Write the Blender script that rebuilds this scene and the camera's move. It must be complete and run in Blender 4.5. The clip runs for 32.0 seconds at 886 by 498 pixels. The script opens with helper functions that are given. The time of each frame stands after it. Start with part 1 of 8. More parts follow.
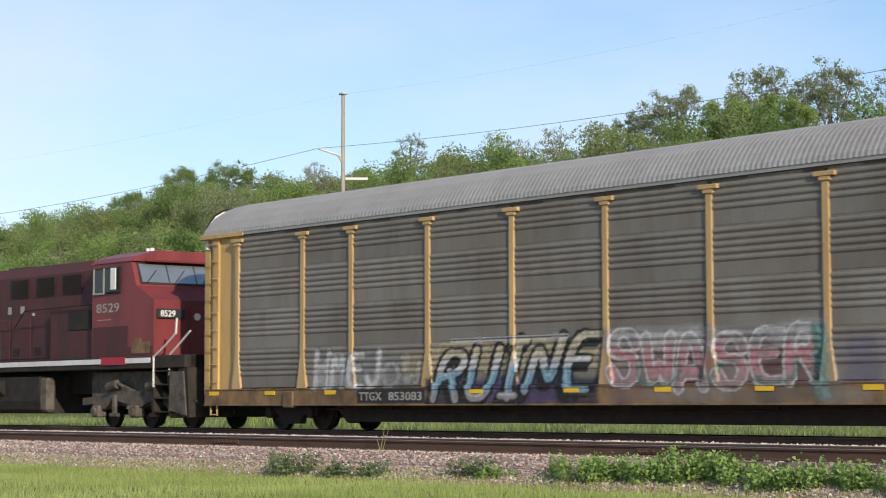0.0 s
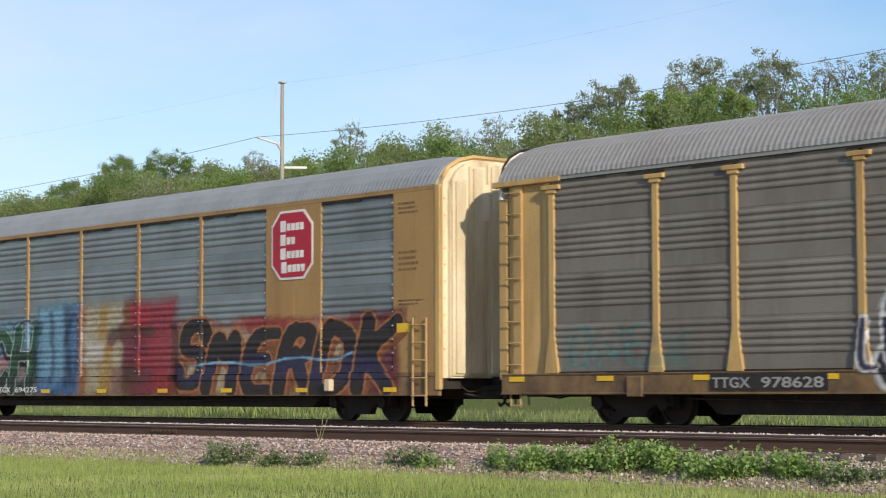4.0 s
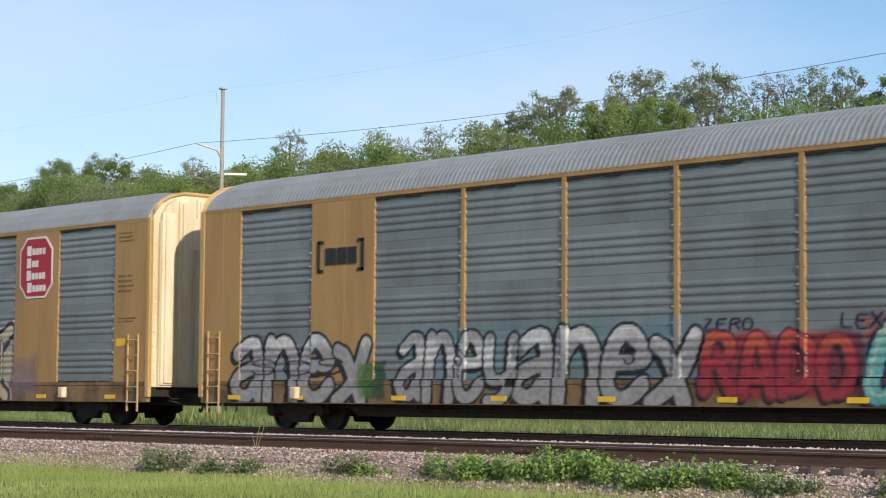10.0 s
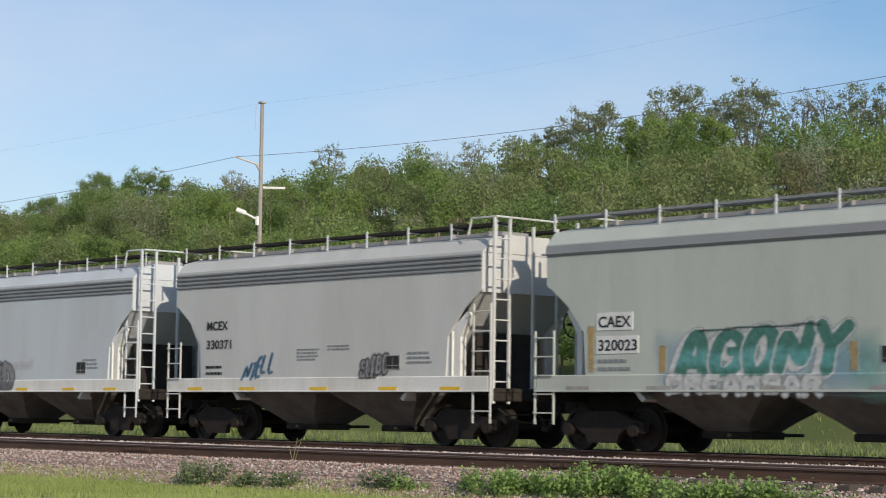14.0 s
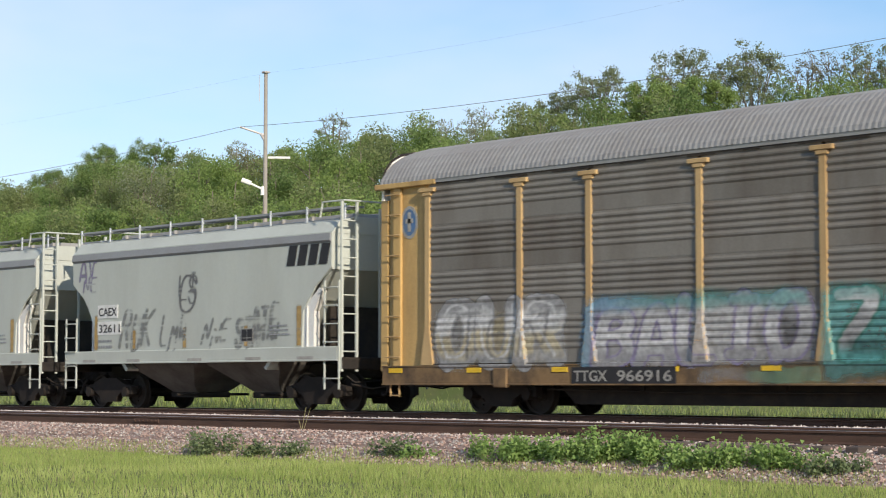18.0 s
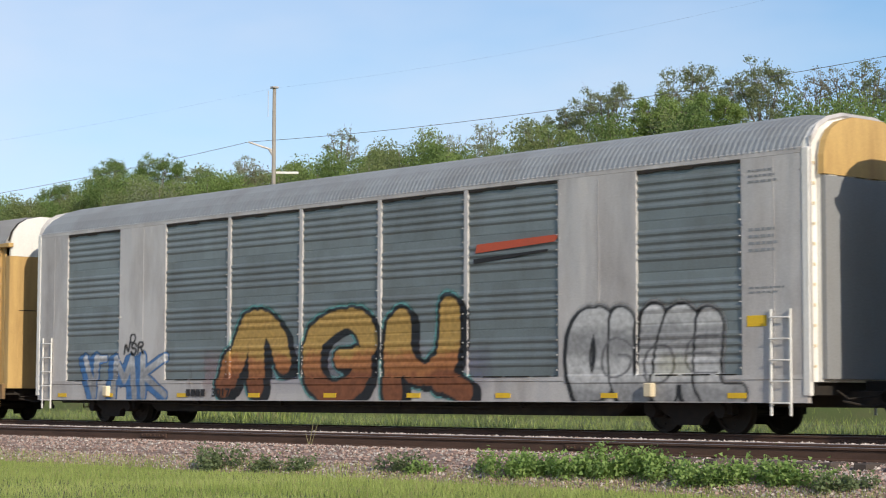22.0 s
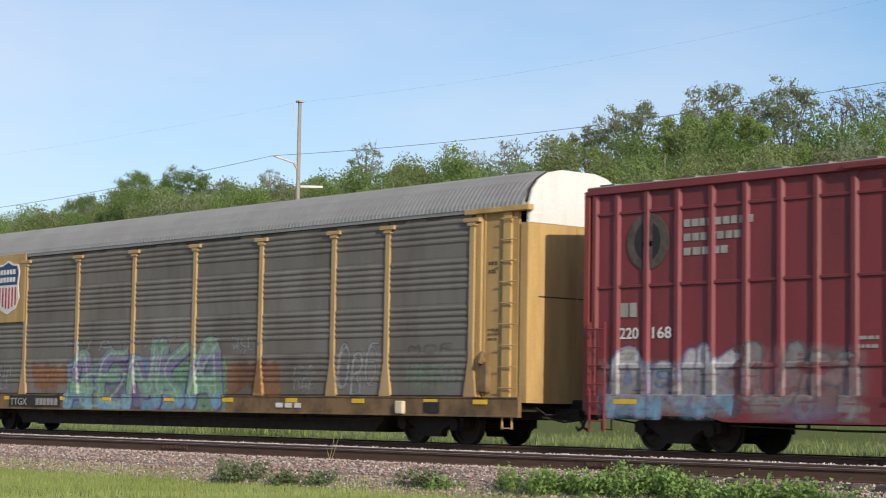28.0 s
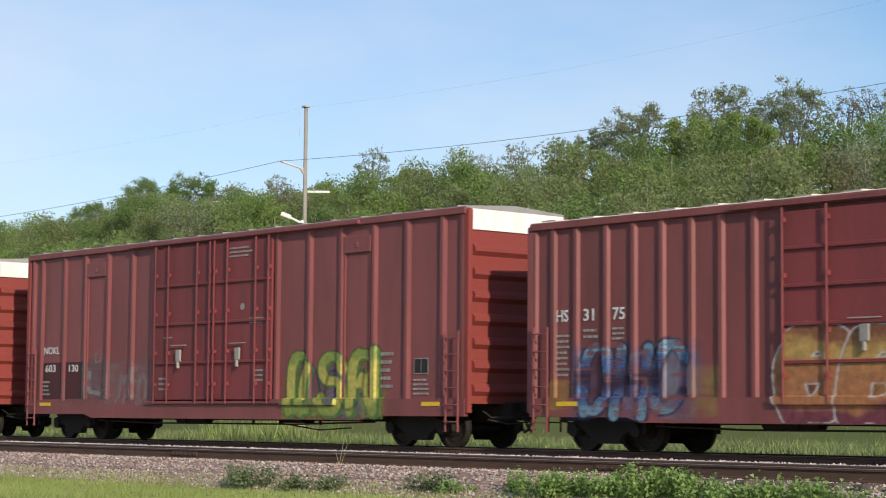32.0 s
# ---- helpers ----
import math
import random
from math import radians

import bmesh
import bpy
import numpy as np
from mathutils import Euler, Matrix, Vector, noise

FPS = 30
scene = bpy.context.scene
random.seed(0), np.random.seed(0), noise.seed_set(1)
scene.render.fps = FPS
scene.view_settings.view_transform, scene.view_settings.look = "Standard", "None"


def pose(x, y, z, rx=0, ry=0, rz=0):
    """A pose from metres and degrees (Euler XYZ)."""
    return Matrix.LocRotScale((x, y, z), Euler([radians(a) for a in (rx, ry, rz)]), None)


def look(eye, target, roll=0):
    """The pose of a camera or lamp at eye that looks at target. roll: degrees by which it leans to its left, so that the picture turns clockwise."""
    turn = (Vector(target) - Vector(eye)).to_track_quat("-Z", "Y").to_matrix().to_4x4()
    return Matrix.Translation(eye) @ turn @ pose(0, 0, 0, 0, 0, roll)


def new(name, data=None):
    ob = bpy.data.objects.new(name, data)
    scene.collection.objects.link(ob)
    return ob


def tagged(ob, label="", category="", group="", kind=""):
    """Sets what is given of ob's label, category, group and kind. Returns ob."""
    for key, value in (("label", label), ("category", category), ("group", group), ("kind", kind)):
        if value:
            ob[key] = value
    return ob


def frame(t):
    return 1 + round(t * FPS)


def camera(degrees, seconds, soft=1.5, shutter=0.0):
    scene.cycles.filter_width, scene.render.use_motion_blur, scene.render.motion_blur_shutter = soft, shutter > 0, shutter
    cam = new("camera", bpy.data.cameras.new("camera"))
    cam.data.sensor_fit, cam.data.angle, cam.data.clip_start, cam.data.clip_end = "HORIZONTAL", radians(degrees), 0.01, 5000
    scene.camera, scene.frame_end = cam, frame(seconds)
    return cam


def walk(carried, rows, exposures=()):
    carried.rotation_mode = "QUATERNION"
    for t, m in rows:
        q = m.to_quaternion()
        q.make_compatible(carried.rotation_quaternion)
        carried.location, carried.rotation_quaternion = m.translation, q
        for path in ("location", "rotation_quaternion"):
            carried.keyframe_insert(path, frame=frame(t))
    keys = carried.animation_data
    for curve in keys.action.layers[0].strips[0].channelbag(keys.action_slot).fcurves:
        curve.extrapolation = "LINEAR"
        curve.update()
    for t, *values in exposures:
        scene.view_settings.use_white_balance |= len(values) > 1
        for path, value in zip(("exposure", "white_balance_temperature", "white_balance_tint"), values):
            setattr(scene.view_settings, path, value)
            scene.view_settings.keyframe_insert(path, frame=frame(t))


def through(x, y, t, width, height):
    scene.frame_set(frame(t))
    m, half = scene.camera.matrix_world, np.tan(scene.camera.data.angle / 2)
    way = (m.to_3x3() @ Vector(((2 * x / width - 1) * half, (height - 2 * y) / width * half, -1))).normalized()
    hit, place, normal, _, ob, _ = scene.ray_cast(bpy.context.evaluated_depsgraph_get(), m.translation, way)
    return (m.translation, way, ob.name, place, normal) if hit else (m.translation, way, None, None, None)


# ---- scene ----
cam = camera(24.9, 32.0, soft=1.05, shutter=0.15)
EYE = (0.0, 0.0, 0.632)
# seconds, pitch, roll, yaw of the hand-held camera, which stands on one spot
PATH = [(0.0, 4.416, 0.133, 50.576), (0.5, 4.403, 0.108, 50.482), (1.0, 4.409, 0.129, 50.327), (1.5, 4.401, 0.13, 50.174), (2.0, 4.366, 0.254, 50.003), (2.5, 4.327, 0.489, 49.778), (3.0, 4.299, 0.549, 49.445), (3.5, 4.213, 0.35, 49.12), (5.5, 3.906, -0.24, 47.968), (6.0, 3.927, -0.263, 47.591), (6.5, 3.963, -0.142, 47.193), (7.0, 4.018, 0.016, 46.875), (7.5, 4.091, -0.278, 46.565), (8.0, 4.16, -0.357, 46.446), (8.5, 4.198, -0.35, 46.501), (9.0, 4.246, -0.407, 46.683), (9.5, 4.285, -0.418, 46.9), (10.0, 4.363, -0.405, 47.054), (10.5, 4.473, -0.406, 47.164), (11.0, 4.589, -0.515, 47.307), (11.5, 4.722, -0.718, 47.423), (12.0, 4.82, -0.707, 47.555), (12.5, 4.885, -0.894, 47.707), (13.0, 4.892, -0.879, 47.865), (13.5, 4.857, -0.862, 48.0), (14.0, 4.767, -0.774, 48.116), (14.5, 4.628, -0.532, 48.224), (16.5, 3.824, -0.143, 48.278), (17.0, 3.776, -0.155, 48.283), (17.5, 3.781, -0.043, 48.309), (18.0, 3.837, -0.002, 48.345), (18.5, 3.909, 0.089, 48.366), (19.0, 3.967, -0.034, 48.344), (19.5, 4.016, 0.026, 48.35), (20.0, 4.087, 0.025, 48.344), (20.5, 4.152, 0.006, 48.404), (21.0, 4.21, 0.034, 48.455), (21.5, 4.252, -0.036, 48.52), (22.0, 4.278, -0.167, 48.56), (22.5, 4.281, 0.057, 48.704), (23.0, 4.287, 0.005, 48.685), (23.5, 4.304, -0.081, 48.658), (24.0, 4.361, -0.081, 48.624), (24.5, 4.467, -0.217, 48.64), (25.0, 4.574, -0.371, 48.694), (25.5, 4.64, -0.381, 48.778), (27.5, 4.701, -0.886, 49.132), (28.0, 4.722, -0.953, 49.165), (28.5, 4.777, -0.93, 49.217), (29.0, 4.84, -0.841, 49.246), (29.5, 4.94, -0.788, 49.303), (30.0, 5.023, -0.561, 49.344), (30.5, 5.061, -0.24, 49.365), (31.0, 5.026, -0.302, 49.334), (31.5, 4.934, -0.512, 49.348), (32.0, 4.83, -0.438, 49.423)]
walk(cam, [(t, pose(*EYE, 90 + p, r, y)) for t, p, r, y in PATH], exposures=[(0, 0.0), (2, -0.14), (3.5, -0.08), (6, 0.04), (7, 0.06), (9, -0.04), (10, -0.06), (11, -0.04), (12, -0.19), (13, -0.29), (14, -0.32), (16.5, -0.04), (18, 0.0), (20, 0.05), (21, -0.09), (22, -0.15), (23, -0.17), (25, -0.25), (28, -0.17), (30, -0.18), (32, -0.15)])

# how far the train has rolled towards -X, every two seconds
ROLLED = [-175.56, -153.66, -131.77, -109.85, -87.91, -65.93, -43.94, -21.96, 0.0, 21.91, 43.77, 65.56, 87.29, 108.99, 130.71, 152.51, 174.49]
TRAIN_Y = 29.57          # the middle of the train's track
NEAR_Y = 22.75           # the middle of the empty track
GROUND = -0.62

# ---- world, sun ----
SUN_EL, SUN_AZ = radians(23), radians(107.5)
world = bpy.data.worlds.new("world")
scene.world = world
world.use_nodes = True
wn = world.node_tree
sky = wn.nodes.new("ShaderNodeTexSky")
sky.sky_type, sky.sun_disc = 'NISHITA', False
sky.sun_elevation, sky.sun_rotation = SUN_EL, SUN_AZ
sky.air_density, sky.dust_density, sky.ozone_density = 1.0, 0.5, 4.0
wn.nodes["Background"].inputs[1].default_value = 0.15
# thin high cloud all over the sky, drawn out in long veils
wco, wmap, wno, wra, wmx = (wn.nodes.new("ShaderNode" + k) for k in ("TexCoord", "Mapping", "TexNoise", "MapRange", "Mix"))
wmap.inputs["Scale"].default_value = (1.0, 1.6, 4.0)
wmap.inputs["Rotation"].default_value = (0.2, 0.1, 0.6)
wno.inputs["Scale"].default_value, wno.inputs["Detail"].default_value, wno.inputs["Roughness"].default_value = 1.5, 5, 0.55
wra.inputs[1].default_value, wra.inputs[2].default_value, wra.inputs[4].default_value = 0.36, 0.74, 0.60
wmx.data_type = 'RGBA'
wmx.inputs[7].default_value = (6.35, 6.35, 6.9, 1)
wn.links.new(wco.outputs["Generated"], wmap.inputs[0])
wn.links.new(wmap.outputs[0], wno.inputs["Vector"])
wn.links.new(wno.outputs[0], wra.inputs[0])
# the veil thickens towards the west
wdot, wlim, wsum = wn.nodes.new("ShaderNodeVectorMath"), wn.nodes.new("ShaderNodeMapRange"), wn.nodes.new("ShaderNodeMath")
wdot.operation, wsum.operation, wsum.use_clamp = 'DOT_PRODUCT', 'ADD', True
wdot.inputs[1].default_value = (-1.0, 0.0, 0.0)
wlim.inputs[1].default_value, wlim.inputs[2].default_value, wlim.inputs[3].default_value, wlim.inputs[4].default_value = 0.58, 0.92, -0.2, 0.25
wn.links.new(wco.outputs["Generated"], wdot.inputs[0])
wn.links.new(wdot.outputs["Value"], wlim.inputs[0])
wn.links.new(wlim.outputs[0], wsum.inputs[0])
wn.links.new(wra.outputs[0], wsum.inputs[1])
wn.links.new(wsum.outputs[0], wmx.inputs[0])
wn.links.new(sky.outputs[0], wmx.inputs[6])
wn.links.new(wmx.outputs[2], wn.nodes["Background"].inputs[0])
lamp = bpy.data.lights.new("sun", 'SUN')
lamp.energy, lamp.angle, lamp.color = 4.7, radians(0.6), (1.0, 0.89, 0.74)
sun = new("sun", lamp)
SUN_DIR = Vector((math.sin(SUN_AZ) * math.cos(SUN_EL), math.cos(SUN_AZ) * math.cos(SUN_EL), math.sin(SUN_EL)))
sun.matrix_world = look(SUN_DIR * 200, (0, 0, 0))


# ---- materials ----
def mat(name, col, rough=0.6, metal=0.0, dirt=(0.10, 0.075, 0.05), amount=0.35, scale=1.5, streak=4.0, grain=30.0, bump=0.15, vary=0.06, spec=0.3, speck=0.32, quilt=0.0):
    """Painted or bare surface: two scales of tone, dirt that runs down in streaks, fine relief."""
    m = bpy.data.materials.new(name)
    m.use_nodes = True
    n, l = m.node_tree.nodes, m.node_tree.links
    b = n["Principled BSDF"]
    b.inputs["Roughness"].default_value, b.inputs["Metallic"].default_value = rough, metal
    b.inputs["Specular IOR Level"].default_value = spec
    co, info = n.new("ShaderNodeTexCoord"), n.new("ShaderNodeObjectInfo")
    off = n.new("ShaderNodeVectorMath")
    off.operation = 'MULTIPLY_ADD'
    l.new(info.outputs["Random"], off.inputs[0])
    off.inputs[1].default_value = (37, 17, 5)
    l.new(co.outputs["Object"], off.inputs[2])
    mp = n.new("ShaderNodeMapping")
    mp.inputs["Scale"].default_value = (1, 1, 1 / streak)
    l.new(off.outputs[0], mp.inputs[0])
    big, fine = n.new("ShaderNodeTexNoise"), n.new("ShaderNodeTexNoise")
    big.inputs["Scale"].default_value, big.inputs["Detail"].default_value, big.inputs["Roughness"].default_value = scale, 7, 0.65
    fine.inputs["Scale"].default_value, fine.inputs["Detail"].default_value = grain, 3
    l.new(mp.outputs[0], big.inputs["Vector"])
    l.new(off.outputs[0], fine.inputs["Vector"])
    ramp = n.new("ShaderNodeMapRange")
    ramp.inputs[1].default_value, ramp.inputs[2].default_value = 0.42, 0.72
    ramp.inputs[4].default_value = amount
    l.new(big.outputs[0], ramp.inputs[0])
    mix = n.new("ShaderNodeMix")
    mix.data_type = 'RGBA'
    mix.inputs[6].default_value, mix.inputs[7].default_value = (*col, 1), (*dirt, 1)
    l.new(ramp.outputs[0], mix.inputs[0])
    hsv = n.new("ShaderNodeHueSaturation")
    add = n.new("ShaderNodeMath")
    add.operation = 'MULTIPLY_ADD'
    l.new(info.outputs["Random"], add.inputs[0])
    add.inputs[1].default_value, add.inputs[2].default_value = vary * 2, 1 - vary
    mul = n.new("ShaderNodeMath")
    mul.operation = 'MULTIPLY_ADD'
    l.new(fine.outputs[0], mul.inputs[0])
    mul.inputs[1].default_value = speck
    l.new(add.outputs[0], mul.inputs[2])
    sub = n.new("ShaderNodeMath")
    sub.operation = 'SUBTRACT'
    l.new(mul.outputs[0], sub.inputs[0])
    sub.inputs[1].default_value = speck / 2
    l.new(sub.outputs[0], hsv.inputs["Value"])
    l.new(mix.outputs[2], hsv.inputs["Color"])
    l.new(hsv.outputs[0], b.inputs["Base Color"])
    if bump:
        bp = n.new("ShaderNodeBump")
        bp.inputs["Strength"].default_value, bp.inputs["Distance"].default_value = bump, 0.01
        l.new(fine.outputs[0], bp.inputs["Height"])
        l.new(bp.outputs[0], b.inputs["Normal"])
        if quilt:
            wide, b2, m2 = n.new("ShaderNodeTexNoise"), n.new("ShaderNodeBump"), n.new("ShaderNodeMapping")
            m2.inputs["Scale"].default_value = (1.3, 1.3, 0.3)
            wide.inputs["Scale"].default_value, wide.inputs["Detail"].default_value = 1.0, 2
            b2.inputs["Strength"].default_value, b2.inputs["Distance"].default_value = 1.0, quilt
            l.new(off.outputs[0], m2.inputs[0])
            l.new(m2.outputs[0], wide.inputs["Vector"])
            l.new(wide.outputs[0], b2.inputs["Height"])
            l.new(b2.outputs[0], bp.inputs["Normal"])
    return m


def leafy(name, a, b_, rough=0.7, through=0.5):
    """Leaves, each a little different."""
    m = bpy.data.materials.new(name)
    m.use_nodes = True
    n, l = m.node_tree.nodes, m.node_tree.links
    b = n["Principled BSDF"]
    b.inputs["Roughness"].default_value = rough
    b.inputs["Specular IOR Level"].default_value = 0.2
    g = n.new("ShaderNodeNewGeometry")
    co = n.new("ShaderNodeTexCoord")
    noi = n.new("ShaderNodeTexNoise")
    noi.inputs["Scale"].default_value = 0.35
    l.new(co.outputs["Object"], noi.inputs["Vector"])
    av = n.new("ShaderNodeMath")
    av.operation = 'MULTIPLY_ADD'
    l.new(g.outputs["Random Per Island"], av.inputs[0])
    av.inputs[1].default_value = 0.7
    sc = n.new("ShaderNodeMath")
    sc.operation = 'MULTIPLY_ADD'
    l.new(noi.outputs[0], sc.inputs[0])
    sc.inputs[1].default_value, sc.inputs[2].default_value = 1.6, -0.65
    l.new(sc.outputs[0], av.inputs[2])
    mix = n.new("ShaderNodeMix")
    mix.data_type = 'RGBA'
    mix.clamp_factor = True
    mix.inputs[6].default_value, mix.inputs[7].default_value = (*a, 1), (*b_, 1)
    l.new(av.outputs[0], mix.inputs[0])
    l.new(mix.outputs[2], b.inputs["Base Color"])
    tr = n.new("ShaderNodeBsdfTranslucent")
    l.new(mix.outputs[2], tr.inputs[0])
    ms = n.new("ShaderNodeMixShader")
    ms.inputs[0].default_value = through
    l.new(b.outputs[0], ms.inputs[1])
    l.new(tr.outputs[0], ms.inputs[2])
    l.new(ms.outputs[0], n["Material Output"].inputs[0])
    return m


RUST = (0.09, 0.045, 0.025)
SOOT = (0.045, 0.04, 0.035)
M = dict(
    screen_brown=mat("screen_brown", (0.205, 0.192, 0.168), 0.6, 0.1, (0.10, 0.075, 0.055), 0.6, 0.9, 5, 25, 0.2, 0.1),
    screen_blue=mat("screen_blue", (0.225, 0.262, 0.268), 0.45, 0.3, (0.13, 0.13, 0.12), 0.5, 0.9, 4, 25, 0.15, 0.1),
    screen_old=mat("screen_old", (0.225, 0.20, 0.165), 0.65, 0.05, (0.09, 0.06, 0.04), 0.7, 1.2, 3, 20, 0.3, 0.12),
    tan=mat("yellow_paint", (0.50, 0.345, 0.165), 0.5, 0, (0.25, 0.13, 0.05), 0.5, 1.6, 5),
    yellow=mat("bright_yellow_paint", (0.545, 0.36, 0.14), 0.55, 0, (0.24, 0.14, 0.06), 0.65, 1.5, 6),
    ochre=mat("ochre_paint", (0.40, 0.245, 0.095), 0.55, 0, (0.24, 0.12, 0.05), 0.6, 1.2, 5, quilt=0.03),
    sill=mat("grimy_yellow_sill", (0.235, 0.15, 0.073), 0.75, 0, (0.05, 0.038, 0.03), 1.0, 1.4, 1.2),
    # heavy grime, plus the shade between two cars put into the yellow
    yellow_grime_and_shade=mat("grimy_shaded_yellow_paint", (0.47, 0.31, 0.10), 0.6, 0, (0.10, 0.06, 0.035), 1.0, 1.1, 5),
    cream=mat("cream_paint", (0.72, 0.63, 0.45), 0.5, 0, (0.36, 0.24, 0.11), 0.7, 1.3, 6),
    white=mat("white_paint", (0.78, 0.77, 0.73), 0.5, 0, (0.45, 0.38, 0.28), 0.4, 1.5, 5),
    galv=mat("galvanised_roof", (0.36, 0.35, 0.33), 0.5, 0.35, (0.26, 0.23, 0.2), 0.5, 0.8, 1, 18, 0.15),
    galv_dark=mat("dull_galvanised_roof", (0.33, 0.35, 0.36), 0.5, 0.35, (0.2, 0.19, 0.18), 0.5, 0.8, 1, 18, 0.15),
    roof_white=mat("whitish_roof", (0.72, 0.68, 0.60), 0.55, 0.0, (0.45, 0.33, 0.22), 0.5, 0.7, 1, 18, 0.15),
    alu=mat("bare_aluminium_paint", (0.58, 0.555, 0.535), 0.5, 0.15, (0.34, 0.30, 0.28), 0.75, 1.1, 3, quilt=0.06),
    hop_blue=mat("pale_grey_hopper_paint", (0.58, 0.615, 0.64), 0.5, 0, (0.36, 0.33, 0.30), 0.3, 0.6, 4, 14, 0.03, 0.015, speck=0.1, quilt=0.025),
    hop_grey=mat("grey_hopper_paint", (0.57, 0.57, 0.55), 0.5, 0, (0.33, 0.29, 0.25), 0.3, 0.6, 4, 14, 0.03, 0.015, speck=0.1, quilt=0.025),
    hop_green=mat("greenish_grey_hopper_paint", (0.49, 0.515, 0.465), 0.5, 0, (0.27, 0.26, 0.22), 0.3, 0.6, 4, 14, 0.03, 0.015, speck=0.1, quilt=0.025),
    hop_stripe=mat("grey_rib_paint", (0.27, 0.28, 0.29), 0.6, 0, (0.2, 0.18, 0.16), 0.3, 1.0, 3),
    under=mat("black_underframe", (0.022, 0.019, 0.017), 0.8, 0, (0.06, 0.045, 0.03), 0.6, 3, 1),
    truck=mat("grimy_cast_steel", (0.02, 0.017, 0.015), 0.8, 0.1, (0.038, 0.027, 0.02), 0.6, 4, 1),
    wheel=mat("dark_wheel_steel", (0.03, 0.026, 0.022), 0.7, 0.3, (0.05, 0.034, 0.024), 0.5, 5, 1),
    box_red=mat("boxcar_red", (0.245, 0.075, 0.073), 0.5, 0, (0.14, 0.05, 0.045), 0.75, 0.8, 5, quilt=0.03),
    box_cp=mat("deep_red_boxcar", (0.215, 0.042, 0.05), 0.45, 0, (0.12, 0.035, 0.035), 0.75, 0.8, 5, quilt=0.03),
    box_door=mat("boxcar_door_red", (0.225, 0.048, 0.05), 0.5, 0, (0.09, 0.035, 0.03), 0.5, 1.5, 5),
    orange_red=mat("red_end_paint", (0.25, 0.05, 0.042), 0.55, 0, (0.2, 0.06, 0.04), 0.4, 1.5, 4),
    loco_red=mat("faded_loco_red", (0.215, 0.042, 0.046), 0.45, 0, (0.075, 0.022, 0.022), 0.7, 1.0, 4),
    loco_dirty=mat("sooty_loco_red", (0.085, 0.024, 0.024), 0.6, 0, (0.04, 0.024, 0.022), 0.8, 1.5, 3),
    glass=mat("dark_cab_glass", (0.02, 0.025, 0.028), 0.25, 0, (0.04, 0.05, 0.05), 0.2, 1, 1, 30, 0, 0, 0.35),
    # cab glass again, its base paled and half metallic to imitate bright sky reflected
    windscreen=mat("sky_lit_windscreen", (0.36, 0.40, 0.41), 0.2, 0.7, (0.25, 0.27, 0.27), 0.4, 2, 2, 30, 0, 0, 0.5),
    dusty=mat("dusty_running_gear", (0.12, 0.10, 0.082), 0.85, 0, (0.025, 0.02, 0.017), 0.8, 4, 1),
    chrome=mat("bright_handrail", (0.72, 0.70, 0.66), 0.4, 0.2, (0.5, 0.45, 0.4), 0.3),
    mark_white=mat("white_lettering", (0.72, 0.72, 0.69), 0.6, 0, (0.4, 0.36, 0.3), 0.4, 3, 2),
    mark_black=mat("black_lettering", (0.025, 0.025, 0.027), 0.6, 0, (0.06, 0.05, 0.05), 0.3, 3, 2),
    mark_dull=mat("worn_white_lettering", (0.36, 0.35, 0.32), 0.6, 0, (0.18, 0.16, 0.14), 0.6, 4, 2),
    mark_yellow=mat("yellow_reflector", (0.78, 0.50, 0.03), 0.4, 0, (0.4, 0.25, 0.05), 0.3, 4, 2),
    mark_red=mat("sign_red", (0.42, 0.02, 0.045), 0.5, 0, (0.3, 0.03, 0.04), 0.3, 2, 3),
    vermilion=mat("red_orange_decal", (0.55, 0.10, 0.05), 0.5, 0, (0.35, 0.1, 0.06), 0.3, 2, 3),
    emblem_blue=mat("emblem_blue", (0.08, 0.16, 0.30), 0.5, 0, (0.15, 0.17, 0.2), 0.5, 3, 3),
    mark_blue=mat("shield_blue", (0.03, 0.05, 0.16), 0.5, 0, (0.05, 0.05, 0.1), 0.3, 2, 3),
    rail=mat("rusty_rail", (0.12, 0.07, 0.05), 0.7, 0.2, (0.055, 0.035, 0.028), 0.6, 2.0, 0.3, 40, 0.4),
    # dark base holds the shade under the hoppers' sills, grime mottled over it
    grime=mat("shaded_grimy_hopper_steel", (0.15, 0.14, 0.125), 0.75, 0, (0.05, 0.042, 0.036), 0.7, 1.6, 1),
    rail_top=mat("worn_rail_head", (0.42, 0.38, 0.36), 0.35, 0.7, (0.15, 0.1, 0.08), 0.5, 2.0, 0.3),
    sleeper=mat("old_sleeper", (0.10, 0.08, 0.07), 0.9, 0, (0.05, 0.04, 0.035), 0.6, 4, 0.3, 30, 0.6, 0.2),
    stone_pink=mat("pink_ballast", (0.42, 0.30, 0.25), 0.9, 0, (0.25, 0.17, 0.14), 0.6, 12, 1, 60, 0.5),
    stone_grey=mat("grey_ballast", (0.38, 0.345, 0.315), 0.9, 0, (0.22, 0.18, 0.16), 0.6, 12, 1, 60, 0.5),
    stone_light=mat("pale_ballast", (0.58, 0.52, 0.47), 0.9, 0, (0.35, 0.27, 0.23), 0.5, 12, 1, 60, 0.5),
    stone_dark=mat("dark_ballast", (0.20, 0.14, 0.12), 0.9, 0, (0.1, 0.08, 0.07), 0.5, 12, 1, 60, 0.5),
    dirt=mat("ballast_bed", (0.31, 0.22, 0.185), 0.95, 0, (0.16, 0.12, 0.09), 0.7, 3.0, 1, 50, 0.8),
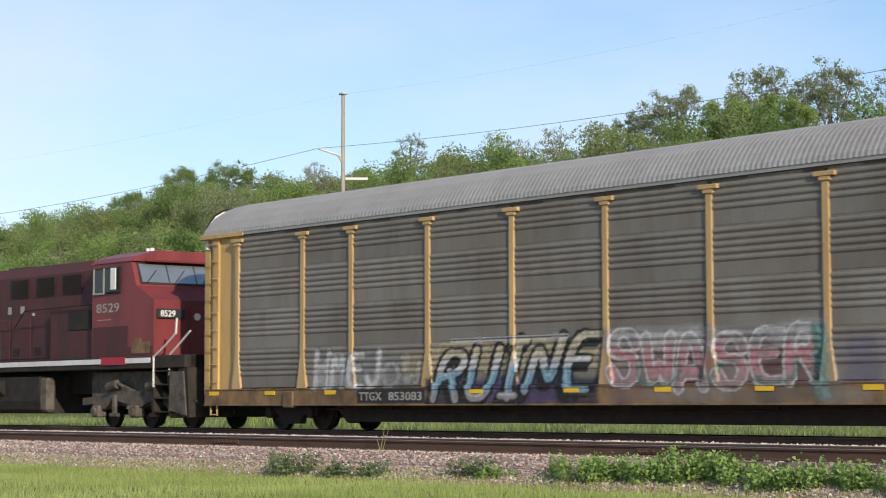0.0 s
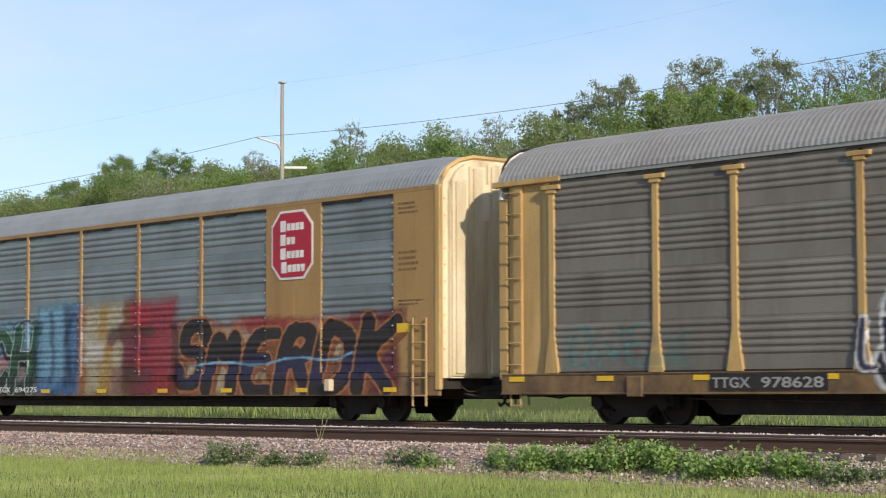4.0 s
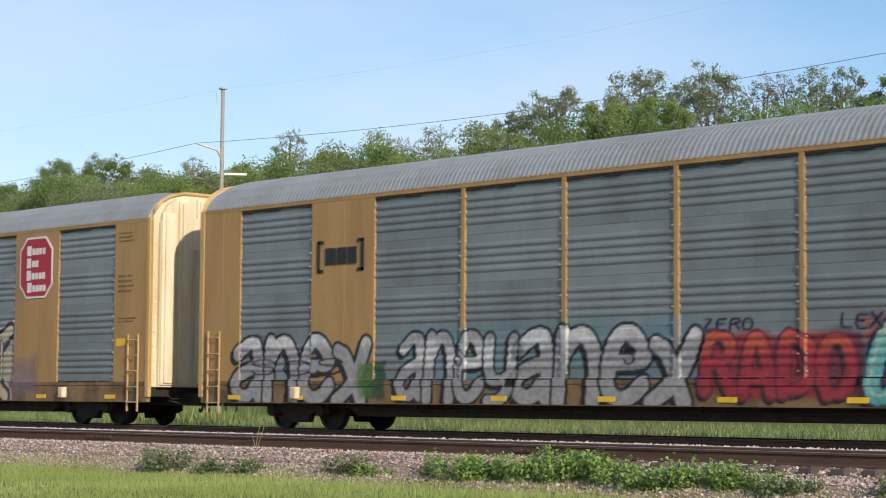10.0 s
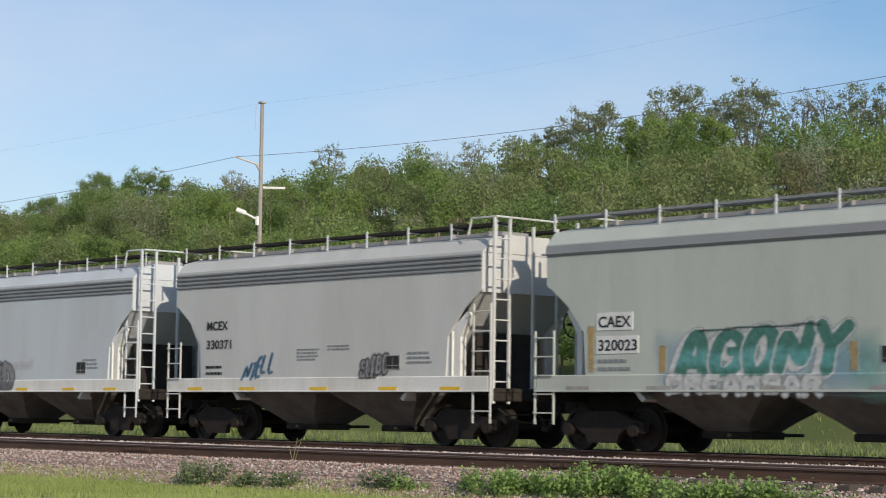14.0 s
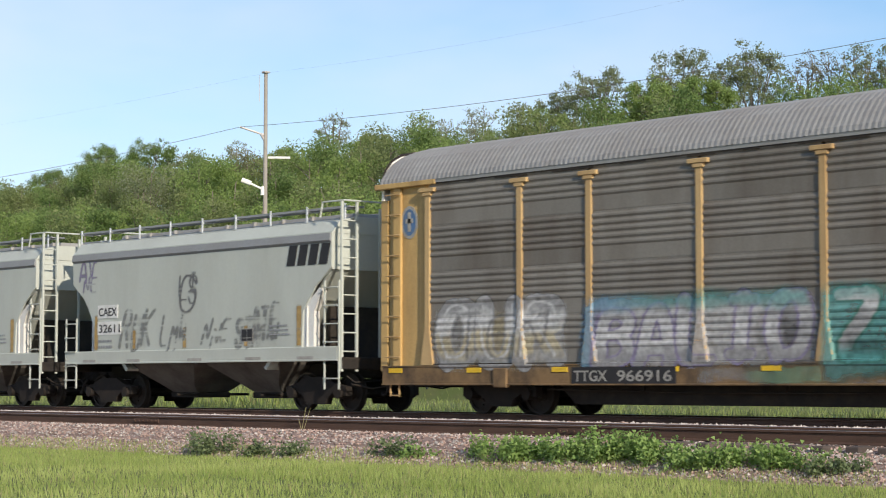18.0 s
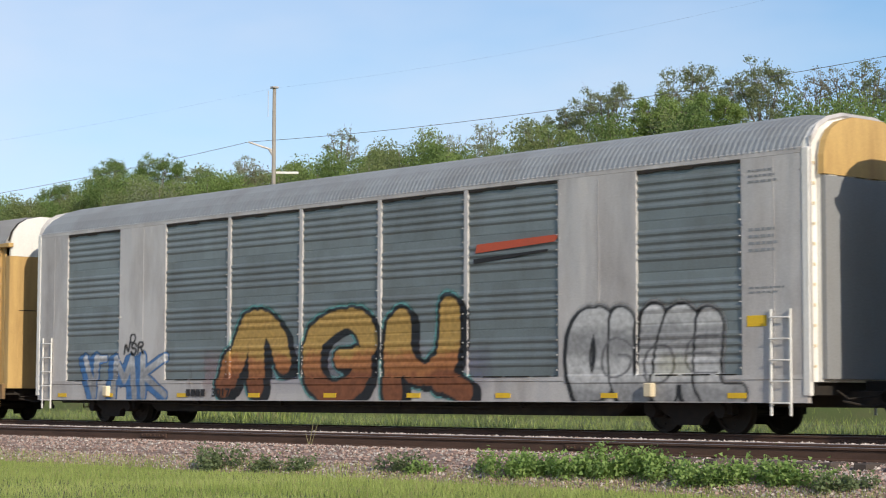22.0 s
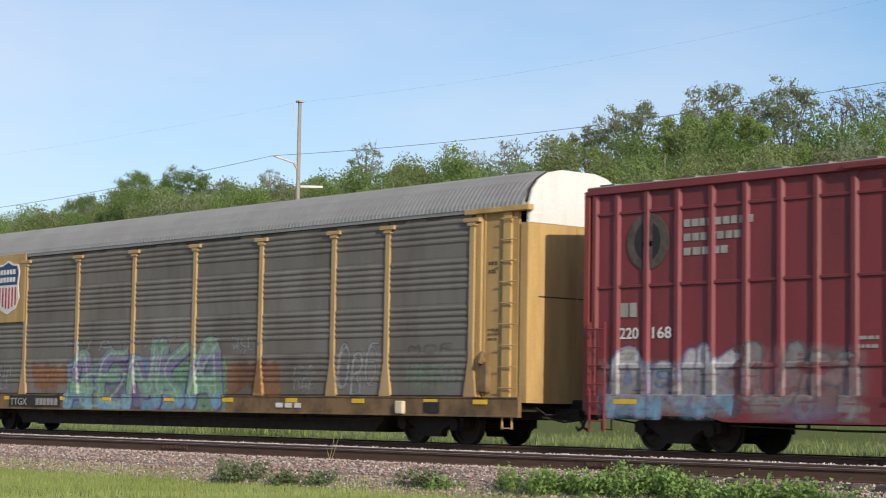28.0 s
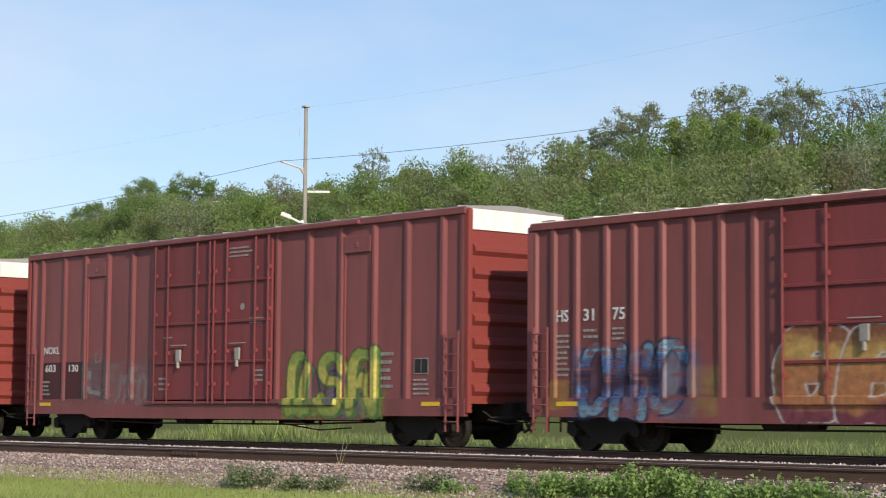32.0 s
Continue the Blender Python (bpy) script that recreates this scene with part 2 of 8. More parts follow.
    oily=mat("oily_ballast", (0.07, 0.06, 0.05), 0.95, 0, (0.04, 0.035, 0.03), 0.7, 3.0, 1, 50, 0.8),
    soil=mat("grass_ground", (0.10, 0.13, 0.035), 0.95, 0, (0.15, 0.13, 0.06), 0.6, 0.5, 1, 8, 0.8),
    pole=mat("weathered_pole", (0.34, 0.315, 0.28), 0.85, 0, (0.22, 0.18, 0.15), 0.6, 2, 8, 30, 0.5),
    wire=mat("cable_black", (0.16, 0.16, 0.17), 0.6, 0, (0.09, 0.09, 0.1), 0, 1, 1, 30, 0),
    bark=mat("tree_bark", (0.21, 0.185, 0.15), 0.9, 0, (0.09, 0.07, 0.05), 0.5, 2, 6, 20, 0.3),
    # tree leaves are lightened, which puts the haze of distance into their colour
    leaf_a=leafy("leaf_bright", (0.20, 0.29, 0.08), (0.31, 0.40, 0.13)),
    leaf_b=leafy("leaf_mid", (0.15, 0.23, 0.07), (0.235, 0.32, 0.11)),
    leaf_c=leafy("leaf_olive", (0.205, 0.255, 0.10), (0.30, 0.34, 0.145)),
    leaf_d=leafy("leaf_brown", (0.17, 0.165, 0.085), (0.24, 0.23, 0.125)),
    leaf_o=leafy("leaf_grey_green", (0.185, 0.22, 0.115), (0.30, 0.34, 0.18)),
    leaf_e=leafy("leaf_pale", (0.24, 0.28, 0.15), (0.36, 0.39, 0.24)),
    grass=leafy("lawn_blade", (0.25, 0.33, 0.08), (0.45, 0.51, 0.17), 0.6, 0.4),
    straw=leafy("dry_blade", (0.30, 0.27, 0.12), (0.42, 0.38, 0.20), 0.7, 0.3),
    weed=leafy("weed_leaf", (0.20, 0.32, 0.09), (0.36, 0.48, 0.16), 0.6, 0.45),
    weed_dark=leafy("weed_leaf_dark", (0.14, 0.19, 0.09), (0.22, 0.27, 0.13), 0.6, 0.4),
)


# ---- mesh helpers ----
def mesh_of(name, verts, faces, mats, idx=None, smooth=False):
    me = bpy.data.meshes.new(name)
    me.from_pydata(verts, [], faces)
    for m in (mats if isinstance(mats, (list, tuple)) else [mats]):
        me.materials.append(m)
    if idx is not None:
        me.polygons.foreach_set("material_index", np.asarray(idx, dtype=np.int32))
    if smooth:
        me.polygons.foreach_set("use_smooth", np.ones(len(me.polygons), dtype=bool))
    me.update()
    return me


def tri_mesh(name, corners, mats, idx=None):
    """A mesh of loose triangles from an array of corners, three after three."""
    me = bpy.data.meshes.new(name)
    n = len(corners)
    me.vertices.add(n)
    me.loops.add(n)
    me.polygons.add(n // 3)
    me.vertices.foreach_set("co", np.asarray(corners, dtype=np.float32).ravel())
    me.loops.foreach_set("vertex_index", np.arange(n, dtype=np.int32))
    me.polygons.foreach_set("loop_start", np.arange(0, n, 3, dtype=np.int32))
    for m in mats:
        me.materials.append(m)
    if idx is not None:
        me.polygons.foreach_set("material_index", np.asarray(idx, dtype=np.int32))
    me.update(calc_edges=True)
    return me


class Shape:
    """Gathers solids into one mesh."""

    def __init__(s):
        s.v, s.f, s.i = [], [], []

    def add(s, v, f, k=0):
        n = len(s.v)
        s.v += [tuple(p) for p in v]
        s.f += [tuple(n + a for a in q) for q in f]
        s.i += [k] * len(f)
        return s

    def box(s, x0, x1, y0, y1, z0, z1, b=0.0, k=0):
        if b <= 0 or b * 2 >= min(x1 - x0, y1 - y0, z1 - z0):
            v = [(x, y, z) for z in (z0, z1) for x, y in ((x0, y0), (x1, y0), (x1, y1), (x0, y1))]
            return s.add(v, [(3, 2, 1, 0), (4, 5, 6, 7), (0, 1, 5, 4), (1, 2, 6, 5), (2, 3, 7, 6), (3, 0, 4, 7)], k)
        # chamfered box: three nested loops of corners
        v, f = [], []
        sx, sy, sz = (x0, x1), (y0, y1), (z0, z1)
        idx = {}
        for a in (0, 1):
            for c in (0, 1):
                for d in (0, 1):
                    X, Y, Z = sx[a], sy[c], sz[d]
                    ix, iy, iz = X + (b if a == 0 else -b), Y + (b if c == 0 else -b), Z + (b if d == 0 else -b)
                    idx[a, c, d] = len(v)
                    v += [(X, iy, iz), (ix, Y, iz), (ix, iy, Z)]
        P = lambda a, c, d, w: idx[a, c, d] + w
        f += [(P(0, 0, 0, 0), P(0, 0, 1, 0), P(0, 1, 1, 0), P(0, 1, 0, 0)), (P(1, 0, 0, 0), P(1, 1, 0, 0), P(1, 1, 1, 0), P(1, 0, 1, 0)),
              (P(0, 0, 0, 1), P(1, 0, 0, 1), P(1, 0, 1, 1), P(0, 0, 1, 1)), (P(0, 1, 0, 1), P(0, 1, 1, 1), P(1, 1, 1, 1), P(1, 1, 0, 1)),
              (P(0, 0, 0, 2), P(0, 1, 0, 2), P(1, 1, 0, 2), P(1, 0, 0, 2)), (P(0, 0, 1, 2), P(1, 0, 1, 2), P(1, 1, 1, 2), P(0, 1, 1, 2))]
        for a in (0, 1):
            for c in (0, 1):
                f.append((P(a, c, 0, 0), P(a, c, 0, 1), P(a, c, 1, 1), P(a, c, 1, 0)))
        for a in (0, 1):
            for d in (0, 1):
                f.append((P(a, 0, d, 0), P(a, 0, d, 2), P(a, 1, d, 2), P(a, 1, d, 0)))
        for c in (0, 1):
            for d in (0, 1):
                f.append((P(0, c, d, 1), P(0, c, d, 2), P(1, c, d, 2), P(1, c, d, 1)))
        f += [tuple(P(a, c, d, w) for w in (0, 1, 2)) for a in (0, 1) for c in (0, 1) for d in (0, 1)]
        return s.add(v, f, k)

    def rod(s, p, q, r, n=6, r2=None, k=0):
        p, q = Vector(p), Vector(q)
        d = (q - p).normalized()
        u = d.orthogonal().normalized()
        w = d.cross(u)
        r2 = r if r2 is None else r2
        v = [p + (u * math.cos(a) + w * math.sin(a)) * r for a in [2 * math.pi * j / n for j in range(n)]]
        v += [q + (u * math.cos(a) + w * math.sin(a)) * r2 for a in [2 * math.pi * j / n for j in range(n)]]
        f = [(j, (j + 1) % n, n + (j + 1) % n, n + j) for j in range(n)] + [tuple(range(n))[::-1], tuple(range(n, 2 * n))]
        return s.add(v, f, k)

    def tube(s, pts, r, n=6, k=0):
        pts = [Vector(p) for p in pts]
        v, f = [], []
        for i, p in enumerate(pts):
            d = (pts[min(i + 1, len(pts) - 1)] - pts[max(i - 1, 0)]).normalized()
            u = d.cross(Vector((0.13, 0.31, 0.94))).normalized()
            w = d.cross(u)
            v += [p + (u * math.cos(2 * math.pi * j / n) + w * math.sin(2 * math.pi * j / n)) * r for j in range(n)]
        for i in range(len(pts) - 1):
            f += [(i * n + j, i * n + (j + 1) % n, (i + 1) * n + (j + 1) % n, (i + 1) * n + j) for j in range(n)]
        f += [tuple(range(n))[::-1], tuple(range(len(v) - n, len(v)))]
        return s.add(v, f, k)

    def prism(s, poly, x0, x1, axis='x', k=0):
        """poly: outline in the two other axes."""
        n = len(poly)
        put = {'x': lambda a, u, w: (a, u, w), 'y': lambda a, u, w: (u, a, w), 'z': lambda a, u, w: (u, w, a)}[axis]
        v = [put(x0, *p) for p in poly] + [put(x1, *p) for p in poly]
        f = [(j, (j + 1) % n, n + (j + 1) % n, n + j) for j in range(n)] + [tuple(range(n))[::-1], tuple(range(n, 2 * n))]
        return s.add(v, f, k)

    def mesh(s, name, mats, smooth=False):
        return mesh_of(name, s.v, s.f, mats, s.i, smooth)


def part(name, me, parent, label="", at=(0, 0, 0), turn=0, kind=""):
    ob = new(name, me)
    ob.parent = parent
    ob.location = at
    if turn:
        ob.rotation_euler = (0, 0, turn)
    if label:
        ob["label"] = label
    if kind:
        ob["kind"] = kind
    return ob


def thing(name, me, label, category, group="", kind="", at=(0, 0, 0)):
    ob = tagged(new(name, me), label, category, group, kind)
    ob.location = at
    return ob


SHARED = {}


def shared(key, make):
    if key not in SHARED:
        SHARED[key] = make()
    return SHARED[key]


# ---- ground, hill, tracks ----
def rise(x, y):
    """Height of the land."""
    z = GROUND
    if y > 33:
        z += 0.25 * min(1, (y - 33) / 10)
    u = (y - 72) / 100
    if u > 0:
        u = min(u, 1.0)
        z += 25.5 * (1 - (1 - u) ** 1.7) + 1.5 * math.sin(x * 0.021) * u
    if y > 172:
        z -= min(6, (y - 172) * 0.03)
    return z


gx = sorted(set(list(np.arange(-420, 60, 10)) + [-4000, -2500, -1500, -1000, -700, -550, 120, 200, 350, 600, 1000, 2000, 4000]))
gy = sorted(set(list(np.arange(0, 260, 6)) + [-4000, -2000, -800, -300, -100, -40, 300, 500, 900, 1800, 4000]))
gv = [(x, y, rise(x, y)) for y in gy for x in gx]
nx = len(gx)
gf = [(j * nx + i, j * nx + i + 1, (j + 1) * nx + i + 1, (j + 1) * nx + i) for j in range(len(gy) - 1) for i in range(nx - 1)]
thing("ground", mesh_of("ground", gv, gf, M["soil"], smooth=True), "grassy ground rising to a wooded bluff", "ground", kind="structure")

X0, X1 = -420.0, 160.0
# ballast bed under both tracks: a long bank with sloping shoulders
bank = Shape().prism([(19.75, GROUND - 0.1), (19.9, GROUND + 0.03), (20.7, -0.36), (21.3, -0.31), (21.75, -0.215), (23.9, -0.2), (24.5, -0.09), (26.2, -0.09), (27.2, -0.2), (27.9, -0.2), (31.4, -0.2), (32.6, -0.5), (33.4, GROUND - 0.1)], X0, X1)
bank.prism([(20.3, -0.5), (20.75, -0.325), (21.35, -0.2), (22.2, -0.197), (22.2, -0.5)], X0, -20.5)
thing("ballast_bed", bank.mesh("ballast_bed", M["dirt"]), "pinkish crushed-stone bank under two tracks", "track bed", kind="structure")


def railway(yc, name, label, sleepers):
    base = thing(name, None, label, "track", kind="structure", at=(0, yc, 0))
    prof = [(-0.07, -0.186), (0.07, -0.186), (0.07, -0.174), (0.012, -0.155), (0.012, -0.045), (0.036, -0.035), (0.036, -0.006), (0.03, 0), (-0.03, 0), (-0.036, -0.006), (-0.036, -0.035), (-0.012, -0.045), (-0.012, -0.155), (-0.07, -0.174)]
    for s in (-0.7535, 0.7535):
        sh = Shape().prism([(s + u, w) for u, w in prof], X0, X1)
        me = sh.mesh("rail", [M["rail"], M["rail_top"]])
        for p in me.polygons:
            if p.normal.z > 0.7 and p.center.z > -0.01:
                p.material_index = 1
        part("rail", me, base, "rusty steel rail with a worn head")
        for x in np.arange(-100, 20, 11.9):
            jb = shared("joint", lambda: Shape().box(-0.45, 0.45, -0.028, 0.028, -0.14, -0.05, 0.008).mesh("joint_bar", M["rail"]))
            ob = part("joint_bar", jb, base, at=(x - 4.9, s, 0))
            bolts = Shape()
            for k in range(6):
                bolts.rod((-0.375 + 0.15 * k, -0.03, -0.095), (-0.375 + 0.15 * k, -0.055, -0.095), 0.018, 6)
            part("bolt_row", shared("bolts", lambda: bolts.mesh("bolt_row", M["rail"])), ob)
    rnd = random.Random(int(yc * 10))
    variants = []
    for k in range(4):
        e0, e1 = -1.3 - rnd.uniform(0, 0.06), 1.3 + rnd.uniform(0, 0.06)
        variants.append(Shape().box(-0.115, 0.115, e0, e1, -0.38, -0.187, 0.012 + 0.004 * k).mesh("sleeper", M["sleeper"]))
    for x in sleepers:
        ob = part("sleeper", rnd.choice(variants), base, at=(x + rnd.uniform(-0.03, 0.03), rnd.uniform(-0.05, 0.03), rnd.uniform(-0.006, 0.004)), turn=rnd.uniform(-0.02, 0.02))
    return base


near_track = railway(NEAR_Y, "railway_track", "empty near track of rusty rails on dark wooden sleepers", np.arange(-62, 2, 0.51))
far_track = railway(TRAIN_Y, "railway_track", "track of dark rails that carries the freight train", np.arange(-90, 2, 0.53))


def scatter_stones(name, rows, label, shares=(0.46, 0.27, 0.10, 0.17)):
    """rows: number, x0, x1, y0, y1, height as a function of y, size."""
    rnd = np.random.default_rng(5)
    V, F, I = [], [], []
    base = np.array([(1, 0, 0), (0, 1, 0), (-1, 0, 0), (0, -1, 0), (0, 0, 0.8), (0, 0, -0.6)])
    fc = np.array([(0, 1, 4), (1, 2, 4), (2, 3, 4), (3, 0, 4), (1, 0, 5), (2, 1, 5), (3, 2, 5), (0, 3, 5)])
    for n, x0, x1, y0, y1, hz, size in rows:
        xs, ys = rnd.uniform(x0, x1, n), rnd.uniform(y0, y1, n)
        for x, y in zip(xs, ys):
            r = size * rnd.uniform(0.6, 1.4)
            a = rnd.uniform(0, 6.3)
            c, s = math.cos(a), math.sin(a)
            p = base * (1 + rnd.uniform(-0.35, 0.35, (6, 3))) * r
            p = p + rnd.uniform(-0.25, 0.25, (6, 3)) * r
            q = np.stack([p[:, 0] * c - p[:, 1] * s + x, p[:, 0] * s + p[:, 1] * c + y, p[:, 2] + hz(y) + r * 0.25], 1)
            k = len(V) * 6
            V.append(q)
            F.append(fc + k)
            I += [rnd.choice(4, p=shares)] * 8
    V, F = np.concatenate(V), np.concatenate(F)
    me = mesh_of(name, V.tolist(), F.tolist(), [M["stone_pink"], M["stone_grey"], M["stone_light"], M["stone_dark"]], I)
    return thing(name, me, label, "ballast", kind="stuff")


def bank_z(y):
    return float(np.interp(y, [19.75, 19.9, 20.7, 21.3, 21.75, 23.9, 24.5, 26.2, 27.2, 31.4], [GROUND - 0.1, GROUND + 0.03, -0.36, -0.31, -0.215, -0.2, -0.09, -0.09, -0.2, -0.2]))


scatter_stones("ballast_stones", [(9000, -50, -20.5, 20.6, 22.0, lambda y: float(np.interp(y, [20.6, 20.75, 21.35], [-0.37, -0.325, -0.2])), 0.024), (7500, -50, -20.5, 19.8, 20.6, bank_z, 0.024), (8500, -20.5, -9, 19.8, 21.9, bank_z, 0.024), (2600, -50, -9, 22.1, 23.4, bank_z, 0.03), (2600, -58, -10, 26.8, 28.7, bank_z, 0.035)], "loose pinkish and grey crushed stones beside the rails")
scatter_stones("ballast_stones", [(17000, -58, -10, 24.1, 26.5, bank_z, 0.034)], "pale grey crushed stones heaped between the tracks", (0.12, 0.22, 0.60, 0.06))


# ---- plants ----
def tri_cloud(centres, size, rng, flat=0.0, aspect=1.0):
    """One small leaf-clump triangle at each centre, turned at random."""
    n = len(centres)
    a = rng.normal(size=(n, 3))
    a /= np.linalg.norm(a, axis=1)[:, None]
    b = rng.normal(size=(n, 3))
    b[:, 2] *= 1 - flat
    b -= (a * b).sum(1)[:, None] * a
    b /= np.linalg.norm(b, axis=1)[:, None]
    s = (size * rng.uniform(0.6, 1.4, n))[:, None]
    p = np.stack([centres - a * s * 0.55, centres + a * s * 0.55 * aspect, centres + b * s], 1)
    return p.reshape(-1, 3), np.arange(3 * n).reshape(-1, 3)


def crown_points(rng, n, lobes, inner=0.55, outer=1.08):
    """Points near the outside of several lobes (x, y, z, rx, rz)."""
    w = np.array([l[3] ** 2 * l[4] for l in lobes])
    pick = rng.choice(len(lobes), n, p=w / w.sum())
    d = rng.normal(size=(n, 3))
    d /= np.linalg.norm(d, axis=1)[:, None]
    r = rng.uniform(inner, outer, n)[:, None]
    L = np.array(lobes)[pick]
    return L[:, :3] + d * r * np.stack([L[:, 3], L[:, 3], L[:, 4]], 1)


def branches(sh, rng, h, r, tips, k=0):
    """A tapered trunk with limbs that reach to the tips."""
    top = Vector((rng.uniform(-0.4, 0.4), rng.uniform(-0.4, 0.4), h * 0.55))
    mid = Vector((top.x * 0.3, top.y * 0.3, h * 0.28))
    sh.rod((0, 0, -0.5), mid, r, 6, r * 0.8, k).rod(mid, top, r * 0.8, 6, r * 0.55, k)
    for tip in tips:
        tip = Vector(tip)
        s = mid.lerp(top, rng.uniform(0.2, 1.0))
        bend = s.lerp(tip, 0.5) + Vector((0, 0, rng.uniform(-0.1, 0.5)))
        sh.rod(s, bend, r * 0.4, 4, r * 0.25, k).rod(bend, tip, r * 0.25, 4, r * 0.08, k)
        for _ in range(3):
            e = bend.lerp(tip, rng.uniform(0.3, 1)) + Vector(rng.normal(size=3)) * 0.04 * h
            sh.rod(bend.lerp(tip, rng.uniform(0.1, 0.7)), e, r * 0.14, 3, r * 0.05, k)


def spot(az, y):
    """The place at a bearing (degrees from +Y) in the row y of the hill."""
    x = y * math.tan(radians(az))
    return x, y, rise(x, y)


# the wooded slope, too many trees to count
def hillside():
    rng = np.random.default_rng(11)
    V, I = [], []
    wood = Shape()
    leaf = ["leaf_a", "leaf_b", "leaf_c", "leaf_d", "leaf_e"]
    y = 76.0
    while y < 176:
        crest = y > 150
        x = y * math.tan(radians(-65))
        while x < y * math.tan(radians(-29)):
            px, py = x + rng.uniform(-2.2, 2.2), y + rng.uniform(-2.2, 2.2)
            z = rise(px, py)
            h = rng.uniform(2.8, 4.6) if crest else rng.uniform(4.0, 6.0 if y > 132 else 8.4)
            w = h * rng.uniform(0.32, 0.5)
            lobes = []
            for _ in range(9):
                a, q = rng.uniform(0, 6.3), math.sqrt(rng.uniform(0, 1))
                zz = rng.uniform(0.3, 0.86)
                rr = w * rng.uniform(0.32, 0.5)
                lobes.append((px + math.cos(a) * q * w * 0.75, py + math.sin(a) * q * w * 0.75, z + h * zz, rr, rr * 0.8))
            tone = 0.5 + 0.5 * noise.noise(Vector((px * 0.03, py * 0.05, 2.0)))
            k = int(rng.choice(5, p=[0.44, 0.28, 0.22, 0.02, 0.04])) if tone < 0.5 else int(rng.choice(5, p=[0.20, 0.22, 0.44, 0.06, 0.08]))
            c = crown_points(rng, int((2700 if k < 3 else 1500) * (h / 7) ** 1.5), lobes, 0.45, 1.22)
            v, f = tri_cloud(c, 0.165, rng)
            V.append(v)
            I.append(np.full(len(f), k))
            r = 0.05 + 0.012 * h
            wood.rod((px, py, z - 0.5), (px + rng.uniform(-0.4, 0.4), py, z + h * 0.8), r, 3, r * 0.3)
            for _ in range(4 if k < 3 else 9):
                a = (px, py, z + h * rng.uniform(0.2, 0.6))
                l = lobes[int(rng.integers(9))]
                wood.rod(a, (l[0] + rng.normal() * l[3] * 0.4, l[1] + rng.normal() * l[3] * 0.4, l[2] + l[4] * rng.uniform(0.2, 0.8)), r * 0.45, 3, 0.012)
            x += rng.uniform(4.2, 7.0)
        y += 5.2
    me = tri_mesh("hillside_woods", np.concatenate(V), [M[l] for l in leaf], np.concatenate(I))
    woods = thing("hillside_woods", me, "mixed spring woods in bright, olive and brownish green", "woods", kind="stuff")
    part("bare_branches", wood.mesh("bare_branches", M["bark"]), woods, "grey-brown trunks and twigs", kind="stuff")


hillside()


def tree(az, y, h, w, leaf, n, size, label, up=0.0, seed=0, low=0.42, clumps=70):
    """A skyline tree: forked trunk, limbs spreading to a dome of small leaf clumps with gaps."""
    rng = np.random.default_rng(100 + seed)
    x, y, z = spot(az, y)
    base = thing("tree", None, label, "tree", "trees on the skyline", at=(x, y, z + up))
    hub = Vector((rng.uniform(-0.3, 0.3), rng.uniform(-0.3, 0.3), h * low * 0.75))
    mid, tall = h * (low + 1) / 2, h * (1 - low) / 2
    lobes = []
    while len(lobes) < clumps:
        d = Vector(rng.normal(size=3)).normalized()
        if d.z < -0.75:
            continue
        q = rng.uniform(0.62, 0.97) if rng.random() < 0.8 else rng.uniform(0.25, 0.6)
        bump = 1 + 0.22 * noise.noise(d * 1.8 + Vector((seed * 0.37, 0, 0)))
        rr = w * rng.uniform(0.11, 0.22)
        lobes.append((d.x * w * q * bump, d.y * w * q * bump, min(mid + d.z * tall * q * bump, h - rr * 0.6), rr, rr * 0.8))
    sh = Shape()
    r = 0.014 * h + 0.05
    sh.rod((0, 0, -0.5), hub, r, 6, r * 0.75)
    limbs = []
    for j in range(9):
        a = 6.28 * j / 9 + rng.uniform(-0.3, 0.3)
        e = Vector((math.cos(a) * w * 0.45, math.sin(a) * w * 0.45, mid + tall * rng.uniform(-0.3, 0.45)))
        k = hub.lerp(e, 0.5) + Vector((0, 0, 0.06 * h))
        sh.rod(hub, k, r * 0.5, 5, r * 0.36).rod(k, e, r * 0.36, 4, r * 0.22)
        limbs += [k, e, k.lerp(e, 0.5)]
    for l in lobes:
        tip = Vector(l[:3])
        s = min(limbs, key=lambda q: (q - tip).length + (0 if q.z < tip.z + 0.5 else 2))
        m_ = s.lerp(tip, 0.5) + Vector(rng.normal(size=3)) * 0.12
        sh.rod(s, m_, r * 0.2, 3, r * 0.14).rod(m_, tip, r * 0.14, 3, 0.012)
        for _ in range(2):
            sh.rod(m_.lerp(tip, rng.uniform(0.2, 0.9)), tip + Vector(rng.normal(size=3)) * l[3] * 0.7, 0.022, 3, 0.01)
    part("trunk", sh.mesh("trunk", M["bark"]), base, "forked grey-brown trunk and limbs")
    if n:
        c = crown_points(rng, int(n * 3.2), lobes, 0.15, 1.2)
        v, f = tri_cloud(c, size * 0.78, rng)
        part("crown", tri_mesh("crown", v, [M[leaf]]), base)
    return base


GREEN, PALE, BARE = "round tree in fresh green leaf", "thin tree with pale opening leaves", "nearly bare grey-brown tree"
OAK = "round-crowned tree with small grey-green leaves and open gaps"
for az, y, h, w, leaf, n, size, label, low in (
        (-43.9, 168, 12.7, 4.3, "leaf_o", 3000, 0.2, OAK, 0.2), (-42.7, 171, 9.8, 2.6, "leaf_o", 1300, 0.2, OAK, 0.22),
        (-41.65, 168, 13.9, 4.5, "leaf_o", 3600, 0.2, OAK, 0.18), (-40.5, 172, 11.6, 2.4, "leaf_o", 1200, 0.2, OAK, 0.22),
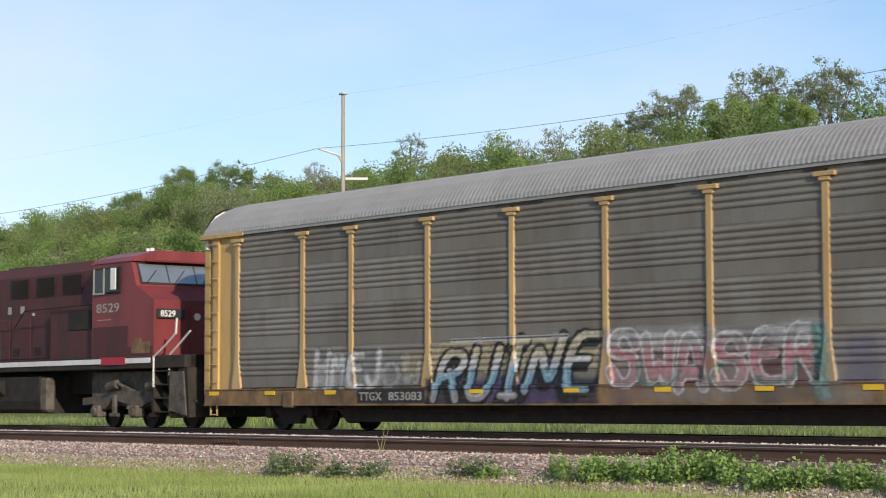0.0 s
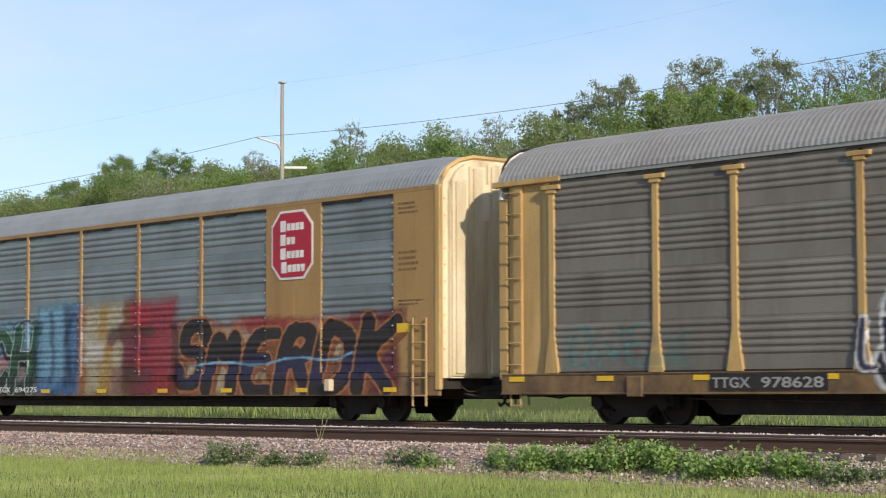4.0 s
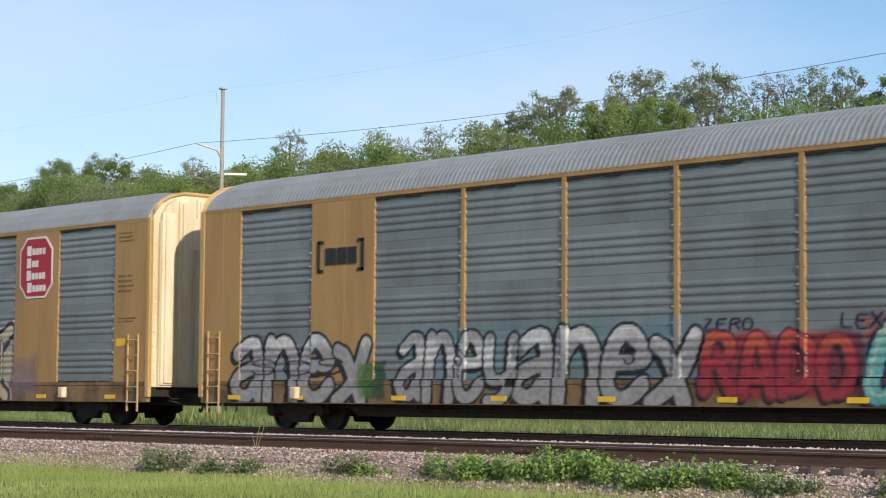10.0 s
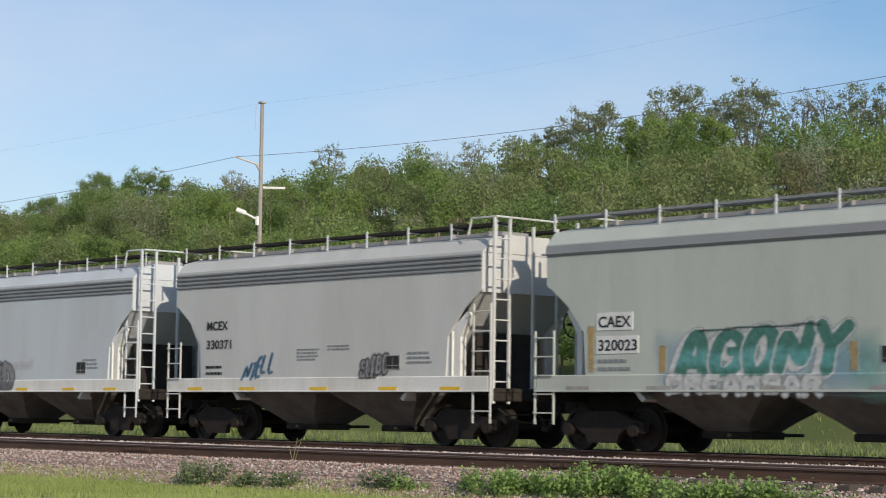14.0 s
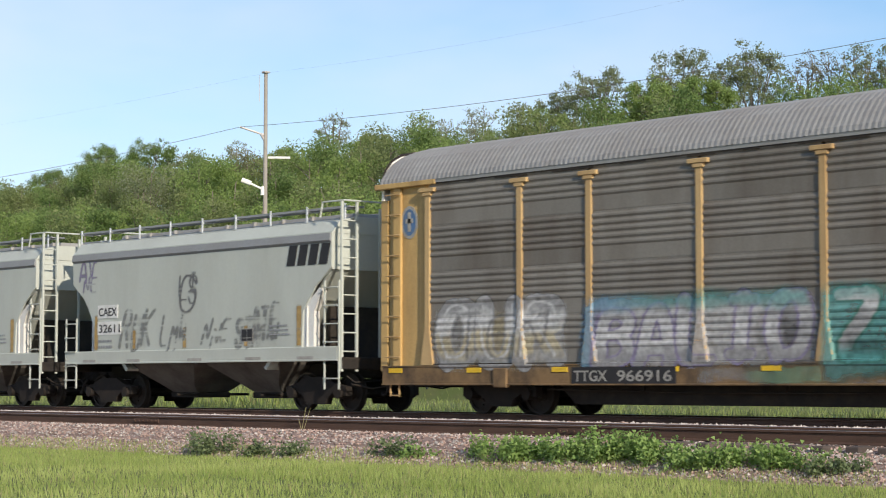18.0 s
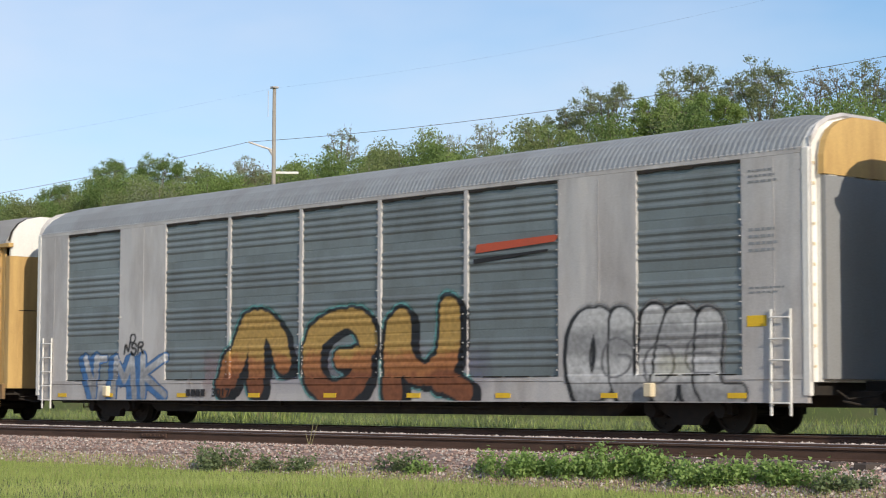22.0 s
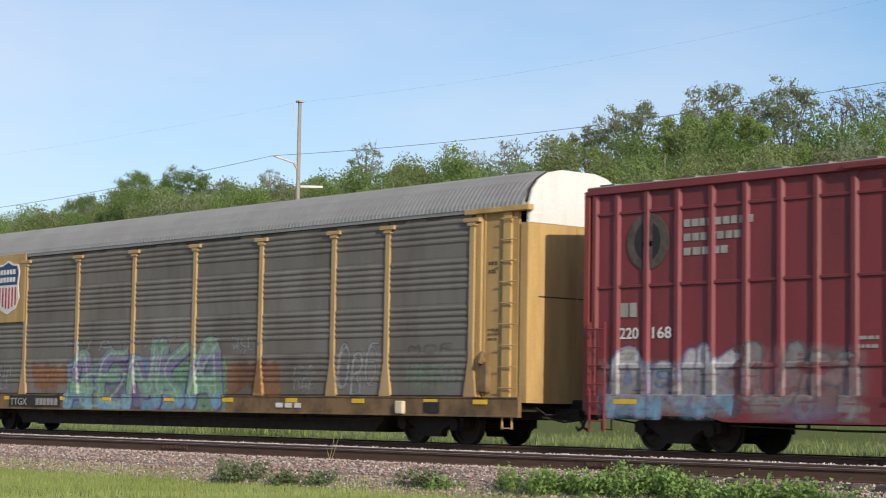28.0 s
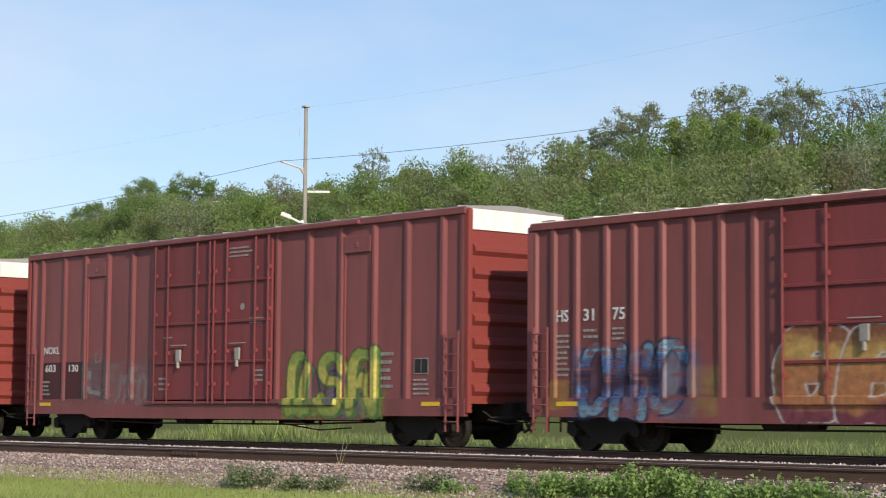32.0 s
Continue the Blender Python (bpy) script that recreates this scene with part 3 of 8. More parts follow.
        (-39.5, 168, 13.3, 4.3, "leaf_o", 3500, 0.2, OAK, 0.18), (-38.0, 170, 11.4, 2.4, "leaf_d", 260, 0.2, BARE, 0.4),
        (-37.3, 171, 11.6, 2.6, "leaf_d", 300, 0.2, BARE, 0.4), (-36.5, 170, 11.7, 2.6, "leaf_o", 700, 0.2, BARE, 0.4),
        (-35.7, 171, 11.4, 2.6, "leaf_o", 900, 0.2, BARE, 0.4), (-34.4, 170, 10.0, 3.6, "leaf_b", 3200, 0.21, GREEN, 0.3),
        (-33.2, 170, 10.4, 3.6, "leaf_a", 3200, 0.21, GREEN, 0.3), (-42.2, 152, 8.8, 4.2, "leaf_a", 4600, 0.21, GREEN, 0.25),
        (-40.9, 150, 8.2, 3.8, "leaf_a", 4000, 0.21, GREEN, 0.25), (-45.1, 168, 9.9, 3.0, "leaf_o", 2000, 0.2, GREEN, 0.35),
        (-46.1, 170, 9.2, 2.4, "leaf_c", 800, 0.2, PALE, 0.35), (-47.3, 168, 9.4, 2.5, "leaf_e", 520, 0.18, PALE, 0.35),
        (-48.2, 170, 8.2, 2.0, "leaf_e", 360, 0.18, PALE, 0.35), (-48.95, 168, 9.2, 2.3, "leaf_e", 460, 0.18, PALE, 0.35),
        (-50.4, 166, 7.2, 3.2, "leaf_a", 2600, 0.21, GREEN, 0.3), (-51.5, 166, 11.0, 2.7, "leaf_e", 760, 0.18, PALE, 0.35),
        (-52.9, 168, 7.0, 3.0, "leaf_a", 2400, 0.21, GREEN, 0.3), (-54.2, 168, 9.0, 2.4, "leaf_e", 620, 0.18, PALE, 0.35),
        (-55.6, 168, 8.6, 2.6, "leaf_o", 1100, 0.2, OAK, 0.2), (-56.6, 166, 11.0, 4.4, "leaf_b", 4600, 0.21, GREEN, 0.28),
        (-57.9, 167, 11.6, 4.6, "leaf_b", 5000, 0.21, GREEN, 0.28), (-59.4, 168, 9.8, 4.4, "leaf_b", 4200, 0.21, GREEN, 0.28),
        (-60.9, 168, 8.6, 3.6, "leaf_c", 2000, 0.21, GREEN, 0.3), (-62.4, 166, 8.4, 3.4, "leaf_e", 900, 0.2, PALE, 0.3)):
    tree(az, y, h, w, leaf, n, size, label, 0.1, int(-az * 10), low, 110 if w > 4 else 80)


def blades(name, spots, tall, wide, mats, shares, label, lean=0.35, category="grass"):
    """Grass blades: slim bent triangles. spots: (n, x0, x1, y0, y1)."""
    rng = np.random.default_rng(21)
    V, I = [], []
    for n, x0, x1, y0, y1 in spots:
        x, y = rng.uniform(x0, x1, n), rng.uniform(y0, y1, n)
        patch = np.array([noise.noise(Vector((a * 0.7, b * 0.9, 3.3))) for a, b in zip(x, y)])
        h = tall * rng.uniform(0.5, 1.3, n) * (1 + 0.45 * patch)
        z = np.array([rise(a, b) if not 19.75 < b < 33.4 else bank_z(min(b, 31.4)) for a, b in zip(x, y)])
        a = rng.uniform(0, 6.3, n)
        w = wide * rng.uniform(0.6, 1.4, n)
        lx, ly = rng.normal(size=n) * lean * h, rng.normal(size=n) * lean * h
        p0 = np.stack([x - np.cos(a) * w, y - np.sin(a) * w, z - 0.02], 1)
        p1 = np.stack([x + np.cos(a) * w, y + np.sin(a) * w, z - 0.02], 1)
        p2 = np.stack([x + lx, y + ly, z + h], 1)
        V.append(np.stack([p0, p1, p2], 1).reshape(-1, 3))
        I.append(rng.choice(len(mats), n, p=shares))
    V = np.concatenate(V)
    me = tri_mesh(name, V, [M[m] for m in mats], np.concatenate(I))
    return thing(name, me, label, category, kind="stuff")


blades("lawn", [(60000, -34, -4, 10.5, 16.5), (70000, -45, -8, 16.0, 20.0), (7000, -48, -9, 19.8, 20.4)], 0.085, 0.006, ["grass", "straw"], [0.93, 0.07], "mown sunlit green lawn in front of the track")
blades("rough_grass", [(30000, -95, -12, 32.2, 36), (32000, -120, -14, 36, 50), (16000, -160, -16, 50, 75)], 0.27, 0.014, ["grass", "weed_dark", "straw"], [0.50, 0.42, 0.08], "rough grass behind the train", 0.5)

blades("rough_grass", [(1500, -71.5, -65.0, 47.0, 50.4)], 0.75, 0.03, ["grass", "weed_dark", "straw"], [0.55, 0.35, 0.1], "tall tufts of grass at the foot of the pole", 0.3)


def weed_plant(x, y, w, h, n, leaf, label, seed):
    rng = np.random.default_rng(300 + seed)
    z = bank_z(y) if y > 19.75 else GROUND
    base = thing("weed", None, label, "weed", "weeds beside the ballast", at=(x, y, z))
    stems = Shape()
    pts = []
    for _ in range(max(5, int(w * 16))):
        tip = Vector((rng.normal() * w * 0.42, rng.normal() * 0.22 * min(1, w), h * rng.uniform(0.5, 1.05)))
        foot = Vector((tip.x * 0.7, tip.y * 0.6, -0.02))
        stems.rod(foot, tip, 0.007, 3, 0.003)
        for j in range(max(5, int(2.2 * n) // max(5, int(w * 16)))):
            q = foot.lerp(tip, rng.uniform(0.2, 1.0))
            pts.append(q + Vector(rng.normal(size=3)) * 0.07)
    part("stem", stems.mesh("stem", M["weed_dark"]), base, kind="stuff")
    v, f = tri_cloud(np.array(pts), 0.046, rng, 0.75)
    part("foliage", tri_mesh("foliage", v, [M[leaf]]), base)


for j, (x, y, w, h, n, leaf) in enumerate([
        (-28.35, 19.95, 0.62, 0.50, 520, "weed_dark"), (-27.3, 20.0, 0.42, 0.27, 260, "weed_dark"), (-26.25, 20.05, 0.36, 0.25, 220, "weed_dark"),
        (-24.0, 20.3, 0.6, 0.35, 260, "weed_dark"), (-23.3, 20.2, 0.4, 0.22, 160, "weed"),
        (-21.6, 20.3, 0.8, 0.42, 800, "weed"), (-20.8, 20.35, 0.8, 0.40, 800, "weed"), (-19.9, 20.35, 0.7, 0.46, 760, "weed"), (-19.2, 20.45, 0.7, 0.56, 860, "weed"),
        (-18.5, 20.4, 0.7, 0.45, 700, "weed"), (-17.8, 20.3, 0.8, 0.40, 650, "weed"), (-17.0, 20.4, 0.7, 0.40, 600, "weed"), (-16.2, 20.4, 0.6, 0.36, 500, "weed"),
        (-15.5, 20.3, 0.6, 0.24, 300, "weed_dark"), (-13.9, 20.5, 0.6, 0.28, 260, "weed_dark")]):
    weed_plant(x, y, w, h * 0.66, n, leaf, "leafy green weed at the foot of the ballast" if leaf == "weed" else "low bluish-green weed at the foot of the ballast", j)
stalk = Shape().rod((0, 0, 0), (0.12, 0, 0.42), 0.006, 4).rod((0.05, 0, 0), (0.18, 0.05, 0.4), 0.005, 4).rod((0, 0, 0), (-0.1, 0, 0.22), 0.005, 4)
thing("dry_stalk", stalk.mesh("dry_stalk", M["straw"]), "thin dry stalks leaning beside the rail", "weed", at=(-28.2, 21.75, -0.2))

# ---- pole and cables ----
PX, PY = 85 * math.sin(radians(-53.43)), 85 * math.cos(radians(-53.43))
pole = thing("utility_pole", None, "weathered wooden pole with lamp brackets and a short cross arm", "utility pole", at=(PX, PY, rise(PX, PY)))
PB = rise(PX, PY)
TOP = 0.632 + 85 * math.tan(radians(8.82)) - PB
part("post", Shape().rod((0, 0, -0.5), (0, 0, TOP), 0.13, 10, 0.075).mesh("post", M["pole"]), pole)
RIGHT = Vector((math.cos(radians(53.43)), math.sin(radians(53.43)), 0))


def pz(el):
    return 0.632 + 85 * math.tan(radians(el)) - PB


part("cable_arm", Shape().rod(RIGHT * -1.08 + Vector((0, 0, pz(7.28))), (0, 0, pz(7.05)), 0.045, 6).rod(RIGHT * -0.2 + Vector((0, 0, pz(7.1))), (0, 0, pz(6.87)), 0.06, 6).mesh("cable_arm", M["alu"]), pole, "slanting steel arm that carries the cable")
part("cross_arm", Shape().box(0.1, 1.05, -0.05, 0.05, pz(6.42) - 0.05, pz(6.42) + 0.05, 0.01).mesh("cross_arm", M["white"]), pole, "short pale cross arm", turn=radians(53.43))
part("lamp_bracket", Shape().rod(RIGHT * -0.85 + Vector((0, 0, pz(5.75))), (0, 0, pz(5.48)), 0.05, 8).rod(RIGHT * -1.0 + Vector((0, 0, pz(5.78))), RIGHT * -0.6 + Vector((0, 0, pz(5.68))), 0.11, 8).rod(RIGHT * -0.1 + Vector((0, 0, pz(5.35))), RIGHT * -0.1 + Vector((0, 0, pz(5.6))), 0.1, 8).mesh("lamp_bracket", M["white"]), pole, "white street-lamp head on a bracket")
part("ground_wire", Shape().rod(RIGHT * -0.26 + Vector((0, 0, pz(8.75))), RIGHT * -0.26 + Vector((0, 0, pz(8.0))), 0.012, 5).mesh("rod", M["alu"]), pole)
part("cap", Shape().box(-0.14, 0.14, -0.14, 0.14, TOP - 0.02, TOP + 0.06, 0.02).mesh("cap", M["alu"]), pole)


def at(az, el, r):
    a = radians(az)
    return Vector((r * math.sin(a), r * math.cos(a), 0.632 + r * math.tan(radians(el))))


def cable(name, p, q, sag, r, label):
    pts = [p.lerp(q, j / 24) - Vector((0, 0, sag * 4 * (j / 24) * (1 - j / 24))) for j in range(25)]
    thing(name, Shape().tube(pts, r, 5).mesh(name, M["wire"]), label, "cable")


TIP = Vector((PX, PY, PB)) + RIGHT * -1.08 + Vector((0, 0, pz(7.28)))
cable("overhead_cable", TIP, at(-31.0, 10.35, 62), 0.5, 0.0105, "dark overhead cable running from the pole arm")
cable("overhead_cable", at(-66, 4.86, 112), TIP, 0.35, 0.0105, "dark overhead cable running to the pole arm")
cable("thin_wire", Vector((PX, PY, PB + TOP)), at(-31.0, 13.0, 62), 0.6, 0.0016, "faint thin wire above the cable")
cable("thin_wire", at(-66, 6.3, 112), Vector((PX, PY, PB + TOP)), 0.3, 0.0016, "faint thin wire leading to the pole top")


# ---- rolling stock: common parts ----
def wheelset_mesh():
    def make():
        sh = Shape().rod((0, -1.0, 0), (0, 1.0, 0), 0.08, 10)
        for s in (-1, 1):
            y = 0.7175 * s
            prof = [(0.10, -0.05), (0.17, -0.05), (0.17, -0.01), (0.37, 0.0), (0.37, -0.045), (0.425, -0.05), (0.432, 0.05), (0.458, 0.06), (0.458, 0.085), (0.37, 0.08), (0.37, 0.03), (0.17, 0.03), (0.10, 0.06)]
            n = 28
            v = [(r * math.cos(2 * math.pi * j / n), y - s * u, r * math.sin(2 * math.pi * j / n)) for j in range(n) for r, u in prof]
            m = len(prof)
            f = [(j * m + i, j * m + (i + 1) % m, ((j + 1) % n) * m + (i + 1) % m, ((j + 1) % n) * m + i) for j in range(n) for i in range(m)]
            sh.add(v, f)
            for j in range(6):
                a = 2 * math.pi * j / 6
                sh.rod((0.25 * math.cos(a), y - 0.06 * s, 0.25 * math.sin(a)), (0.25 * math.cos(a), y + 0.03 * s, 0.25 * math.sin(a)), 0.02, 6)
            sh.rod((0, s * 0.95, 0), (0, s * 1.14, 0), 0.12, 12)
        return sh.mesh("wheelset", M["wheel"])
    return shared("wheelset", make)


def frame_mesh():
    def make():
        y0, y1 = -0.09, 0.09
        top = [(-1.1, 0.36), (-1.1, 0.56), (-0.75, 0.62), (-0.35, 0.78), (0.35, 0.78), (0.75, 0.62), (1.1, 0.56), (1.1, 0.36), (0.85, 0.36), (0.72, 0.46), (0.42, 0.30), (0.36, 0.16), (-0.36, 0.16), (-0.42, 0.30), (-0.72, 0.46), (-0.85, 0.36)]
        sh = Shape().prism(top, y0, y1, 'y')
        for x in (-0.865, 0.865):
            sh.rod((x, -0.16, 0.42), (x, 0.1, 0.42), 0.13, 12)
        return sh.mesh("side_frame", M["truck"])
    return shared("side_frame", make)


def spring_mesh():
    def make():
        n, prof = 8, [(0.0, 0.25)] + [(0.075 if j % 2 else 0.05, 0.26 + 0.028 * j) for j in range(10)] + [(0.0, 0.53)]
        v = [(r * math.cos(2 * math.pi * i / n), r * math.sin(2 * math.pi * i / n), z) for r, z in prof for i in range(n)]
        f = [(j * n + i, j * n + (i + 1) % n, (j + 1) * n + (i + 1) % n, (j + 1) * n + i) for j in range(len(prof) - 1) for i in range(n)]
        return mesh_of("spring", v, f, M["truck"])
    return shared("spring", make)


WHEELS = {-1: [], 1: []}


def truck(car, x):
    t = part("truck", shared("bolster", lambda: Shape().box(-0.2, 0.2, -1.0, 1.0, 0.42, 0.74, 0.03).box(-0.75, -0.68, -0.9, 0.9, 0.3, 0.5, 0.01).box(0.68, 0.75, -0.9, 0.9, 0.3, 0.5, 0.01).mesh("bolster", M["truck"])), car, "two-axle truck, dark with grime", at=(x, 0, 0))
    for s in (-1, 1):
        part("side_frame", frame_mesh(), t, at=(0, 1.0 * s, 0))
        for x in (-0.17, 0.0, 0.17):
            part("spring", spring_mesh(), t, at=(x, 1.0 * s, 0))
        WHEELS[s].append(part("wheelset", wheelset_mesh(), t, at=(0.865 * s, 0, 0.43)))


def coupler(car, x, s):
    sh = shared("coupler", lambda: Shape().box(-0.45, 0.1, -0.09, 0.09, 0.76, 0.98, 0.02).prism([(0.1, -0.12), (0.34, -0.16), (0.40, -0.04), (0.30, 0.0), (0.40, 0.1), (0.34, 0.17), (0.1, 0.12)], 0.72, 1.0, 'z').mesh("coupler", M["truck"]))
    part("coupler", sh, car, at=(x, 0, 0), turn=0 if s > 0 else math.pi)
    hose = shared("hose", lambda: Shape().tube([(-0.15, 0.3, 0.75), (0.05, 0.3, 0.6), (0.2, 0.25, 0.42), (0.42, 0.15, 0.36), (0.52, 0.1, 0.42)], 0.03, 6).mesh("air_hose", M["under"]))
    part("air_hose", hose, car, at=(x, -0.55 * s * s, 0), turn=0 if s > 0 else math.pi)
    lever = shared("lever", lambda: Shape().tube([(-0.1, -1.35, 0.8), (0.02, -1.2, 0.66), (0.04, -0.4, 0.7), (0.2, 0, 0.95)], 0.016, 5).tube([(-0.1, -1.2, 0.62), (0.25, -0.9, 0.52), (0.5, -0.4, 0.6)], 0.02, 5).mesh("uncoupling_lever", M["under"]))
    part("uncoupling_lever", lever, car, at=(x, 0, 0), turn=0 if s > 0 else math.pi)


def rigging(car, half):
    """Train line pipe and pull rods under a car's side."""
    def mk():
        sh = Shape().tube([(-half, -1.15, 0.52), (-half * 0.55, -1.1, 0.46), (half * 0.5, -1.1, 0.47), (half, -1.15, 0.54)], 0.022, 5)
        sh.tube([(half * 0.35, -1.0, 0.5), (half * 0.6, -0.9, 0.34), (half * 0.8, -0.9, 0.4)], 0.018, 5)
        for x in (-half * 0.7, -half * 0.3, half * 0.2, half * 0.65):
            sh.box(x - 0.02, x + 0.02, -1.14, -1.08, 0.46, 0.75)
        return sh.mesh("brake_rigging", M["under"])
    part("brake_rigging", shared(("rig", half), mk), car, "thin black pipes and pull rods")


def ladder(car, x0, x1, y, z0, z1, n, m, name="ladder", label=""):
    rails = Shape()
    for x in (x0, x1):
        rails.box(x - 0.02, x + 0.02, y - 0.018, y + 0.018, z0, z1, 0.004)
    lad = part(name, rails.mesh("ladder_rails", m), car, label)
    rung = shared(("rung", round(x1 - x0, 3), m.name), lambda: Shape().rod((0, 0, 0), (x1 - x0, 0, 0), 0.016, 6).mesh("rung", m))
    for j in range(n):
        part("rung", rung, lad, at=(x0, y - 0.045, z0 + (j + 0.6) * (z1 - z0) / n))
    return lad


def words(text, h, m, key=None):
    """Lettering as a thin raised mesh, h metres high, its lower left corner at the origin, facing -Y."""
    def make():
        cu = bpy.data.curves.new("lettering", 'FONT')
        cu.body, cu.size, cu.extrude, cu.offset = text, h * 1.4, 0.002, 0.006 * h / 0.3
        cu.resolution_u = 3
        ob = bpy.data.objects.new("lettering", cu)
        scene.collection.objects.link(ob)
        me = bpy.data.meshes.new_from_object(ob.evaluated_get(bpy.context.evaluated_depsgraph_get()))
        bpy.data.objects.remove(ob)
        me.transform(Matrix.Rotation(radians(90), 4, 'X'))
        me.materials.clear()
        me.materials.append(m)
        return me
    return shared(("words", text, h, m.name), make)


def letter(car, text, x, z, h, y, m, wide=None):
    me = words(text, h, m)
    ob = part("lettering", me, car, at=(x, y, z))
    if wide:
        xs = [v.co.x for v in me.vertices]
        ob.scale.x = wide / max(0.01, max(xs) - min(xs))
    return ob


def bars(car, x, z, w, h, y, m, rows=2, n=1, name="stencil"):
    """Small unreadable stencilling as plain bars, word by word."""
    sh = Shape()
    rnd = random.Random(int((x * 31 + z * 17) * 10))
    fine = name == "stencil" and h / rows < 0.2
    for r in range(rows):
        u, end = x, x + w * (rnd.uniform(0.7, 1.0) if fine else 1.0)
        while u < end - 0.02:
            ww = rnd.uniform(0.05, 0.17) if fine else w / n * rnd.uniform(0.72, 0.86)
            sh.box(u, min(u + ww, end), y - 0.004, y, z + r * h / rows, z + (r + (0.42 if fine else 0.55)) * h / rows)
            u += ww + 0.03 if fine else w / n
    return part(name, sh.mesh(name, m), car, kind="stuff" if name == "stencil" else "")


# ---- spray paint: a thin soft-edged coat that follows ribs and posts ----
GLYPH = dict(A="00 29 69 90;22 82;13 73", B="00 09 69 97 65 05;65 93 70 00", C="97 69 29 06 02 20 60 92", D="00 09 49 97 92 50 00", E="90 00 09 99;05 75", F="00 09 99;05 75",
             G="97 69 29 06 02 20 60 92 95 55", H="00 09;90 99;05 95", I="50 59;20 80;29 89", J="02 20 50 82 89", K="00 09;99 05 90", L="09 00 90", M="00 19 54 89 90", N="00 19 80 99",
             O="20 70 93 96 79 29 06 03 20", P="00 09 79 97 75 04", R="00 09 79 97 75 04;45 90", S="97 79 29 07 25 75 93 70 20 02", T="50 59;09 99", U="09 03 20 70 93 99",
             V="09 40 59 99", W="09 20 55 80 99", X="00 99;09 90", Y="09 45 99;45 40", Z="09 99 00 90",
             a="17 59 88 90;95 34 02 20 60 93", n="00 09;06 39 69 96 90", e="05 95 87 59 29 06 02 20 60 92", x="08 37 80;99 63 00", y="09 05 23 63 94;99 92 60 10", i="20 26;29 28", h="00 09;04 36 66 94 90")


def value_noise(x, z, seed, fx=1.0, fz=1.0):
    """Smooth random field from 0 to 1 on arrays of points."""
    x, z = x * fx + seed * 7.31, z * fz + seed * 3.77
    i, j = np.floor(x), np.floor(z)
    u, v = x - i, z - j
    u, v = u * u * (3 - 2 * u), v * v * (3 - 2 * v)

    def h(a, b):
        s = np.sin(a * 127.1 + b * 311.7 + 74.7) * 43758.5453
        return s - np.floor(s)
    return (h(i, j) * (1 - u) + h(i + 1, j) * u) * (1 - v) + (h(i, j + 1) * (1 - u) + h(i + 1, j + 1) * u) * v


def ease(a, lo, hi):
    t = np.clip((a - lo) / (hi - lo), 0, 1)
    return t * t * (3 - 2 * t)


def rounded(pts, times=2):
    """Cut the corners of a polyline."""
    for _ in range(times):
        out = [pts[0]]
        for (a, b), (c, d) in zip(pts, pts[1:]):
            out += [(a * 0.75 + c * 0.25, b * 0.75 + d * 0.25), (a * 0.25 + c * 0.75, b * 0.25 + d * 0.75)]
        pts = out + [pts[-1]]
    return pts


def ink(name):
    r, g, b = INK[name]
    m = (r + g + b) / 3
    return np.array([(c * 0.88 + m * 0.12) * 0.9 for c in (r, g, b)])


def blend(names, f):
    """Colours run softly into one another as f goes from 0 to 1."""
    cols = np.array([ink(n) for n in ([names] if isinstance(names, str) else names)])
    if len(cols) == 1:
        return np.broadcast_to(cols[0], f.shape + (3,))
    p = np.clip(f, 0, 1) * (len(cols) - 1)
    k = np.clip(np.floor(p).astype(int), 0, len(cols) - 2)
    w = ease(p - k, 0.2, 0.8)[..., None]
    return cols[k] * (1 - w) + cols[k + 1] * w


def mist(box, names, dens=0.85, soft=0.22, rough=0.5, up=False):
    """A soft cloud of sprayed colour; the colours run along it, or upwards."""
    def lay(X, Z, n1, n2):
        x, z, w, h = box
        ex = np.minimum(X - x, x + w - X)
        ez = np.minimum(Z - z, z + h - Z)
        e = np.minimum(ex, ez) + rough * 0.45 * (n1 - 0.5) + rough * 0.2 * (n2 - 0.5)
        a = dens * ease(e, -soft * 0.5, soft * 0.5) * (1 - 0.5 * rough * n2)
        f = (Z - z) / h if up else (X - x) / w
        return blend(names, f + 0.25 * (n1 - 0.5) + 0.1 * (n2 - 0.5)), a
    return [lay]


def distance(X, Z, lines, swell=0.25):
    """Distance to strokes; upright strokes are fatter than level ones."""
    d = np.full(X.shape, 9.0)
    for pts in lines:
        for (ax, az), (bx, bz) in zip(pts, pts[1:]):
            x0, x1, z0, z1 = min(ax, bx) - 0.7, max(ax, bx) + 0.7, min(az, bz) - 0.7, max(az, bz) + 0.7
            c0, c1 = np.searchsorted(X[0], [x0, x1])
            r0, r1 = np.searchsorted(Z[:, 0], [z0, z1])
            if c1 <= c0 or r1 <= r0:
                continue
            s = (slice(r0, r1), slice(c0, c1))
            ex, ez = bx - ax, bz - az
            L = math.hypot(ex, ez) + 1e-9
            t = np.clip(((X[s] - ax) * ex + (Z[s] - az) * ez) / (L * L), 0, 1)
            k = 1 - swell + 2 * swell * abs(ez) / L
            d[s] = np.minimum(d[s], np.hypot(X[s] - ax - t * ex, Z[s] - az - t * ez) / k)
    return d


def letters(text, box, fill, edge="", t=0.13, o=0.06, drop="", shift=(0.11, -0.09), glow="", shine="", slant=0.1, gap=0.14, wob=0.06, soft=0.013, dens=0.97, seed=1, curve=2, swell=0.25):
    """Fat lettering: glow, cast side, outline, fill that changes colour upwards, and a shine line. text may also be a list of strokes."""
    rnd = random.Random(seed * 17 + len(text))
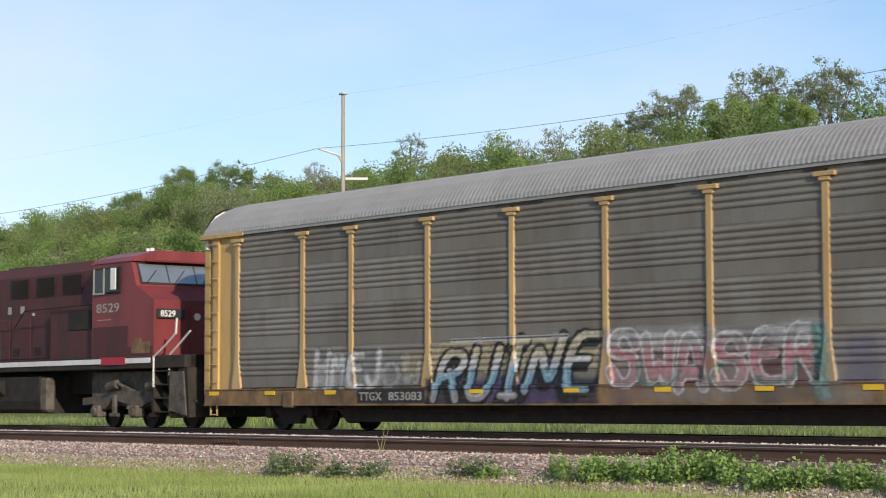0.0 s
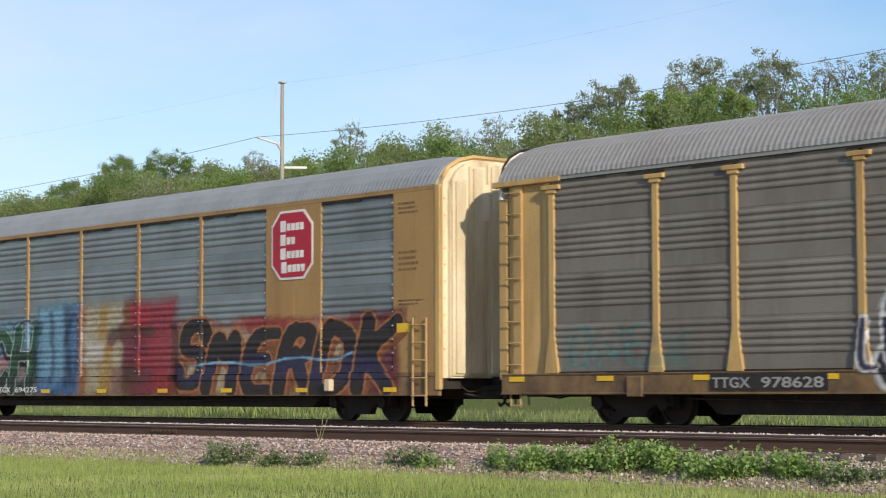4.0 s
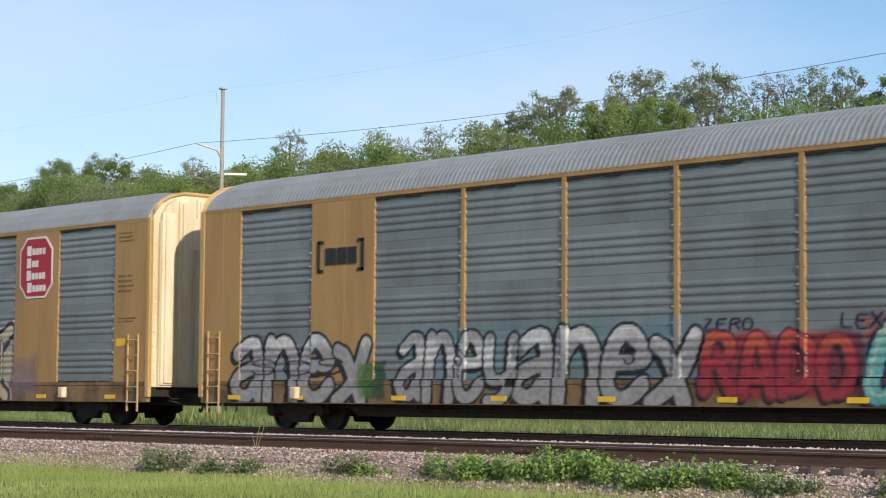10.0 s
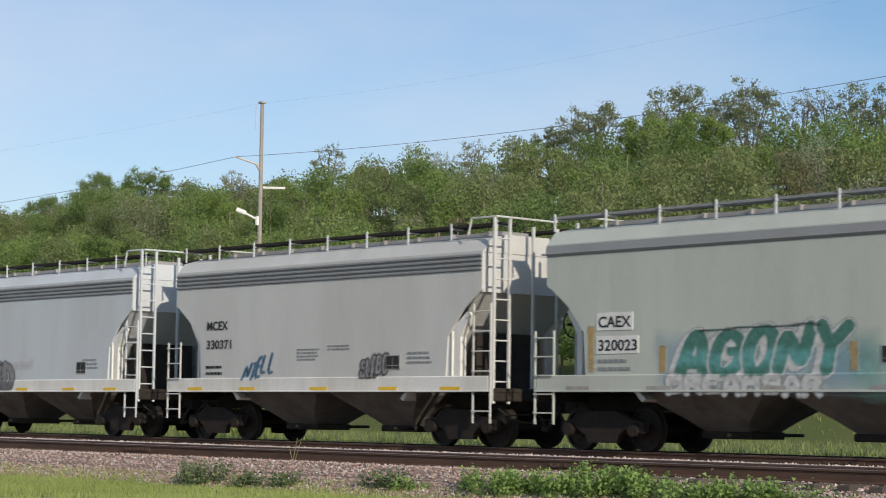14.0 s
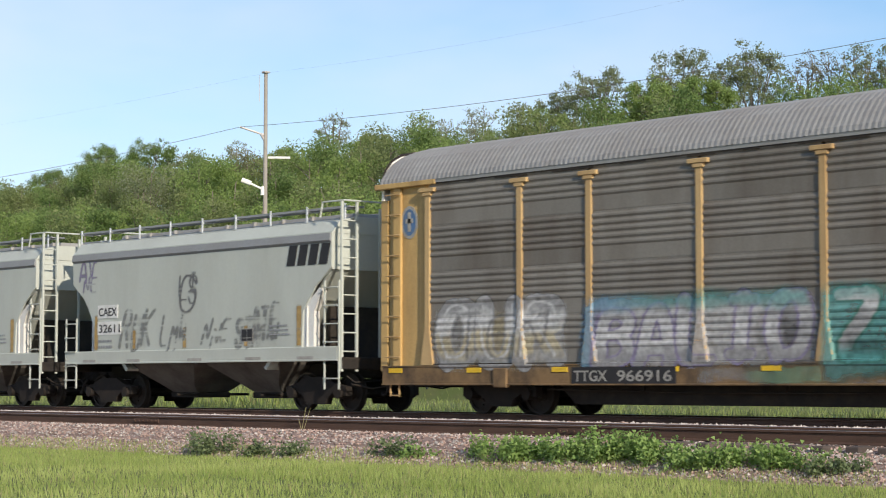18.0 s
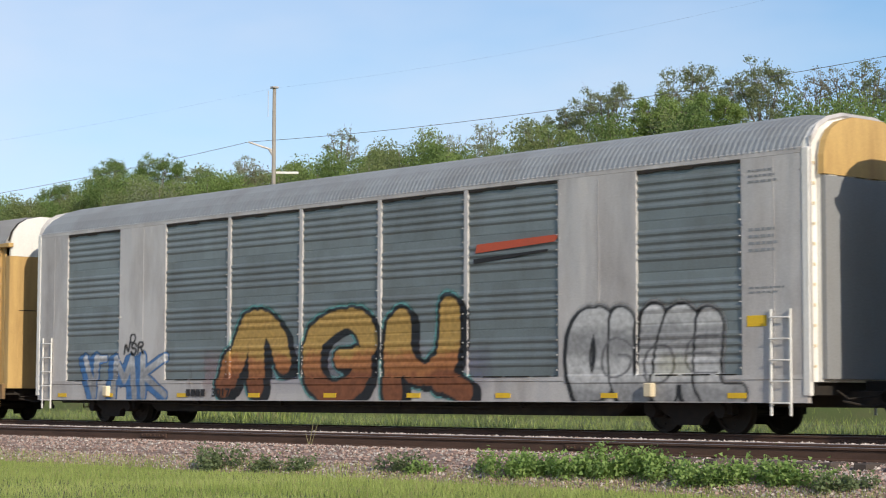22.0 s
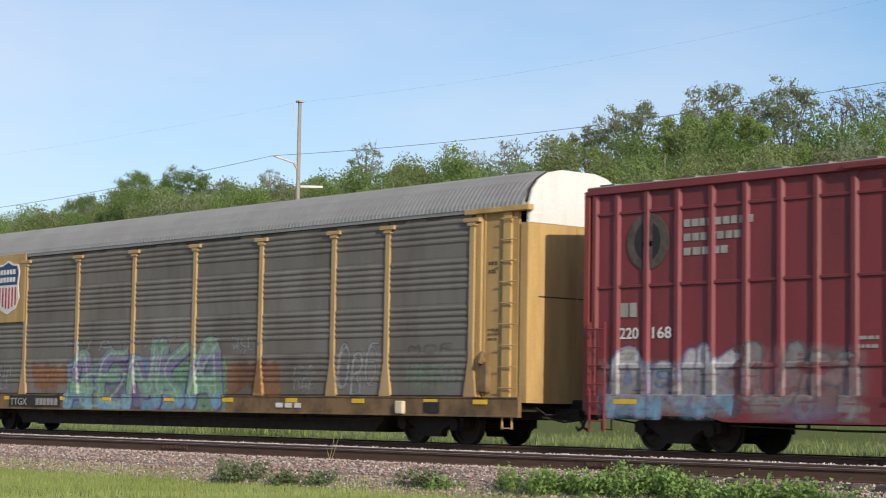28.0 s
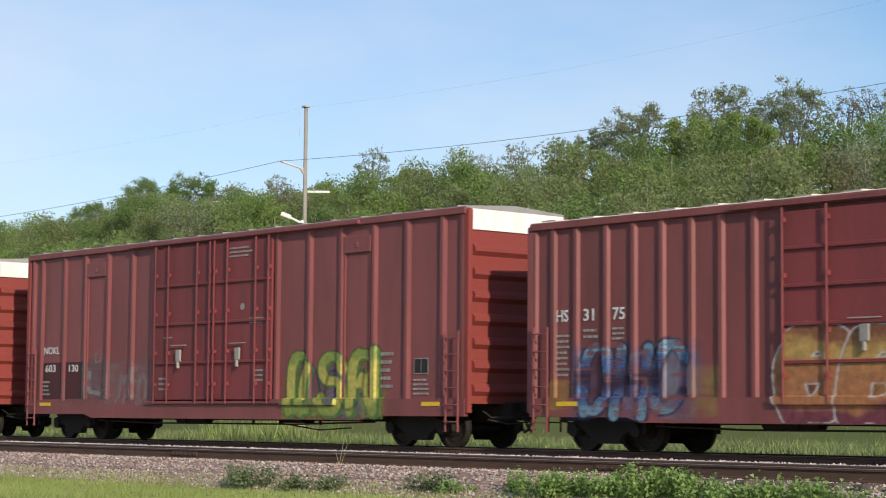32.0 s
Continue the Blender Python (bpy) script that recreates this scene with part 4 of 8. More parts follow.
    x, z, w, h = box
    cw, words_ = w / len(text), []
    for i, ch in enumerate(text):
        jx, jz, js = rnd.uniform(-wob, wob) * cw, rnd.uniform(-wob, wob) * h, 1 + rnd.uniform(-wob, wob)
        lines = []
        for line in (GLYPH[ch] if len(ch) == 1 else ch).split(";"):
            pts = []
            for c in line.split():
                u, v = int(c[0]) / 9, int(c[1]) / 9
                pts.append((x + cw * (i + gap + (1 - 2 * gap) * u) + jx + slant * h * (v - 0.5), z + t * 0.6 + (h - t * 1.2) * v * js + jz))
            lines.append(rounded(pts, curve) if curve else pts)
        words_.append(lines)

    def coat(lines, dx, dz, reach, names, s):
        moved = [[(a + dx, b + dz) for a, b in q] for q in lines]

        def lay(X, Z, n1, n2):
            d = distance(X, Z, moved, swell) * (1 + 0.25 * (n1 - 0.5))
            return blend(names, (Z - z) / h + 0.22 * (n1 - 0.5) + 0.1 * (n2 - 0.5)), dens * ease(-d, -reach - s, -reach + s)
        return lay
    out = []
    everything = [q for lines in words_ for q in lines]
    if glow:
        out.append(coat(everything, 0, 0, t + o + 0.03, glow, 0.06))
    if drop:
        for k in (1.0, 0.5):
            out.append(coat(everything, shift[0] * k, shift[1] * k, t + o * 0.7, drop, soft))
    if not edge:
        out.append(coat(everything, 0, 0, t, fill, soft))
    for lines in (words_ if edge else []):
        out.append(coat(lines, 0, 0, t + o, edge, soft))
        out.append(coat(lines, 0, 0, t, fill, soft))
        if shine:
            out.append(coat(lines, -t * 0.35, t * 0.3, t * 0.16, shine, soft))
    return out


def piece(car, surf, layers, seed=1, wear=0.3, label="sprayed graffiti lettering", cell=0.033, pad=0.3):
    """Lays the coats over one another and hangs them on the car's side."""
    (x0, z0, w, h), layers = layers[0], [l for part_ in layers[1:] for l in part_]
    z1 = min(4.9, z0 + h + pad)
    xs = np.arange(x0 - pad, x0 + w + pad, cell)
    zs = np.arange(max(0.6, z0 - pad), z1, cell)
    X, Z = np.meshgrid(xs, zs)
    n1 = value_noise(X, Z, seed, 1.6, 1.6) * 0.65 + value_noise(X, Z, seed + 3, 4.1, 4.1) * 0.35
    n2 = value_noise(X, Z, seed + 5, 11, 11) * 0.5 + value_noise(X, Z, seed + 9, 2.5, 22) * 0.5
    rgb, al = np.zeros(X.shape + (3,)), np.zeros(X.shape)
    for lay in layers:
        c, a = lay(X, Z, n1, n2)
        new_al = a + al * (1 - a)
        k = (a / np.maximum(new_al, 1e-4))[..., None]
        rgb = c * k + rgb * (1 - k)
        al = new_al
    # weather: rain and brushing take the coat off in flecks and level streaks
    scour = value_noise(X, Z, seed + 13, 1.1, 24) * 0.55 + value_noise(X, Z, seed + 15, 6, 6) * 0.45
    al = al * (1 - wear * 0.75) * (1 - ease(scour, 0.78 - wear * 0.6, 1.0 - wear * 0.35) * min(1.0, wear * 1.9))
    al = np.clip(al, 0, 1)
    keep = np.maximum(np.maximum(al[:-1, :-1], al[1:, :-1]), np.maximum(al[:-1, 1:], al[1:, 1:])) > 0.05
    nz, nx_ = X.shape
    ids = np.arange(nz * nx_).reshape(nz, nx_)
    quads = np.stack([ids[:-1, :-1], ids[:-1, 1:], ids[1:, 1:], ids[1:, :-1]], -1)[keep]
    used, inv = np.unique(quads, return_inverse=True)
    fx, fz = X.ravel()[used], Z.ravel()[used]
    V = [(a, surf(a, b) - 0.006, b) for a, b in zip(fx.tolist(), fz.tolist())]
    me = mesh_of("graffiti", V, inv.reshape(-1, 4).tolist(), SPRAY)
    col = me.color_attributes.new("paint", 'FLOAT_COLOR', 'POINT')
    rgba = np.concatenate([rgb.reshape(-1, 3)[used], al.ravel()[used][:, None]], 1)
    col.data.foreach_set("color", rgba.astype(np.float32).ravel())
    return part("graffiti", me, car, label)


def spray_material():
    m = bpy.data.materials.new("spray_paint")
    m.use_nodes = True
    n, l = m.node_tree.nodes, m.node_tree.links
    b = n["Principled BSDF"]
    b.inputs["Roughness"].default_value, b.inputs["Specular IOR Level"].default_value = 0.5, 0.3
    at_, tr, ms = n.new("ShaderNodeAttribute"), n.new("ShaderNodeBsdfTransparent"), n.new("ShaderNodeMixShader")
    at_.attribute_name = "paint"
    co, no, mr, hs = n.new("ShaderNodeTexCoord"), n.new("ShaderNodeTexNoise"), n.new("ShaderNodeMapRange"), n.new("ShaderNodeHueSaturation")
    no.inputs["Scale"].default_value, no.inputs["Detail"].default_value = 9, 5
    mr.inputs[1].default_value, mr.inputs[2].default_value, mr.inputs[3].default_value, mr.inputs[4].default_value = 0.3, 0.7, 0.75, 1.2
    l.new(co.outputs["Object"], no.inputs["Vector"])
    l.new(no.outputs[0], mr.inputs[0])
    l.new(mr.outputs[0], hs.inputs["Value"])
    l.new(at_.outputs["Color"], hs.inputs["Color"])
    l.new(hs.outputs[0], b.inputs["Base Color"])
    l.new(at_.outputs["Alpha"], ms.inputs[0])
    l.new(tr.outputs[0], ms.inputs[1])
    l.new(b.outputs[0], ms.inputs[2])
    l.new(ms.outputs[0], n["Material Output"].inputs[0])
    return m


SPRAY = spray_material()
INK = dict(black=(0.02, 0.022, 0.026), white=(0.66, 0.66, 0.65), silver=(0.36, 0.36, 0.36), grey=(0.17, 0.17, 0.18), teal=(0.10, 0.40, 0.38), aqua=(0.16, 0.50, 0.48), blue=(0.05, 0.19, 0.46),
           sky=(0.20, 0.46, 0.64), navy=(0.02, 0.03, 0.09), purple=(0.10, 0.075, 0.24), lilac=(0.27, 0.23, 0.39), red=(0.42, 0.03, 0.05), crimson=(0.20, 0.03, 0.055), pink=(0.55, 0.25, 0.27), rose=(0.38, 0.25, 0.26),
           orange=(0.50, 0.19, 0.05), rust=(0.28, 0.09, 0.03), gold=(0.58, 0.35, 0.07), cream=(0.60, 0.52, 0.33), green=(0.03, 0.12, 0.06), leaf=(0.09, 0.22, 0.04), mint=(0.24, 0.46, 0.29), pale_mint=(0.40, 0.58, 0.44),
           yellow=(0.60, 0.54, 0.08), lime=(0.30, 0.38, 0.06), vermilion=(0.60, 0.09, 0.04), brown=(0.09, 0.045, 0.03), jade=(0.05, 0.22, 0.17))


# ---- car carriers ----
Z_SILL, Z_EAVE = 1.02, 4.97


RIBS = dict(p=(0.30, 0.135, 5), q=(0.20, 0.16, 4), w=(0.05, 0.112, 8))   # start, spacing and number of ribs in a screen


def rib(u, h, kind):
    """Outward relief of a ribbed steel screen, u metres above its lower edge."""
    if u < 0.015 or u > h - 0.015:
        return -0.006
    a, p, n = RIBS[kind]
    k = (u - a) / p
    if 0 <= k < n:
        q = k - math.floor(k)
        return 0.024 * max(0.0, min(1.0, q / 0.3, (0.85 - q) / 0.3)) if q < 0.85 else 0.0
    return 0.0


def screen_mesh(w, h, kind, m):
    def make():
        us = [0, 0.014, 0.016]
        a, p, n = RIBS[kind]
        for k in range(n):
            us += [a + p * (k + q) for q in (0.0, 0.3, 0.55, 0.85)]
        us += [h - 0.016, h - 0.014, h]
        v = [(x, -rib(u, h, kind), u) for x in (0, w) for u in us] + [(x, 0.03, u) for x in (0, w) for u in (0, h)]
        c = len(us)
        f = [(i, c + i, c + i + 1, i + 1) for i in range(c - 1)]
        f += [(0, 2 * c, 2 * c + 2, c), (2 * c, 2 * c + 1, 2 * c + 3, 2 * c + 2), (2 * c + 1, c - 1, 2 * c - 1, 2 * c + 3)]
        f += [tuple(range(c)) + (2 * c + 1, 2 * c), tuple(range(2 * c - 1, c - 1, -1)) + (2 * c + 2, 2 * c + 3)]
        return mesh_of("screen_panel", v, f, m)
    return shared(("screen", round(w, 2), round(h, 3), kind, m.name), make)


def roof_mesh(half, m, kind):
    def make():
        prof = [(-1.53, 4.97), (-1.50, 5.08), (-1.36, 5.30), (-1.18, 5.52), (-0.92, 5.70), (-0.55, 5.80), (0, 5.84)]
        if kind == "q":
            prof = [(-1.49, 5.09), (-1.46, 5.16), (-1.35, 5.36), (-1.17, 5.57), (-0.92, 5.73), (-0.6, 5.82), (0, 5.86)]
        prof = prof + [(-y, z) for y, z in prof[-2::-1]]
        step, depth = 0.135, 0.011
        xs = []
        x = -half
        while x < half - step:
            xs += [(x, 0), (x + step * 0.35, 0), (x + step * 0.5, depth), (x + step * 0.85, depth)]
            x += step
        xs.append((half, 0))
        m_ = len(prof)
        v = []
        for x, d in xs:
            t = max(0.0, (abs(x) - (half - 0.7)) / 0.7)
            for y, z in prof:
                L = math.hypot(y, (z - 4.4)) or 1
                v.append((x, y - d * y / L * (1 if abs(y) > 0.05 else 0), z - d * (z - 4.4) / L - 0.10 * t * t * (z - 5.0) / 0.7))
        f = [(i * m_ + j, (i + 1) * m_ + j, (i + 1) * m_ + j + 1, i * m_ + j + 1) for i in range(len(xs) - 1) for j in range(m_ - 1)]
        f.append(tuple(range(m_ - 1, -1, -1)))
        f.append(tuple((len(xs) - 1) * m_ + j for j in range(m_)))
        return mesh_of("roof", v, f, m)
    return shared(("roof", half, kind, m.name), make)


POSTS_P = [-9.05, -7.1, -4.26, -1.42, 1.42, 4.26, 7.1, 9.05]
JAMB = 11.87


def surf_p(x, z):
    for p in POSTS_P + [-JAMB, JAMB]:
        w = 0.075 if z > 1.75 else 0.075 + 0.12 * (1.75 - z) / 0.7
        if abs(x - p) < w and z > 1.0:
            return -1.525 if z > 1.75 else -1.54
    if z < 1.03:
        return -1.505 if z < 0.96 else -1.53
    h = (Z_EAVE - Z_SILL) / 4
    return -1.47 - rib((z - Z_SILL) % h, h, "p")


def surf_w(x, z):
    y = surf_p(x, z)
    return min(y, -1.489) if z > 1.03 else y


def surf_q(x, z):
    a = abs(x)
    if z < 1.1:
        return -1.465 if z < 0.96 else -1.485
    if a > 11.72 or 7.0 < a < 9.13 or min(abs(a - 1.42), abs(a - 4.26)) < 0.07:
        return -1.475
    h = (5.0 - 1.08) / 4
    return -1.43 - rib((z - 1.08) % h, h, "q")


def post_mesh(m, plain=False):
    def make():
        sh = Shape()
        sh.prism([(-0.07, -1.44), (-0.07, -1.52), (0.07, -1.52), (0.07, -1.44)], 1.06, 4.72, 'z')
        # flared foot
        a, b = 1.02, 1.75
        v = [(-0.19, -1.44, a), (-0.19, -1.535, a), (0.19, -1.535, a), (0.19, -1.44, a), (-0.075, -1.44, b), (-0.075, -1.524, b), (0.075, -1.524, b), (0.075, -1.44, b)]
        sh.add(v, [(0, 1, 5, 4), (1, 2, 6, 5), (2, 3, 7, 6), (3, 0, 4, 7), (3, 2, 1, 0), (4, 5, 6, 7)])
        if plain:
            for z in (2.0, 2.99, 3.98):
                sh.box(-0.13, 0.13, -1.53, -1.43, z - 0.035, z + 0.035, 0.006, 1)
            return sh.box(-0.07, 0.07, -1.52, -1.44, 4.7, 4.96).mesh("side_post", [m, M["rail"]])
        sh.box(-0.25, 0.25, -1.56, -1.43, 4.70, 4.79, 0.01).box(-0.13, 0.13, -1.545, -1.43, 4.62, 4.70, 0.008)
        return sh.mesh("side_post", m)
    return shared(("post", m.name, plain), make)


def mirror_y(me, key):
    def make():
        c = me.copy()
        c.transform(Matrix.Diagonal((1, -1, 1, 1)))
        c.flip_normals()
        return c
    return shared(("mirror", me.name, key), make)


def ragged_strip(x0, x1, y, z0, z1, seed, dash=0.0):
    """A dark joint along the screens, its lower edge uneven; dashed where dash is given."""
    rnd = random.Random(seed)
    sh = Shape()
    x = x0
    while x < x1 - 0.05:
        w = min(x1 - x, rnd.uniform(0.25, 0.7))
        sh.box(x, x + w, y - 0.006, y + 0.02, z0 + rnd.uniform(0, 0.6) * (z1 - z0), z1)
        x += w + dash * rnd.uniform(0.6, 1.4)
    return sh.mesh("panel_joint", M["under"])


def carrier_p(xc, label, screen="screen_brown", roof="galv", tan="tan", endtop="white", worn=False):
    """Car carrier with outside posts and ribbed screens between them."""
    car = thing("car_carrier_wagon", None, label, "freight car", "car carriers in the train", at=(xc, TRAIN_Y, 0))
    scr = M[screen]
    Yl = M["yellow_grime_and_shade" if worn else "yellow"]
    part("roof", roof_mesh(13.42, M[roof], "p"), car, "ribbed galvanised roof" if roof == "galv" else "whitish ribbed roof")
    part("deck", shared("deck_p", lambda: Shape().box(-13.2, 13.2, -1.38, 1.38, 0.72, 0.95).box(-13.0, 13.0, -1.24, 1.24, 2.75, 2.83).mesh("deck", M["under"])), car)
    cs = [(-8.6, 0.70), (-8.0, 0.22), (8.0, 0.22), (8.6, 0.70)]
    part("centre_sill", shared("csill", lambda: Shape().prism(cs, -0.95, 0.95, 'y').box(-13.9, 13.9, -0.3, 0.3, 0.55, 0.8, 0.02).mesh("centre_sill", M["under"])), car, "black low-slung centre sill")
    for s in (-1, 1):
        sill = part("side_sill", shared(("sill_p", tan), lambda: Shape().prism([(0.05, 0.60), (-0.075, 0.60), (-0.075, 0.63), (-0.05, 0.635), (-0.05, 0.985), (-0.07, 0.99), (-0.07, 1.015), (0.05, 1.015)], -13.35, 13.35).mesh("side_sill", M["sill"])), car, "grimy yellow side sill", at=(0, 1.455 * s, 0), turn=0 if s < 0 else math.pi)
        for j, x in enumerate((-12.9, -10.4, -7.9, -5.0, -2.6, 0.4, 3.0, 5.6, 8.1, 10.6, 12.2)):
            part("reflector", shared("refl", lambda: Shape().box(-0.22, 0.22, -0.012, 0, 0, 0.10).mesh("reflector", M["mark_yellow"])), sill, at=(x, -0.055, 0.86))
        pm = post_mesh(M[tan], worn)
        for x in POSTS_P + [-JAMB, JAMB]:
            part("side_post", pm if s < 0 else mirror_y(pm, 1), car, at=(x, 0, 0))
        edges = [-JAMB] + POSTS_P + [JAMB]
        h = (Z_EAVE - Z_SILL) / 4
        for a, b in zip(edges, edges[1:]):
            me = screen_mesh(b - a - 0.08, h - (0.03 if worn else 0), "w" if worn else "p", scr)
            for k in range(4):
                part("screen_panel", me if s < 0 else mirror_y(me, 2), car, at=(a + 0.04, 1.47 * s, Z_SILL + k * h))
        part("top_chord", shared(("chord_p", tan), lambda: Shape().box(-12.0, 12.0, -0.04, 0.04, 4.965, 5.035, 0.01).mesh("top_chord", M["under"])), car, at=(0, 1.44 * s, 0))
        part("panel_joint", shared("pjoint_t", lambda: ragged_strip(-11.8, 11.8, -0.02, 4.83, 4.895, 5)), car, "dark ragged joint under the eave", at=(0, 1.472 * s, 0), turn=0 if s < 0 else math.pi)
        part("eave_flashing", shared(("flash", roof), lambda: Shape().box(-11.9, 11.9, -0.03, 0.02, 4.893, 4.975).mesh("eave_flashing", M[roof])), car, at=(0, 1.478 * s, 0), turn=0 if s < 0 else math.pi)
        part("panel_joint", shared("pjoint_b", lambda: ragged_strip(-11.8, 11.8, -0.02, 1.01, 1.05, 6)), car, "dark joint above the sill", at=(0, 1.485 * s, 0), turn=0 if s < 0 else math.pi)
    # end bays with hinged doors and ladders
    for s in (-1, 1):
        turn_ = 0 if s > 0 else math.pi
        bay = part("end_bay", shared(("bay", worn), lambda: Shape().box(0, 1.35, -1.41, -1.35, 0.95, 4.95, 0.01).mesh("end_bay", M["yellow"])), car, "yellow recessed end bay", at=(JAMB * s, 0, 0), turn=turn_)
        part("end_bay", shared(("bay2", worn), lambda: Shape().box(0, 1.35, 1.35, 1.41, 0.95, 4.95, 0.01).mesh("end_bay", M["yellow"])), car, "yellow recessed end bay", at=(JAMB * s, 0, 0), turn=turn_)
        for q in (-1, 1):
            part("header_beam", shared(("hbeam", worn), lambda: Shape().box(-0.25, 1.75, -0.08, 0.08, 4.86, 4.98, 0.015).mesh("header_beam", Yl)), car, at=(JAMB * s, 1.45 * q, 0), turn=turn_)
            part("bay_rib", shared(("brib", worn), lambda: Shape().box(0.27, 0.33, -0.012, 0.012, 1.0, 4.86, 0.005).mesh("bay_rib", Yl)), car, at=(JAMB * s, 1.415 * q, 0), turn=turn_)
            part("door_guide", shared(("dguide", worn), lambda: Shape().box(0.08, 0.26, -0.04, 0.04, 0.98, 4.86, 0.015).mesh("door_guide", Yl)), car, at=(JAMB * s, 1.43 * q, 0), turn=turn_)
        door = [(-1.42, 0.9), (1.42, 0.9), (1.42, 5.05), (1.34, 5.34), (1.16, 5.58), (0.9, 5.74), (0.5, 5.83), (-0.5, 5.83), (-0.9, 5.74), (-1.16, 5.58), (-1.34, 5.34), (-1.42, 5.05)]
        lower = [(-1.42, 0.9), (1.42, 0.9), (1.42, 4.62), (-1.42, 4.62)]
        upper = [(1.42, 4.62)] + door[2:] + [(-1.42, 4.62)]
        e = part("end_door", shared(("edoor", worn), lambda: Shape().prism(lower, 0, 0.22).box(0.22, 0.236, -0.02, 0.02, 0.95, 4.6).box(0.18, 0.226, -1.41, -1.12, 0.95, 4.58, 0.01).mesh("end_door", Yl)), car, "yellow hinged end door", at=(13.28 * s, 0, 0), turn=0 if s > 0 else math.pi)
        part("door_top", shared(("dtop", endtop), lambda: Shape().prism([(y * 0.985, 4.62 + (z - 4.62) * 0.955) for y, z in upper], 0.16, 0.235).mesh("door_top", M[endtop])), e, "white painted top of the end door")
        part("door_seam", shared("dseam_p", lambda: Shape().box(0.215, 0.23, -1.1, 0.6, 3.08, 3.105).mesh("door_seam", M["under"])), e)
        for zz in (1.55, 4.05):
            part("latch_slot", shared("lslot", lambda: Shape().box(0.2, 0.26, -0.07, 0.07, 0, 0.5, 0.01).mesh("latch_slot", M["under"])), e, "black latch housing", at=(0, 0.35, zz))
        rim = [(y * 1.005, z if z < 5.1 else 5.0 + (z - 5.0) * 0.90) for y, z in door[2:]]
        part("roof_gasket", shared("gasket", lambda: Shape().tube([(0.17, y, z) for y, z in rim], 0.03, 5).mesh("roof_gasket", M["under"])), e, "black seal along the roof end")
        if worn:
            for y in (-1.2, -0.9, -0.6, -0.3, 0.0, 0.3, 0.6, 0.9, 1.2):
                part("door_rib", shared("drib", lambda: Shape().box(0.2, 0.29, -0.06, 0.06, 1.0, 4.6, 0.015).box(0.2, 0.28, -0.06, 0.06, 4.62, 5.3, 0.015, 1).mesh("door_rib", [M["yellow_grime_and_shade"], M["white"]])), e, at=(0, y, 0))
        for q in (-1, 1):
            post = part("ladder_post", shared(("lpost", worn, s), lambda: Shape().box(min(-0.19 * s, 0.06 * s), max(-0.19 * s, 0.06 * s), -0.03, 0.03, 0.95, 4.92, 0.01).mesh("ladder_post", Yl)), car, at=(12.98 * s, 1.44 * q, 0))
            rung = shared(("prung", s), lambda: Shape().rod((-0.21 * s, 0, 0), (0.27 * s, 0, 0), 0.015, 6).mesh("rung", M["tan"]))
            for k in range(9):
                part("rung", rung, post, at=(0, 0.07 * q, 1.2 + 0.44 * k))
            part("corner_step", shared(("cstep", tan), lambda: Shape().box(-0.16, -0.13, -0.02, 0.02, 0.35, 0.95, 0.005).box(0.13, 0.16, -0.02, 0.02, 0.35, 0.95, 0.005).box(-0.16, 0.16, -0.02, 0.02, 0.36, 0.39, 0.005).mesh("corner_step", M["tan"])), car, at=(12.98 * s, 1.46 * q, 0))
        coupler(car, 13.85 * s, s)
        truck(car, 10.1 * s)
    part("brake_box", shared("bbox", lambda: Shape().box(-0.2, 0.2, -0.06, 0.06, 0.55, 0.95, 0.02).mesh("brake_box", M["sill"])), car, at=(-9.6, -1.49, 0))
    return car


def octagon(car, x, z, w, h, y):
    """A red eight-cornered road badge with a white rim; its words are plain bars."""
    def oct_(f, d0, d1, k, sh):
        a, b = w / 2 * f, h / 2 * f
        c = a * 0.42
        sh.prism([(-a, -b + c), (-a + c, -b), (a - c, -b), (a, -b + c), (a, b - c), (a - c, b), (-a + c, b), (-a, b - c)], d0, d1, 'y', k)
    sh = Shape()
    oct_(1.0, -0.012, 0.0, 0, sh)
    oct_(0.93, -0.017, -0.01, 1, sh)
    for r, (u0, u1) in enumerate([(-0.55, 0.45), (-0.55, 0.1), (-0.55, 0.6), (-0.5, 0.6)]):
        zz = h * (0.27 - 0.2 * r)
        sh.box(u0 * w / 2, u0 * w / 2 + 0.2, -0.022, -0.016, zz - 0.12, zz + 0.14, 0, 0)
        for k in range(4):
            a = u0 * w / 2 + 0.22 + k * 0.17
            if a + 0.12 < u1 * w / 2 + 0.1:
                sh.box(a + 0.03, a + 0.165, -0.022, -0.016, zz - 0.1, zz + 0.07, 0, 0)
    part("road_badge", sh.mesh("road_badge", [M["mark_white"], M["mark_red"]]), car, "red eight-cornered badge with white rim and bars", at=(x, y, z))


def carrier_q(xc, label, body="ochre", screen="screen_blue", roof="galv_dark", end="cream"):
    """Flush-sided car carrier: five middle bays, two plain bays and two doors a side."""
    car = thing("car_carrier_wagon", None, label, "freight car", "car carriers in the train", at=(xc, TRAIN_Y, 0))
    B = M[body]
    part("roof", roof_mesh(13.1, M[roof], "q"), car, "ribbed grey roof")
    part("deck", shared("deck_p", lambda: Shape().box(-13.2, 13.2, -1.38, 1.38, 0.72, 0.95).mesh("deck", M["under"])), car)
    cs = [(-8.6, 0.62), (-8.1, 0.31), (8.1, 0.31), (8.6, 0.62)]
    part("centre_sill", shared("csill_q", lambda: Shape().prism(cs, -0.95, 0.95, 'y').box(-13.9, 13.9, -0.3, 0.3, 0.5, 0.8, 0.02).mesh("centre_sill", M["under"])), car, "black low centre sill")
    h = (5.0 - 1.08) / 4
